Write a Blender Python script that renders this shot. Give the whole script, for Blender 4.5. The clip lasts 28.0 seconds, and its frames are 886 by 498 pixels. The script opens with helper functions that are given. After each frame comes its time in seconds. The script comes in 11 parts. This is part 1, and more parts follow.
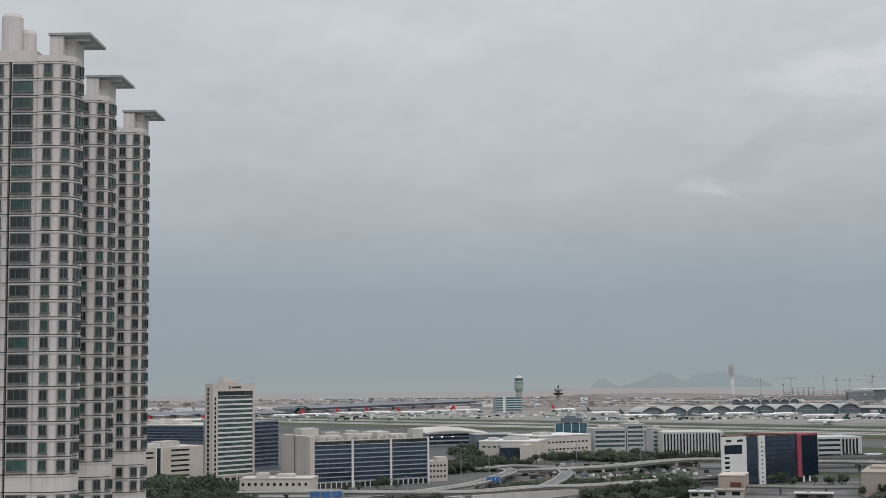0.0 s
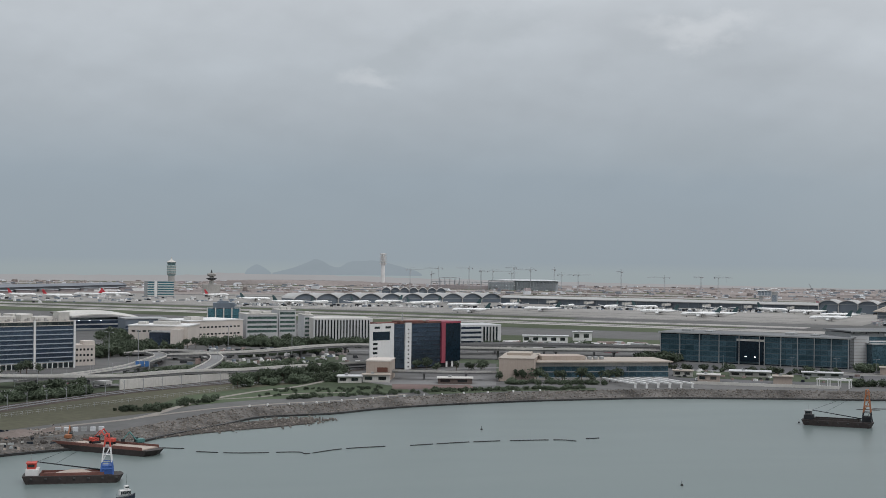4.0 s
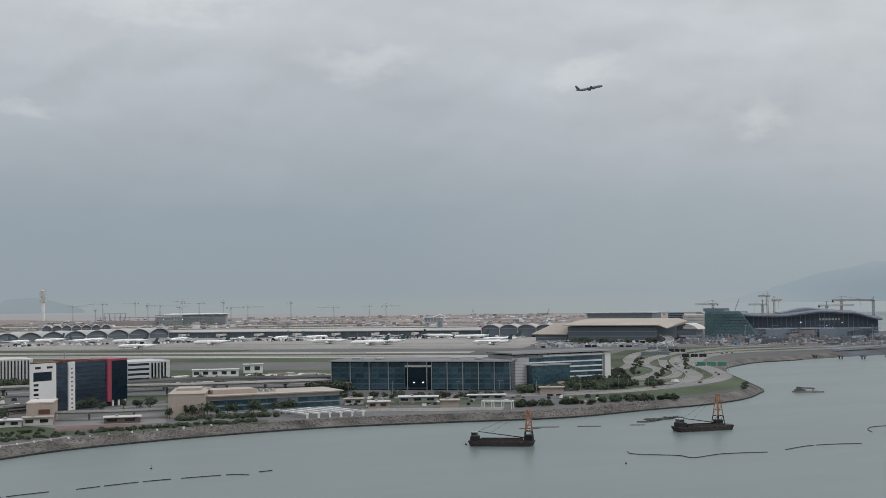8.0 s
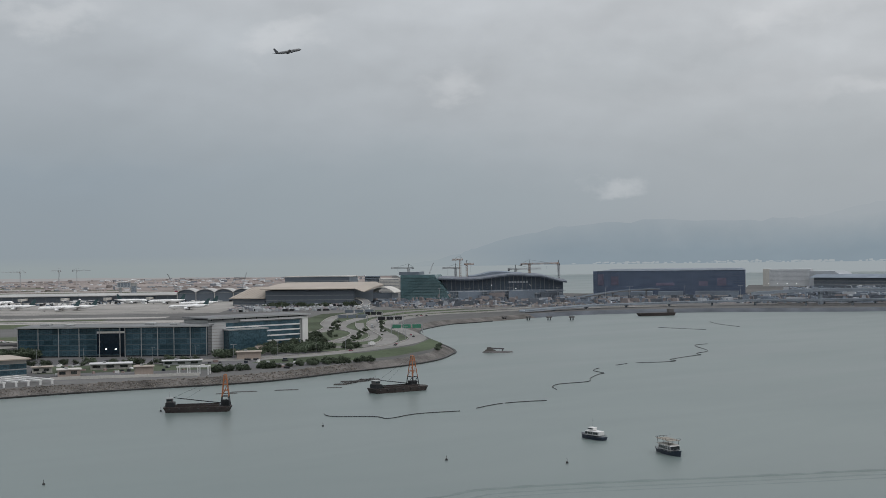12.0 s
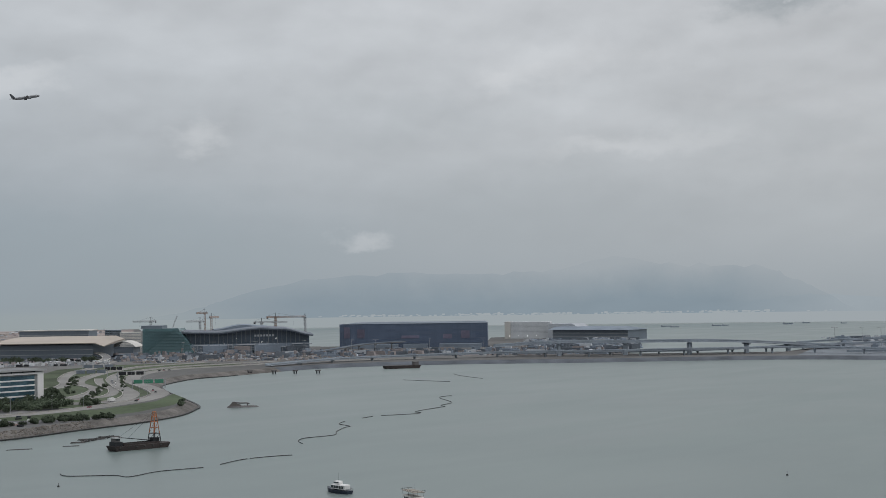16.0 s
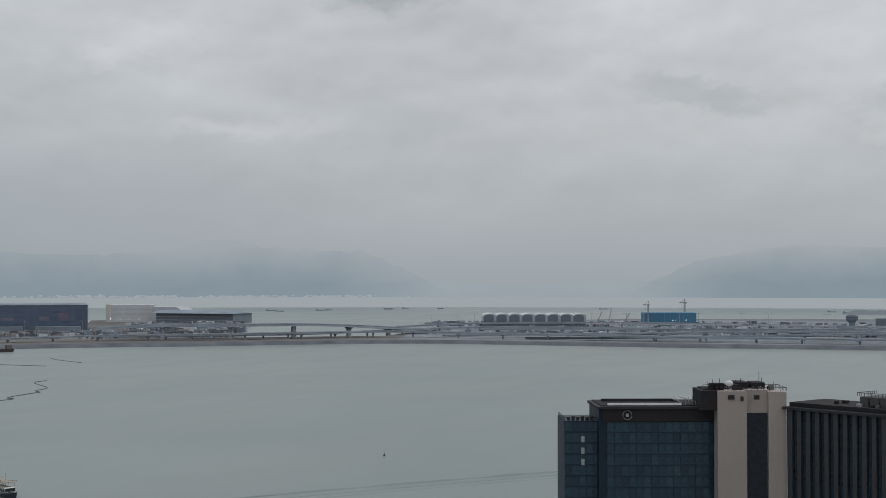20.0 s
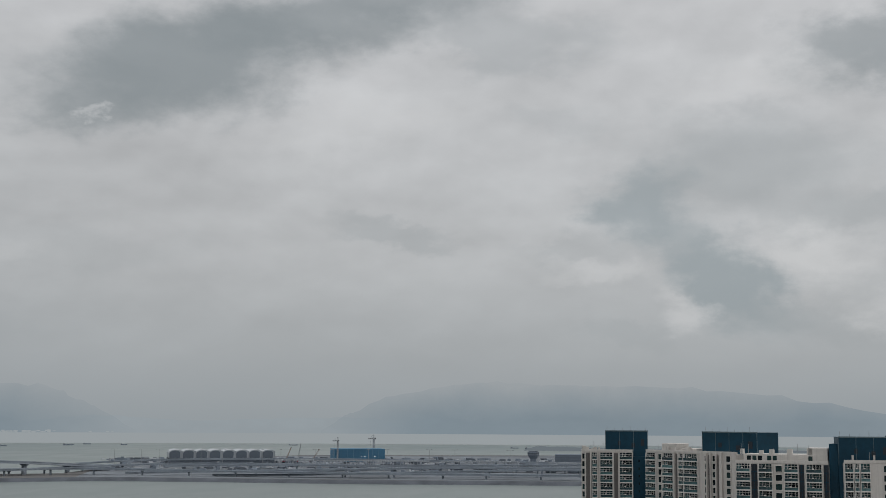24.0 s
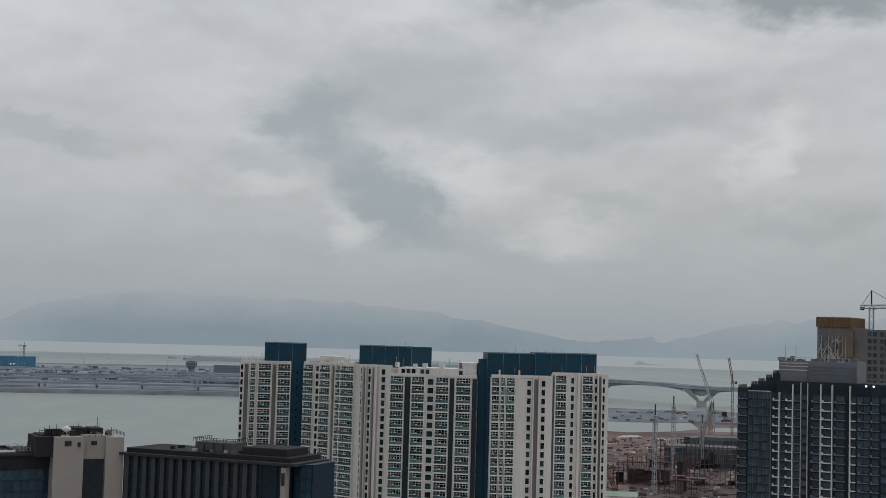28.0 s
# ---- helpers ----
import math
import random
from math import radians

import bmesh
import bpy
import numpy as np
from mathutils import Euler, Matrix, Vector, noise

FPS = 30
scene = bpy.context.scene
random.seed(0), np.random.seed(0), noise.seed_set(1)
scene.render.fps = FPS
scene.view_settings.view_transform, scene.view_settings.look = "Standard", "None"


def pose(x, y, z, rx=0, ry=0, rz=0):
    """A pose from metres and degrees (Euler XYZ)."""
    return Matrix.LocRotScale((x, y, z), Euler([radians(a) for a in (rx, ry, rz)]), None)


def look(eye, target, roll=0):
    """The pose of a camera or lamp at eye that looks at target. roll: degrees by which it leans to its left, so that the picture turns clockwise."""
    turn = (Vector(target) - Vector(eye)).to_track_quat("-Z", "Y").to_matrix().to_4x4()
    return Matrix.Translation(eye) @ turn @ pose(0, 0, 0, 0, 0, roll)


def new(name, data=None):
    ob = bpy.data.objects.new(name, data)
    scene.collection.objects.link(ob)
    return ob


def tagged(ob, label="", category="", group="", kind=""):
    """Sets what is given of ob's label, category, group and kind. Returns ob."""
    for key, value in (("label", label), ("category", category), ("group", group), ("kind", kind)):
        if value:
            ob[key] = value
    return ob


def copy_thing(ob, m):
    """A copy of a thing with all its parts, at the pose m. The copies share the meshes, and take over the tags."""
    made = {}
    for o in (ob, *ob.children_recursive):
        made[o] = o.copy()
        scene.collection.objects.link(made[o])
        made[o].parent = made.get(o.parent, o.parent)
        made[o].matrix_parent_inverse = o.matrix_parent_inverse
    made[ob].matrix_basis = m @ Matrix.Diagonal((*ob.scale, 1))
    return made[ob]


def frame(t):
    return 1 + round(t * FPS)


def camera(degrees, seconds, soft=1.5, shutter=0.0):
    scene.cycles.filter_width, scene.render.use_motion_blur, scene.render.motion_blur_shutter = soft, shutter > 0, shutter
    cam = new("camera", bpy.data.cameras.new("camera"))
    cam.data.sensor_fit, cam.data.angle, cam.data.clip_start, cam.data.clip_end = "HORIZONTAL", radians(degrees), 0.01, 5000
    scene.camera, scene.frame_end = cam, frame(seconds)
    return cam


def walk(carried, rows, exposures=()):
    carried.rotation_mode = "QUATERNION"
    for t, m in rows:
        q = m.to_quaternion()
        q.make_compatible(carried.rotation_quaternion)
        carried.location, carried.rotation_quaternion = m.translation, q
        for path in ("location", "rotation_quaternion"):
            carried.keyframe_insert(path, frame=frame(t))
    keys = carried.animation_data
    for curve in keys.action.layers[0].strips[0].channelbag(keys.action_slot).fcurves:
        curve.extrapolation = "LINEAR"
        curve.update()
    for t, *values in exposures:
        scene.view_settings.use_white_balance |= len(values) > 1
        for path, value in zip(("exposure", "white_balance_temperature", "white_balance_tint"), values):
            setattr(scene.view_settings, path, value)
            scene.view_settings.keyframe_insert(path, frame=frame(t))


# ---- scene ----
cam = camera(36.29, 28.0, soft=0.6)
EYE = Vector((0.0, 0.0, 88.0))


def aim(turn, tilt, lean):
    """A pose at the window: compass turn clockwise from +y, tilt above the level, lean to the left."""
    a, e = radians(turn), radians(tilt)
    way = Vector((math.sin(a) * math.cos(e), math.cos(a) * math.cos(e), math.sin(e)))
    return look(EYE, EYE + way, lean)


# seconds, turn, tilt, lean: a slow pan from a high window, following an airliner
PATH = (
    (0.0, -0.000, 5.291, -0.644), (0.5, 3.664, 4.907, -0.901), (1.0, 6.178, 3.447, -0.990), (1.5, 6.900, 2.817, -0.968),
    (2.0, 7.050, 2.561, -0.727), (2.5, 8.361, 1.898, -0.171), (3.0, 10.366, 1.105, 0.201), (3.5, 12.280, 0.233, 0.583),
    (5.5, 20.442, 2.183, -0.038), (6.0, 21.337, 2.431, -0.321), (6.5, 22.981, 2.659, -0.521), (7.0, 25.222, 2.536, -0.706),
    (7.5, 27.090, 2.304, -0.761), (8.0, 28.446, 1.810, -0.780), (8.5, 28.811, 1.468, -0.645), (9.0, 29.226, 0.851, -0.745),
    (9.5, 31.904, 0.409, -0.597), (10.0, 33.806, 0.070, -0.535), (10.5, 35.578, -0.030, -0.636), (11.0, 38.162, -0.047, -0.676),
    (11.5, 39.999, 0.029, -0.712), (12.0, 41.178, 0.110, -0.797), (12.5, 42.002, 0.149, -0.983), (14.5, 48.082, 0.180, -0.712),
    (15.0, 49.579, 0.600, -0.716), (15.5, 50.913, 1.691, -0.744), (16.0, 51.918, 2.213, -0.783), (16.5, 53.548, 2.613, -0.873),
    (17.0, 54.973, 2.761, -0.680), (17.5, 56.017, 2.372, -0.560), (18.0, 57.873, 1.993, -0.519), (18.5, 60.680, 1.596, -0.452),
    (19.0, 63.608, 1.529, -0.356), (19.5, 66.294, 1.394, -0.174), (20.0, 68.472, 1.426, 0.036), (20.5, 69.984, 1.847, 0.114),
    (21.0, 71.601, 4.651, 0.027), (21.5, 73.174, 6.355, -0.091), (23.5, 79.382, 7.126, 0.473), (24.0, 81.457, 7.178, 0.353),
    (24.5, 83.045, 7.915, 0.185), (25.0, 84.726, 8.179, -0.010), (25.5, 86.692, 8.180, -0.102), (26.0, 88.487, 7.630, -0.035),
    (26.5, 90.200, 6.189, 0.263), (27.0, 92.528, 4.799, 0.653), (27.5, 94.363, 4.194, 1.167), (28.0, 95.658, 3.714, 1.573),
)
walk(cam, [(t, aim(a, e, r)) for t, a, e, r in PATH],
     exposures=((0.0, 0.04, 6380, 10), (2.0, 0.06, 6310, 10), (9.0, 0.02, 6340, 10), (12.0, -0.07, 6370, 10), (18.0, -0.03, 6340, 10), (20.5, -0.05, 6380, 10), (24.0, -0.22, 6480, 10), (28.0, -0.12, 6370, 10)))

# ---- sky and sun ----
SUN_TURN, SUN_HIGH = 150.0, 50.0


class Nodes:
    """A small writer of node trees."""

    def __init__(self, tree):
        self.tree = tree
        tree.nodes.clear()

    def add(self, kind, **settings):
        node = self.tree.nodes.new(kind)
        for key, value in settings.items():
            if key == "operation":
                node.operation = value
            elif key == "blend_type":
                node.blend_type = value
            elif key == "sky_type":
                node.sky_type = value
            elif key == "data_type":
                node.data_type = value
        return node

    def link(self, a, b):
        self.tree.links.new(a, b)

    def put(self, socket, value):
        if isinstance(value, bpy.types.NodeSocket):
            self.link(value, socket)
        elif isinstance(value, (tuple, list)) and len(value) == 3 and socket.type == "RGBA":
            socket.default_value = (*value, 1)
        else:
            socket.default_value = value

    def math(self, operation, a, b=0.0, clamp=False):
        n = self.add("ShaderNodeMath", operation=operation)
        n.use_clamp = clamp
        self.put(n.inputs[0], a)
        self.put(n.inputs[1], b)
        return n.outputs[0]

    def mix(self, f, a, b, blend="MIX"):
        n = self.add("ShaderNodeMixRGB", blend_type=blend)
        self.put(n.inputs[0], f)
        self.put(n.inputs[1], a)
        self.put(n.inputs[2], b)
        return n.outputs[0]

    def ramp(self, f, stops):
        n = self.add("ShaderNodeValToRGB")
        el = n.color_ramp.elements
        while len(el) < len(stops):
            el.new(0.5)
        for e, (pos, col) in zip(el, stops):
            e.position = pos
            e.color = (*col, 1) if isinstance(col, tuple) else (col, col, col, 1)
        self.put(n.inputs[0], f)
        return n.outputs[0]

    def noise(self, vector, scale, detail=4.0, rough=0.55, distort=0.0):
        n = self.add("ShaderNodeTexNoise")
        if vector is not None:
            self.link(vector, n.inputs["Vector"])
        for key, value in (("Scale", scale), ("Detail", detail), ("Roughness", rough), ("Distortion", distort)):
            n.inputs[key].default_value = value
        return n.outputs[0]

    def mapping(self, vector, scale=(1, 1, 1), loc=(0, 0, 0)):
        n = self.add("ShaderNodeMapping")
        self.link(vector, n.inputs[0])
        n.inputs["Scale"].default_value = scale
        n.inputs["Location"].default_value = loc
        return n.outputs[0]


def make_sky():
    world = bpy.data.worlds.new("overcast_sky")
    scene.world = world
    world.use_nodes = True
    w = Nodes(world.node_tree)
    sky = w.add("ShaderNodeTexSky", sky_type="NISHITA")
    sky.sun_disc = False
    sky.sun_elevation, sky.sun_rotation = radians(SUN_HIGH), radians(SUN_TURN)
    sky.air_density, sky.dust_density = 1.5, 4.0
    co = w.add("ShaderNodeTexCoord").outputs["Generated"]
    xyz = w.add("ShaderNodeSeparateXYZ")
    w.link(co, xyz.inputs[0])
    high = xyz.outputs[2]
    # the cloud layer from the haze over the sea to the zenith
    up = w.math("MULTIPLY_ADD", high, 0.5)
    up.node.inputs[2].default_value = 0.5
    layer = w.ramp(up, [(0.0, (0.30, 0.32, 0.32)), (0.488, (0.315, 0.355, 0.358)), (0.4955, (0.325, 0.367, 0.373)), (0.5, (0.300, 0.345, 0.375)),
                        (0.53, (0.305, 0.355, 0.395)), (0.555, (0.40, 0.435, 0.465)), (0.60, (0.53, 0.554, 0.575)), (0.66, (0.60, 0.615, 0.63)),
                        (1.0, (1.25, 1.27, 1.30))])
    # the west is hazier and lower lit, the east paler above the mountains
    paler = w.ramp(high, [(0.0, (0.375, 0.41, 0.43)), (0.05, (0.475, 0.495, 0.505)), (0.12, (0.57, 0.58, 0.588)), (0.3, (0.63, 0.635, 0.645)), (1.0, (1.25, 1.27, 1.30))])
    layer = w.mix(w.ramp(xyz.outputs[0], [(0.45, 0.0), (0.93, 0.8)]), layer, paler)
    # long soft streaks, flattened towards the horizon
    warp = w.add("ShaderNodeVectorMath")
    warp.operation = "ADD"
    w.link(co, warp.inputs[0])
    w.link(w.mapping(w.add("ShaderNodeTexNoise").outputs[1], (0.03, 0.03, 0.03)), warp.inputs[1])
    soft = w.noise(w.mapping(warp.outputs[0], (1.0, 1.0, 4.2), (0.35, 0.1, 0.0)), 3.4, 7.0, 0.5, 0.3)
    billow = w.noise(w.mapping(warp.outputs[0], (1.0, 1.0, 1.9), (3.1, 1.7, 0.4)), 8.0, 6.0, 0.5, 0.12)
    blend = w.math("ADD", w.math("MULTIPLY", soft, 0.6), w.math("MULTIPLY", billow, 0.4))
    shade = w.ramp(blend, [(0.34, 0.90), (0.47, 0.98), (0.56, 1.03), (0.68, 1.08)])
    lift = w.ramp(high, [(0.02, 0.1), (0.10, 0.62), (0.17, 0.95)])
    amount = w.math("MULTIPLY", w.ramp(xyz.outputs[0], [(0.1, 0.75), (0.95, 1.0)]), lift)
    cloud = w.mix(amount, layer, w.mix(1.0, layer, shade, "MULTIPLY"))
    # turn and tilt in degrees, stirred so that cloud edges billow
    turn_deg = w.math("MULTIPLY", w.math("ARCTAN2", xyz.outputs[0], xyz.outputs[1]), 57.2958)
    tilt_deg = w.math("MULTIPLY", w.math("ARCSINE", high), 57.2958)
    flat = w.add("ShaderNodeCombineXYZ")
    w.link(turn_deg, flat.inputs[0])
    w.link(w.math("MULTIPLY", tilt_deg, 1.7), flat.inputs[1])
    flat = flat.outputs[0]
    stir = w.add("ShaderNodeTexNoise")
    w.link(flat, stir.inputs["Vector"])
    for key, value in (("Scale", 0.24), ("Detail", 8.0), ("Roughness", 0.6), ("Distortion", 0.0)):
        stir.inputs[key].default_value = value
    place = w.add("ShaderNodeCombineXYZ")
    shift = w.add("ShaderNodeSeparateXYZ")
    w.link(stir.outputs[1], shift.inputs[0])
    w.link(w.math("ADD", turn_deg, w.math("MULTIPLY", w.math("SUBTRACT", shift.outputs[0], 0.5), 7.0)), place.inputs[0])
    w.link(w.math("ADD", tilt_deg, w.math("MULTIPLY", w.math("SUBTRACT", shift.outputs[1], 0.5), 4.6)), place.inputs[1])
    # billows: lit on their upper side
    relief = w.math("SUBTRACT", w.noise(flat, 0.17, 5.0, 0.46), w.noise(w.mapping(flat, (1, 1, 1), (-0.3, 1.0, 0)), 0.17, 5.0, 0.46))
    fine = w.math("SUBTRACT", w.noise(flat, 0.55, 5.0, 0.5, 0.2), 0.5)
    swing = w.math("ADD", w.math("MULTIPLY", relief, 0.62), w.math("MULTIPLY", fine, 0.10))
    swing = w.math("MULTIPLY", swing, w.ramp(high, [(0.02, 0.12), (0.08, 0.6), (0.14, 1.0)]))
    swing = w.math("MULTIPLY", swing, w.ramp(xyz.outputs[0], [(0.35, 0.5), (0.98, 0.85)]))
    rise = w.math("ADD", swing, 1.0)
    cloud = w.mix(1.0, cloud, rise, "MULTIPLY")

    def patch(cloud, turn, tilt, wide, tall, slant, share, tone, core=0.25):
        m = w.add("ShaderNodeMapping")
        m.vector_type = "TEXTURE"
        w.link(place.outputs[0], m.inputs[0])
        m.inputs["Location"].default_value = (turn, tilt, 0)
        m.inputs["Rotation"].default_value = (0, 0, radians(slant))
        m.inputs["Scale"].default_value = (wide * 1.22, tall * 1.22, 1)
        ln = w.add("ShaderNodeVectorMath")
        ln.operation = "LENGTH"
        w.link(m.outputs[0], ln.inputs[0])
        span = w.add("ShaderNodeMapRange")
        span.interpolation_type = "SMOOTHSTEP"
        w.link(ln.outputs["Value"], span.inputs[0])
        for k, value in zip((1, 2, 3, 4), (core, 1.0, share, 0.0)):
            span.inputs[k].default_value = value
        return w.mix(span.outputs[0], cloud, tone)

    LEAD, BLUE, DIM, PALE = (0.245, 0.282, 0.30), (0.325, 0.38, 0.408), (0.375, 0.408, 0.425), (0.76, 0.765, 0.77)
    # heavy leaden banks and bluish undersides: turn, tilt, half width, half height, slant, share, tone
    for row in ((70.8, 14.9, 8.2, 2.5, 12, 0.78, LEAD), (67.0, 12.7, 3.6, 1.5, 0, 0.5, LEAD), (76.5, 16.6, 5.5, 1.7, 8, 0.5, LEAD), (80.0, 18.0, 5.6, 1.7, 0, 0.62, LEAD), (84.0, 16.1, 5.4, 1.2, -6, 0.42, DIM),
                (86.3, 12.7, 2.8, 1.0, 0, 0.22, DIM), (99.6, 15.2, 4.4, 1.7, 8, 0.6, LEAD), (110.8, 14.5, 7.2, 1.4, 0, 0.8, LEAD), (101.5, 14.6, 4.0, 0.7, 0, 0.3, DIM),
                (90.0, 9.0, 2.4, 2.0, 0, 0.7, BLUE), (93.4, 5.8, 4.0, 1.8, -38, 0.75, BLUE), (94.0, 10.6, 6.0, 2.6, 0, 0.5, DIM), (100.2, 8.6, 5.4, 1.2, 5, 0.42, DIM), (97.2, 4.0, 3.8, 1.0, -8, 0.34, DIM),
                (102.3, 5.7, 2.4, 0.6, 0, 0.28, DIM), (110.6, 5.2, 3.4, 0.9, 0, 0.42, DIM), (105.5, 9.5, 4.2, 1.2, 0, 0.25, DIM), (88.4, 3.6, 2.6, 0.8, 0, 0.28, DIM), (79.5, 7.7, 3.2, 0.5, 0, 0.38, DIM), (86.6, 7.4, 2.6, 0.5, 0, 0.25, DIM),
                (56.0, 3.6, 7.5, 2.4, 0, 0.28, DIM), (39.3, 2.0, 11.0, 2.8, 0, 0.36, BLUE), (50.0, 7.6, 6.0, 1.2, 0, 0.18, DIM), (66.0, 6.8, 7.0, 1.1, 0, 0.16, DIM), (14.1, 9.2, 6.5, 0.9, 14, 0.26, DIM), (27.0, 5.0, 9.0, 1.5, 0, 0.18, DIM)):
        cloud = patch(cloud, *row)
    # paler heads that catch the light
    for row in ((18.2, 12.4, 6.0, 0.9, 4, 0.4, PALE), (24.9, 9.5, 3.0, 0.8, 0, 0.3, PALE), (10.7, 7.8, 1.8, 0.6, 0, 0.26, PALE), (34.8, 8.8, 2.4, 0.8, 8, 0.32, PALE), (54.8, 9.4, 2.0, 0.8, 0, 0.34, PALE), (41.4, 7.0, 1.9, 0.8, 0, 0.3, PALE),
                (48.2, 2.5, 1.4, 0.5, 0, 0.28, PALE), (60.2, 6.3, 4.2, 0.7, 9, 0.26, PALE), (66.4, 12.4, 0.45, 0.3, 0, 0.35, PALE), (57.0, 10.3, 5.0, 1.0, 0, 0.2, PALE), (96.5, 6.9, 3.2, 1.4, 0, 0.5, PALE), (100.8, 4.6, 3.2, 1.1, 0, 0.4, PALE),
                (91.6, 4.5, 1.9, 0.9, 0, 0.4, PALE), (109.2, 7.8, 2.4, 1.3, 60, 0.5, PALE), (105.0, 12.2, 5.5, 1.3, 0, 0.4, PALE), (88.0, 6.4, 2.0, 0.6, 0, 0.3, PALE), (94.8, 14.0, 4.0, 1.2, 0, 0.4, PALE), (78.0, 12.5, 6.0, 1.6, 10, 0.3, PALE)):
        cloud = patch(cloud, *row, 0.1)
    clear = w.mix(1.0, sky.outputs[0], (0.1, 0.1, 0.1), "MULTIPLY")
    out = w.mix(0.96, clear, cloud)
    bg = w.add("ShaderNodeBackground")
    w.put(bg.inputs[0], out)
    bg.inputs[1].default_value = 1.0
    end = w.add("ShaderNodeOutputWorld")
    w.link(bg.outputs[0], end.inputs[0])


make_sky()
sun_data = bpy.data.lights.new("sun", "SUN")
sun_data.energy, sun_data.angle, sun_data.color = 0.9, radians(25), (1.0, 0.96, 0.92)
sun = new("sun", sun_data)
s_a, s_e = radians(SUN_TURN), radians(SUN_HIGH)
sun.matrix_world = look(Vector((0, 0, 300)) + 300 * Vector((math.sin(s_a) * math.cos(s_e), math.cos(s_a) * math.cos(s_e), math.sin(s_e))), (0, 0, 300))
scene.view_settings.exposure = 0.0

# ---- materials ----
MATS = {}


def mat(name, col, rough=0.7, var=0.12, scale=0.6, metal=0.0, bump=0.1, fine=None, per_object=0.0, stain=0.0, spec=None, glow=None):
    """A weathered surface: two scales of tone, streaky stains and fine relief, at world size."""
    if name in MATS:
        return MATS[name]
    m = bpy.data.materials.new(name)
    m.use_nodes = True
    w = Nodes(m.node_tree)
    bsdf = w.add("ShaderNodeBsdfPrincipled")
    end = w.add("ShaderNodeOutputMaterial")
    w.link(bsdf.outputs[0], end.inputs[0])
    co = w.add("ShaderNodeTexCoord").outputs["Object"]
    big = w.noise(co, scale * 0.12, 3.0, 0.5)
    small = w.noise(co, fine or scale * 2.2, 5.0, 0.6)
    tone = w.math("ADD", w.math("MULTIPLY", big, 0.6), w.math("MULTIPLY", small, 0.4))
    lo = tuple(max(0.0, c * (1 - 2.2 * var)) for c in col)
    hi = tuple(min(1.0, c * (1 + 1.6 * var)) for c in col)
    base = w.ramp(tone, [(0.32, lo), (0.68, hi)])
    if stain:
        drip = w.noise(w.mapping(co, (1.6, 1.6, 0.07)), 0.9, 4.0, 0.6)
        base = w.mix(w.math("MULTIPLY", w.ramp(drip, [(0.5, 0.0), (0.72, 1.0)]), stain), base, tuple(c * 0.45 for c in col))
    if per_object:
        rnd = w.add("ShaderNodeObjectInfo").outputs["Random"]
        base = w.mix(1.0, base, w.ramp(rnd, [(0.0, 1 - per_object), (1.0, 1 + per_object * 0.6)]), "MULTIPLY")
    w.put(bsdf.inputs["Base Color"], base)
    rr = w.math("MULTIPLY_ADD", small, 0.25)
    rr.node.inputs[2].default_value = rough - 0.12
    w.put(bsdf.inputs["Roughness"], rr)
    bsdf.inputs["Metallic"].default_value = metal
    bsdf.inputs["Specular IOR Level"].default_value = (0.12 if rough >= 0.85 else 0.4) if spec is None else spec
    if glow:
        bsdf.inputs["Emission Color"].default_value = (*glow[0], 1)
        bsdf.inputs["Emission Strength"].default_value = glow[1]
    if bump:
        b = w.add("ShaderNodeBump")
        b.inputs["Strength"].default_value = bump
        b.inputs["Distance"].default_value = 0.05
        w.link(small, b.inputs["Height"])
        w.link(b.outputs[0], bsdf.inputs["Normal"])
    MATS[name] = m
    return m


def glass_mat(name, tones, rough=0.08, spec=0.7, coat=0.0):
    """Window glass before a dark room: tones per pane, a mirror-like skin."""
    if name in MATS:
        return MATS[name]
    m = bpy.data.materials.new(name)
    m.use_nodes = True
    w = Nodes(m.node_tree)
    bsdf = w.add("ShaderNodeBsdfPrincipled")
    end = w.add("ShaderNodeOutputMaterial")
    w.link(bsdf.outputs[0], end.inputs[0])
    rnd = w.add("ShaderNodeObjectInfo").outputs["Random"]
    step = 1.0 / max(1, len(tones) - 1)
    base = w.ramp(rnd, [(i * step, c) for i, c in enumerate(tones)])
    co = w.add("ShaderNodeTexCoord").outputs["Object"]
    inner = w.noise(co, 0.7, 3.0, 0.6)
    base = w.mix(0.6, base, w.mix(1.0, base, w.ramp(inner, [(0.35, 0.35), (0.65, 1.6)]), "MULTIPLY"))
    w.put(bsdf.inputs["Base Color"], base)
    bsdf.inputs["Roughness"].default_value = rough
    bsdf.inputs["Metallic"].default_value = coat
    bsdf.inputs["Specular IOR Level"].default_value = spec
    b = w.add("ShaderNodeBump")
    b.inputs["Strength"].default_value = 0.12
    b.inputs["Distance"].default_value = 0.03
    w.link(w.noise(co, 0.5, 2.0), b.inputs["Height"])
    w.link(b.outputs[0], bsdf.inputs["Normal"])
    MATS[name] = m
    return m


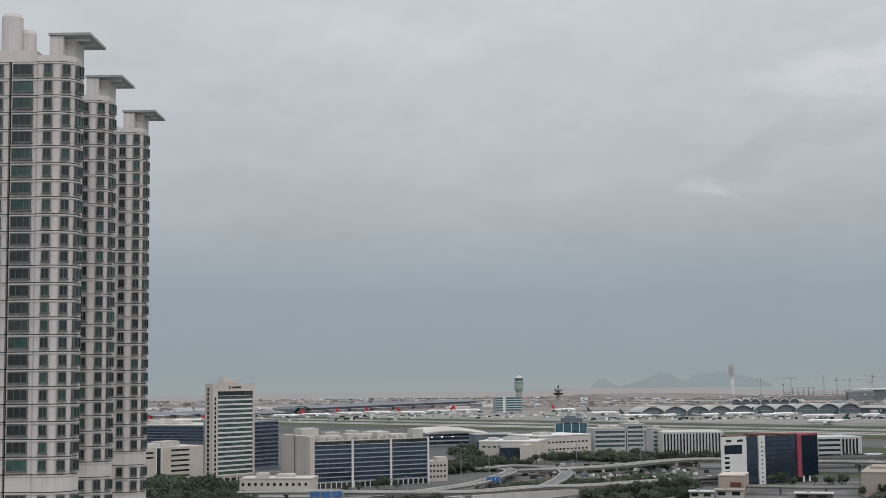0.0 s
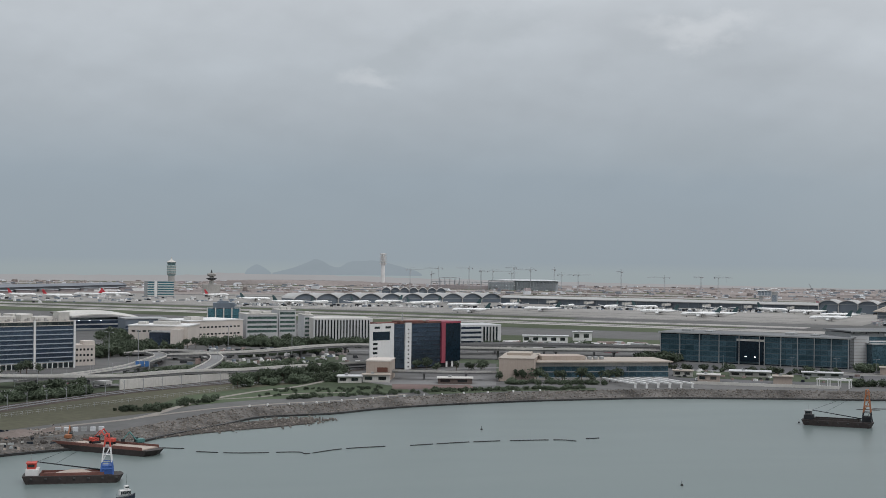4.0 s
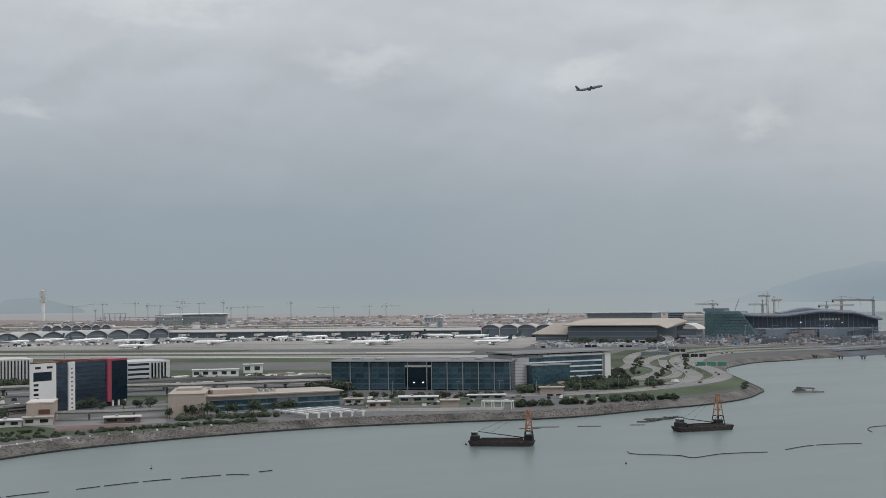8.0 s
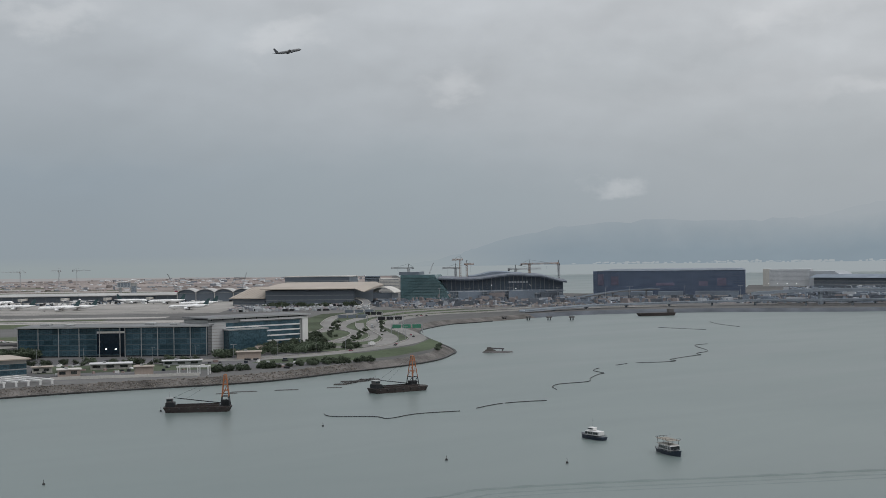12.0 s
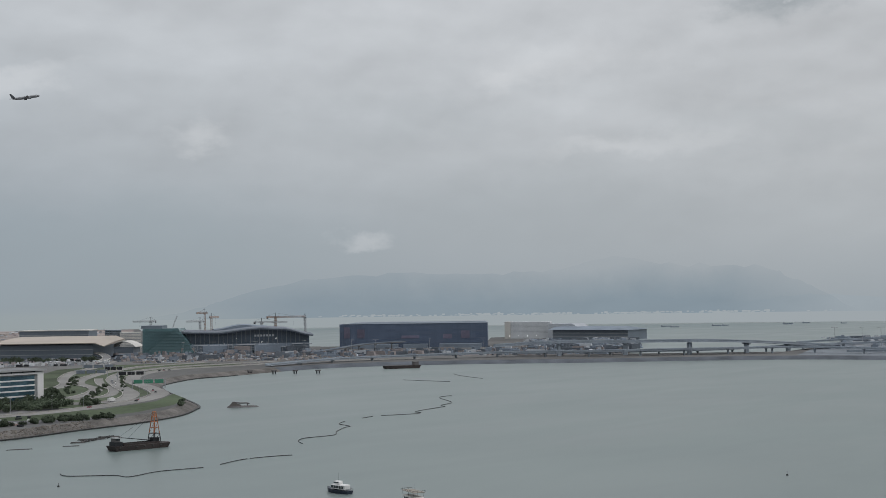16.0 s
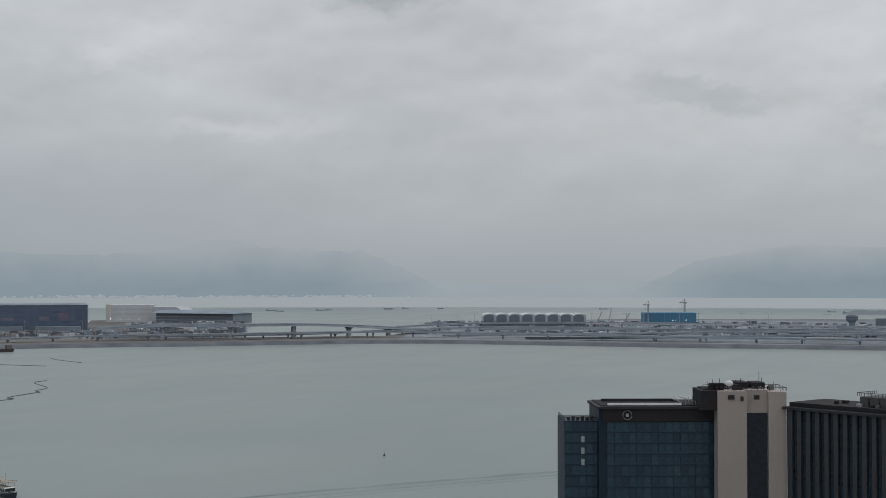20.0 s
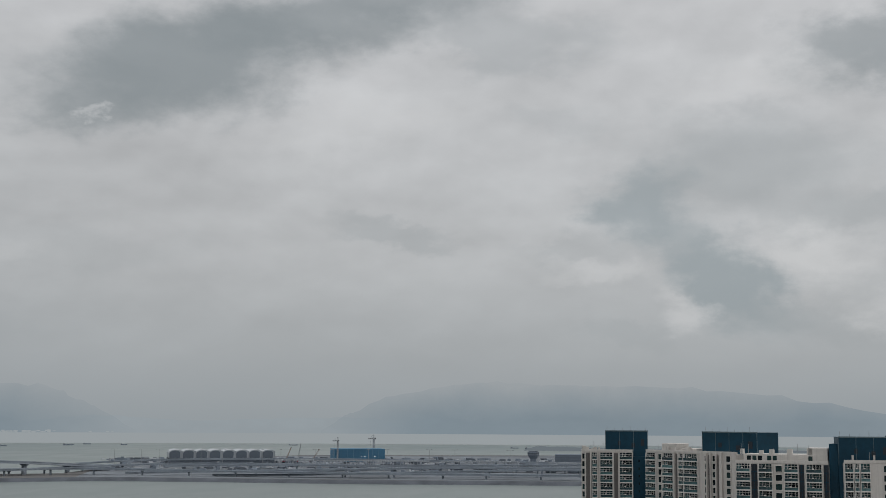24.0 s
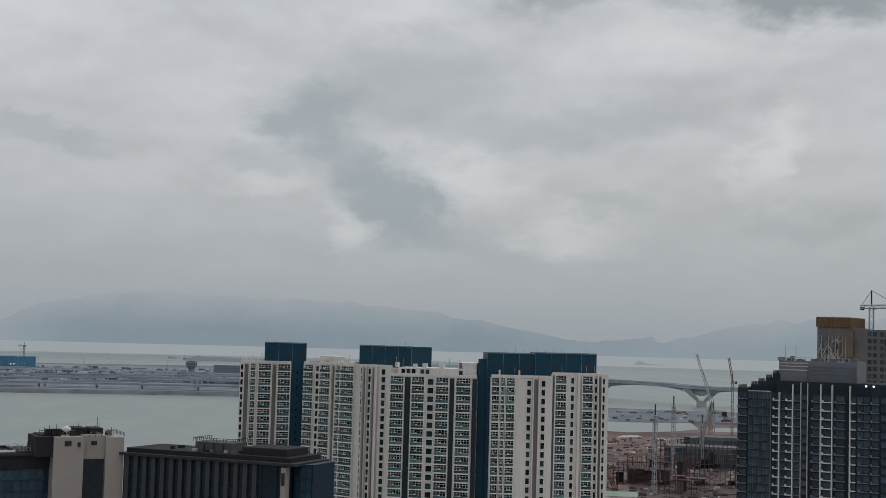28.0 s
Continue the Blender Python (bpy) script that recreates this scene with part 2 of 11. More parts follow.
CREAM = mat("cream_tile_wall", (0.545, 0.508, 0.495), 0.65, 0.06, 0.5, stain=0.2)
GREY_TRIM = mat("grey_painted_trim", (0.30, 0.31, 0.31), 0.6, 0.08, 0.8)
DARK_TRIM = mat("dark_metal_trim", (0.025, 0.027, 0.03), 0.7, 0.15, 1.0, spec=0.2)
CONCRETE = mat("weathered_concrete", (0.36, 0.35, 0.33), 0.85, 0.14, 0.25, stain=0.4)
PALE_CONCRETE = mat("pale_concrete", (0.50, 0.485, 0.455), 0.8, 0.10, 0.25, stain=0.3)
BEIGE = mat("beige_render", (0.53, 0.48, 0.44), 0.75, 0.06, 0.3, stain=0.25)
SAND_WALL = mat("sandstone_cladding", (0.39, 0.325, 0.28), 0.75, 0.07, 0.3, stain=0.2)
WHITE = mat("white_paint", (0.66, 0.655, 0.645), 0.55, 0.05, 0.4, stain=0.2)
RED = mat("dark_red_cladding", (0.27, 0.055, 0.08), 0.5, 0.06, 0.4)
ROOF_TAN = mat("tan_roof_sheet", (0.34, 0.295, 0.25), 0.6, 0.07, 0.15)
ROOF_BLUE = mat("blue_grey_metal_roof", (0.17, 0.20, 0.235), 0.4, 0.1, 0.2, metal=0.3)
ASPHALT = mat("asphalt", (0.105, 0.105, 0.108), 0.9, 0.18, 0.12)
APRON = mat("apron_concrete", (0.26, 0.25, 0.235), 0.9, 0.16, 0.02, fine=0.05)
TAXIWAY = mat("runway_concrete", (0.345, 0.33, 0.312), 0.9, 0.12, 0.03, fine=0.06)
GRASS = mat("airfield_grass", (0.075, 0.09, 0.055), 0.95, 0.22, 0.05, fine=0.2)
DRY_GRASS = mat("dry_grass_bank", (0.092, 0.09, 0.062), 0.95, 0.22, 0.06, fine=0.25)
EARTH = mat("reclaimed_earth", (0.235, 0.205, 0.192), 0.95, 0.25, 0.03, fine=0.09)
SOIL = mat("dusty_ground", (0.118, 0.117, 0.115), 0.95, 0.2, 0.03, fine=0.1)
ROCK = mat("armour_rock", (0.125, 0.117, 0.11), 0.9, 0.3, 0.5, fine=0.7, bump=0.6)
LEAF = mat("tree_leaves", (0.086, 0.108, 0.074), 0.85, 0.3, 0.3, fine=0.9, per_object=0.25, bump=0.3)
BARK = mat("tree_bark", (0.12, 0.095, 0.075), 0.9, 0.2, 1.0)
VIADUCT = mat("dark_viaduct_concrete", (0.19, 0.19, 0.19), 0.85, 0.14, 0.25, stain=0.4)
TRACK = mat("pale_gravel_track", (0.26, 0.24, 0.215), 0.95, 0.12, 0.1)
BALLAST = mat("brown_track_ballast", (0.062, 0.05, 0.045), 0.95, 0.2, 0.3)
ROADWAY = mat("worn_grey_road", (0.17, 0.168, 0.167), 0.9, 0.12, 0.12)
LAMP_POLE = mat("galvanised_steel", (0.34, 0.35, 0.36), 0.5, 0.1, 1.0, metal=0.4)
HULL = mat("rusty_black_hull", (0.045, 0.036, 0.034), 0.7, 0.3, 0.3, stain=0.3)
RUST = mat("rust_red_steel", (0.17, 0.075, 0.06), 0.75, 0.25, 0.3)
CRANE_RED = mat("red_crane_paint", (0.50, 0.07, 0.05), 0.55, 0.12, 0.5)
ORANGE = mat("orange_lattice_paint", (0.32, 0.125, 0.055), 0.6, 0.2, 0.5)
YELLOW_NET = mat("ochre_safety_net", (0.125, 0.085, 0.042), 0.85, 0.1, 0.5)
DARK_CONCRETE = mat("dark_raw_concrete", (0.13, 0.125, 0.125), 0.85, 0.18, 0.3)
FLOAT = mat("black_boom_float", (0.035, 0.035, 0.035), 0.6, 0.2, 1.0)
CORE_TEAL = mat("glossy_teal_panel", (0.006, 0.040, 0.067), 0.45, 0.18, 0.3, spec=0.2)
BLACK_CONCRETE = mat("sooty_raw_concrete", (0.022, 0.028, 0.037), 0.85, 0.2, 0.4, spec=0.15)
TEAL_PANEL = mat("dark_teal_cladding", (0.008, 0.021, 0.036), 0.5, 0.15, 0.3, spec=0.2)
HOTEL_BROWN = mat("dark_bronze_cladding", (0.022, 0.021, 0.024), 0.8, 0.15, 0.4, spec=0.12)
HOTEL_STONE = mat("pinkish_grey_stone", (0.262, 0.230, 0.210), 0.7, 0.05, 0.4)
SCREEN_BLUE = mat("blue_scaffold_sheet", (0.06, 0.17, 0.27), 0.7, 0.12, 0.1)
GLASS_GREEN = glass_mat("green_window_glass", [(0.010, 0.012, 0.013), (0.014, 0.02, 0.02), (0.012, 0.015, 0.016), (0.03, 0.085, 0.072), (0.012, 0.015, 0.018), (0.035, 0.04, 0.04)])
GLASS_SEA = glass_mat("sea_green_band_glass", [(0.05, 0.085, 0.075), (0.075, 0.12, 0.105), (0.04, 0.065, 0.06)], 0.15, 0.5)
GLASS_MALL = glass_mat("slate_mall_glass", [(0.085, 0.112, 0.165), (0.105, 0.135, 0.195), (0.075, 0.098, 0.15)], 0.25, 0.5)
GLASS_DARK = glass_mat("dark_window_glass", [(0.01, 0.012, 0.014), (0.02, 0.028, 0.03), (0.012, 0.02, 0.022), (0.05, 0.055, 0.05)])
GLASS_BLUE = glass_mat("blue_curtain_glass", [(0.085, 0.115, 0.165), (0.11, 0.15, 0.21), (0.07, 0.095, 0.14)], 0.15, 0.5, 0.8)
GLASS_NAVY = glass_mat("navy_curtain_glass", [(0.006, 0.013, 0.022), (0.01, 0.022, 0.034), (0.005, 0.01, 0.018)], 0.15, 0.3)
GLASS_AQUA = glass_mat("aqua_curtain_glass", [(0.10, 0.24, 0.30), (0.13, 0.30, 0.36), (0.08, 0.20, 0.26)], 0.12, 0.6, 0.6)
GLASS_TEAL = glass_mat("teal_curtain_glass", [(0.05, 0.10, 0.13), (0.075, 0.135, 0.17), (0.03, 0.065, 0.085), (0.06, 0.11, 0.14)], 0.15, 0.5, 0.25)
# Far glass: pale base tones stand in for the haze over it.
GLASS_COATED = glass_mat("haze_paled_glass", [(0.20, 0.23, 0.265), (0.24, 0.27, 0.305), (0.17, 0.195, 0.23)], 0.25, 0.6, 0.12)
GLASS_COATED_TEAL = glass_mat("mirror_coated_teal_glass", [(0.075, 0.14, 0.15), (0.09, 0.16, 0.17), (0.07, 0.125, 0.135)], 0.25, 0.6, 0.2)
GLASS_HOTEL = glass_mat("deep_teal_hotel_glass", [(0.008, 0.026, 0.046), (0.012, 0.036, 0.060), (0.007, 0.022, 0.040), (0.013, 0.038, 0.060), (0.009, 0.029, 0.050), (0.018, 0.046, 0.064)], 0.15, 0.4, 0.15)
FAR_PALE_TRIM = mat("pale_grey_trim", (0.47, 0.475, 0.48), 0.7, 0.06)
FLOOD = mat("floodlight_glow", (0.9, 0.9, 0.9), 0.5, 0.0, 1.0, bump=0, glow=((1.0, 0.98, 0.94), 3.0))


def make_water():
    m = bpy.data.materials.new("sheltered_sea")
    m.use_nodes = True
    w = Nodes(m.node_tree)
    bsdf = w.add("ShaderNodeBsdfPrincipled")
    end = w.add("ShaderNodeOutputMaterial")
    w.link(bsdf.outputs[0], end.inputs[0])
    co = w.add("ShaderNodeTexCoord").outputs["Object"]
    broad = w.noise(co, 0.004, 4.0, 0.55)
    # cat's-paws: breezy patches drawn out across the bay
    paws = w.noise(w.mapping(co, (0.35, 1.0, 1.0)), 0.012, 3.0, 0.5, 0.4)
    tint = w.ramp(broad, [(0.35, (0.118, 0.150, 0.146)), (0.65, (0.134, 0.166, 0.161))])
    w.put(bsdf.inputs["Base Color"], w.mix(1.0, tint, w.ramp(paws, [(0.35, 0.95), (0.65, 1.05)]), "MULTIPLY"))
    w.put(bsdf.inputs["Roughness"], w.ramp(paws, [(0.35, 0.30), (0.65, 0.36)]))
    bsdf.inputs["IOR"].default_value = 1.33
    MATS["sheltered_sea"] = m
    return m


WATER = make_water()


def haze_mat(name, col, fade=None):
    """Far hills as sheets: the haze before them is painted as their own glow."""
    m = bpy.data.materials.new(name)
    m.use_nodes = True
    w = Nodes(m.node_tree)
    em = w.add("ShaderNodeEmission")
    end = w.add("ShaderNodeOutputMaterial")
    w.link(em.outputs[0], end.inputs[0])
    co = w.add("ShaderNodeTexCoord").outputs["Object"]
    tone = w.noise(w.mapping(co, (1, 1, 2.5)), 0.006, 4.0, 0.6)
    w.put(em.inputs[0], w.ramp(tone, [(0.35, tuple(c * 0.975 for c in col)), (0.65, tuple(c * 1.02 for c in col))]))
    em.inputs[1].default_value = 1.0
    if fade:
        # cloud over the crest is painted as fading opacity
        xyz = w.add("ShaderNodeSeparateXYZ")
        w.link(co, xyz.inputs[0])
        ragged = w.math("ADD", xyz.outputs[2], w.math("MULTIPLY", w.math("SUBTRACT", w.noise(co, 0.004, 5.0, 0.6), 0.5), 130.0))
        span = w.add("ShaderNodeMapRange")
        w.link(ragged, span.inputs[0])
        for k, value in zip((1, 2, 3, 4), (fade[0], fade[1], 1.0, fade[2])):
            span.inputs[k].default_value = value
        # haze towards the ends is painted the same way, by compass turn
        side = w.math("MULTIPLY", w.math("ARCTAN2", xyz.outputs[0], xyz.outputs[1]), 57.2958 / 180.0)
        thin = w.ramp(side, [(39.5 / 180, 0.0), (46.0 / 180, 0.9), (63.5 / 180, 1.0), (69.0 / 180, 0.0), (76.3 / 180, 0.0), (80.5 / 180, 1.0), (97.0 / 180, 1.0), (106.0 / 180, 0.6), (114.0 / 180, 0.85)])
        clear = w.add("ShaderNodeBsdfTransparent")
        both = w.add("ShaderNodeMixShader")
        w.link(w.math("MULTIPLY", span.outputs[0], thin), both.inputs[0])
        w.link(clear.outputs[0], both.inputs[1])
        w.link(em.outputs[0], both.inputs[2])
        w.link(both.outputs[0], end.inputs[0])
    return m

# ---- builders ----
LAND = 5.0
AIR_U, AIR_N = Vector((0.76, -0.65, 0)), Vector((0.65, 0.76, 0))


def at(turn, far, z=0.0):
    a = radians(turn)
    return Vector((far * math.sin(a), far * math.cos(a), z))


def field(s, n, z=0.0):
    """A place by the airfield's own axes: s along the runways, n across them."""
    p = AIR_U * s + AIR_N * n
    return Vector((p.x, p.y, z))


def part(name, bm, material, parent, label="", smooth=False):
    me = bpy.data.meshes.new(name)
    bm.to_mesh(me)
    bm.free()
    if smooth:
        me.shade_smooth()
    for m in (material if isinstance(material, (list, tuple)) else [material]):
        me.materials.append(m)
    ob = new(name, me)
    if parent is not None:
        ob.parent = parent
    if label:
        ob["label"] = label
    return ob


def again(ob, x=0.0, y=0.0, z=0.0, turn=0.0, parent=None, scale=None):
    """One more of the same part, on the same mesh; its own parts come along."""
    o = ob.copy()
    scene.collection.objects.link(o)
    if parent is not None:
        o.parent = parent
    o.matrix_basis = pose(x, y, z, 0, 0, turn)
    if scale:
        o.scale = scale
    for c in ob.children:
        k = c.copy()
        scene.collection.objects.link(k)
        k.parent = o
    return o


def thing(name, label, category, m, group="", kind=""):
    ob = new(name)
    ob.empty_display_size = 1.0
    ob.matrix_world = m
    return tagged(ob, label, category, group, kind)


def face_to(a, b, z=LAND):
    """A pose whose x axis runs from a to b (turn, far), y away from the viewer; and the length."""
    p, q = at(*a, z), at(*b, z)
    d = q - p
    return pose(p.x, p.y, z, 0, 0, math.degrees(math.atan2(d.y, d.x))), d.length


def box(bm, x0, x1, y0, y1, z0, z1, mi=0):
    v = [bm.verts.new(c) for c in ((x0, y0, z0), (x1, y0, z0), (x1, y1, z0), (x0, y1, z0), (x0, y0, z1), (x1, y0, z1), (x1, y1, z1), (x0, y1, z1))]
    for f in ((0, 3, 2, 1), (4, 5, 6, 7), (0, 1, 5, 4), (1, 2, 6, 5), (2, 3, 7, 6), (3, 0, 4, 7)):
        bm.faces.new([v[i] for i in f]).material_index = mi
    return v


def prism(bm, pts, z0, z1, mi=0, top=None):
    """An upright prism over a counter-clockwise outline; top: another outline for its upper edge."""
    lo = [bm.verts.new((x, y, z0)) for x, y in pts]
    hi = [bm.verts.new((x, y, z1)) for x, y in (top or pts)]
    n = len(pts)
    for i in range(n):
        bm.faces.new((lo[i], lo[(i + 1) % n], hi[(i + 1) % n], hi[i])).material_index = mi
    bm.faces.new(hi).material_index = mi
    bm.faces.new(lo[::-1]).material_index = mi


def strut(bm, p, q, r, n=5, r2=None, mi=0):
    p, q = Vector(p), Vector(q)
    d = q - p
    if d.length < 1e-6:
        return
    u = d.orthogonal().normalized()
    w = d.normalized().cross(u)
    r2 = r if r2 is None else r2
    ring = []
    for c, rad in ((p, r), (q, r2)):
        ring.append([bm.verts.new(c + rad * (math.cos(a) * u + math.sin(a) * w)) for a in (2 * math.pi * (i + 0.5) / n for i in range(n))])
    for i in range(n):
        j = (i + 1) % n
        bm.faces.new((ring[0][i], ring[0][j], ring[1][j], ring[1][i])).material_index = mi
    bm.faces.new(ring[0][::-1]).material_index = mi
    bm.faces.new(ring[1]).material_index = mi


def one_box(name, dims, material, parent, label="", bevel=0.0):
    bm = bmesh.new()
    box(bm, *dims)
    if bevel:
        bmesh.ops.bevel(bm, geom=bm.edges[:], offset=bevel, segments=1, affect="EDGES")
    return part(name, bm, material, parent, label)


def sheet(name, pts, z, material, label, category, kind="structure", thick=0.0):
    bm = bmesh.new()
    f = bm.faces.new([bm.verts.new((p[0], p[1], z)) for p in pts])
    f.normal_update()
    if f.normal.z < 0:
        f.normal_flip()
    if thick:
        r = bmesh.ops.extrude_face_region(bm, geom=[f])
        bmesh.ops.translate(bm, verts=[v for v in r["geom"] if isinstance(v, bmesh.types.BMVert)], vec=(0, 0, -thick))
        bmesh.ops.recalc_face_normals(bm, faces=bm.faces[:])
    bmesh.ops.triangulate(bm, faces=[f for f in bm.faces if len(f.verts) > 4])
    return tagged(part(name, bm, material, None), label, category, kind=kind)


def frame_mesh(bm, xs, zs, solid, y0, y1):
    """One connected frame: cells (column, row) of a grid that are solid, extruded from y0 to y1."""
    vert = {}

    def v(i, k, y):
        if (i, k, y) not in vert:
            vert[(i, k, y)] = bm.verts.new((xs[i], y, zs[k]))
        return vert[(i, k, y)]

    for i, k in solid:
        bm.faces.new((v(i, k, y0), v(i + 1, k, y0), v(i + 1, k + 1, y0), v(i, k + 1, y0)))
        for di, dk, a, b in ((-1, 0, (i, k + 1), (i, k)), (1, 0, (i + 1, k), (i + 1, k + 1)), (0, -1, (i, k), (i + 1, k)), (0, 1, (i + 1, k + 1), (i, k + 1))):
            if (i + di, k + dk) not in solid:
                bm.faces.new((v(*b, y0), v(*a, y0), v(*a, y1), v(*b, y1)))


def smooth_line(pts, steps=6):
    """A Catmull-Rom line through the given points."""
    out = []
    n = len(pts)
    for i in range(n - 1):
        p0, p1, p2, p3 = pts[max(i - 1, 0)], pts[i], pts[i + 1], pts[min(i + 2, n - 1)]
        for k in range(steps):
            t = k / steps
            out.append(0.5 * ((2 * p1) + (p2 - p0) * t + (2 * p0 - 5 * p1 + 4 * p2 - p3) * t * t + (3 * p1 - p0 - 3 * p2 + p3) * t ** 3))
    out.append(pts[-1].copy())
    return out


def sides(line):
    out = []
    for i, p in enumerate(line):
        d = line[min(i + 1, len(line) - 1)] - line[max(i - 1, 0)]
        out.append(Vector((-d.y, d.x, 0)).normalized())
    return out


def ribbon(bm, line, width, drop=0.0, mi=0, shift=0.0):
    """A road-like band along a line; drop: its thickness."""
    nn = sides(line)
    rows = []
    for p, s in zip(line, nn):
        c = p + s * shift
        a, b = c + s * width / 2, c - s * width / 2
        row = [bm.verts.new(a), bm.verts.new(b)]
        if drop:
            row += [bm.verts.new(b - Vector((0, 0, drop))), bm.verts.new(a - Vector((0, 0, drop)))]
        rows.append(row)
    k = len(rows[0])
    for r, q in zip(rows, rows[1:]):
        if drop:
            for i in range(k):
                bm.faces.new((r[i], r[(i + 1) % k], q[(i + 1) % k], q[i])).material_index = mi
        else:
            bm.faces.new((r[0], r[1], q[1], q[0])).material_index = mi
    if drop:
        bm.faces.new(rows[0][::-1])
        bm.faces.new(rows[-1])
        bmesh.ops.recalc_face_normals(bm, faces=bm.faces[:])


def polar_line(pts, z=LAND, steps=6):
    return smooth_line([at(a, d, z if len(r) == 0 else r[0]) for a, d, *r in pts], steps)


# ---- water, land, distance ----
bm = bmesh.new()
bmesh.ops.create_circle(bm, cap_ends=True, segments=96, radius=4850)
tagged(part("water", bm, WATER, None), "calm grey-green sheltered sea under an overcast sky", "water", kind="structure")

COAST = ((-60, 380), (-40, 430), (-20, 490), (-12, 525), (-7.7, 559), (-6.4, 575), (-4.1, 614), (-1.7, 630), (1.3, 646), (3.2, 678), (5.6, 722), (7.0, 752),
         (9.8, 768), (12.2, 798), (15.0, 824), (19.1, 857), (23.8, 889), (28.4, 908), (33.5, 934), (37.0, 993), (39.3, 1036), (40.9, 1090), (41.55, 1150), (41.7, 1195),
         (41.0, 1300), (40.35, 1410), (40.2, 1485), (40.45, 1537), (41.5, 1624), (42.75, 1665), (45.1, 1763), (47.5, 1838), (51.0, 1875), (54.5, 1888),
         (57.5, 1888), (62.4, 1928), (67.0, 1955), (71.2, 1920), (78.3, 1858), (82.0, 1854), (87.0, 1850), (95.0, 1850), (100.0, 1900))
FAR_SIDE = ((101.0, 3000), (88, 3250), (76, 3150), (69, 2750), (67, 2250), (66, 2110), (59.6, 2075), (59.9, 2600), (60, 3000), (57, 3150), (53.9, 3050), (53.6, 2600), (47, 2580), (45.5, 2640), (43, 2760), (41, 3000), (39.8, 3600), (39.2, 4840), (39, 4845), (30, 4840), (20, 4840), (10, 4840), (0, 4840), (-10, 4840), (-20, 4840), (-30, 4840), (-45, 4840), (-60, 4840))
toe = smooth_line([at(a, d, -0.6) for a, d in COAST], 4)
inward = sides(toe)
crest = [Vector((p.x + s.x * 14, p.y + s.y * 14, LAND)) for p, s in zip(toe, inward)]
sheet("ground", [(p.x, p.y) for p in crest] + [tuple(at(a, d)[:2]) for a, d in FAR_SIDE], LAND, SOIL, "dusty open ground of a flat airport island", "ground", thick=5.5)
bm = bmesh.new()
rows = [(bm.verts.new(p), bm.verts.new(p.lerp(c, 0.5) + Vector((0, 0, 0.3))), bm.verts.new(c + Vector((0, 0, 0.02)))) for p, c in zip(toe, crest)]
for r, q in zip(rows, rows[1:]):
    stone = 1 if r[0].co.length > 1750 else 0
    bm.faces.new((r[0], q[0], q[1], r[1])).material_index = stone
    bm.faces.new((r[1], q[1], q[2], r[2])).material_index = stone
# Second stone: the border island's, its colour blued for haze.
tagged(part("embankment", bm, [ROCK, mat("hazed_granite", (0.095, 0.105, 0.12), 0.9, 0.2, 0.3)], None), "sloping seawall of grey-tan armour rock along the shore", "seawall", kind="structure")

wet = [p.lerp(c, 0.12) + Vector((0, 0, 0.95)) for p, c in zip(toe, crest) if -9 < math.degrees(math.atan2(p.x, p.y)) < 43.5 and p.length < 1700]
bm = bmesh.new()
ribbon(bm, wet, 1.8, 1.6)
tagged(part("wet_toe", bm, mat("wet_black_stone", (0.03, 0.03, 0.03), 0.6, 0.25, 0.4), None), "dark wet stones at the seawall's waterline", "seawall", kind="structure")

# the near shore under the window, and the reclaimed land with the building sites
NEAR = [(a, 300) for a in range(-60, 66, 6)] + [(68, 330), (72, 420), (100, 560), (101.5, 700), (101.6, 1500), (102.0, 1740), (108, 1735), (125, 1760), (150, 1200), (180, 900), (210, 800), (240, 700), (270, 500)]
sheet("pavement", [tuple(at(a, d)[:2]) for a, d in NEAR], 4.0, CONCRETE, "concrete ground of the near town shore", "pavement", thick=4.5)
sheet("ground", [tuple(at(a, d)[:2]) for a, d in ((101.9, 690), (101.9, 1735), (108, 1730), (118, 1745), (118, 690))], 4.05, mat("brown_site_earth", (0.125, 0.098, 0.092), 0.95, 0.35, 0.05, fine=0.12), "brown bare earth of a reclaimed building site", "ground")


def ridge(name, pts, base, far, material, label, rough=0.3, steps=10):
    """A far range of hills: elevations in degrees along the horizon, with a wooded, uneven crest."""
    line = smooth_line([Vector((a, e, 0)) for a, e in pts], steps)
    bm = bmesh.new()
    last = None
    for p in line:
        j = rough * (noise.noise(Vector((p.x * 1.7, far * 0.01, 0))) * 0.6 + noise.noise(Vector((p.x * 6.0, 3.0, 0))) * 0.25)
        hi, lo = max(p.y + j * min(1.0, (p.y - base)), base + 0.01), base
        d = far
        cols = [bm.verts.new(at(p.x, d, EYE.z + d * math.tan(radians(lo)))), bm.verts.new(at(p.x, d + 10, EYE.z + d * math.tan(radians(lo * 0.4 + hi * 0.6)))),
                bm.verts.new(at(p.x, d + 16, EYE.z + d * math.tan(radians(hi))))]
        if last:
            for i in (0, 1):
                bm.faces.new((last[i], cols[i], cols[i + 1], last[i + 1]))
        last = cols
    ob = tagged(part(name, bm, material, None), label, "hills", kind="structure")
    ob.visible_shadow = False
    return ob


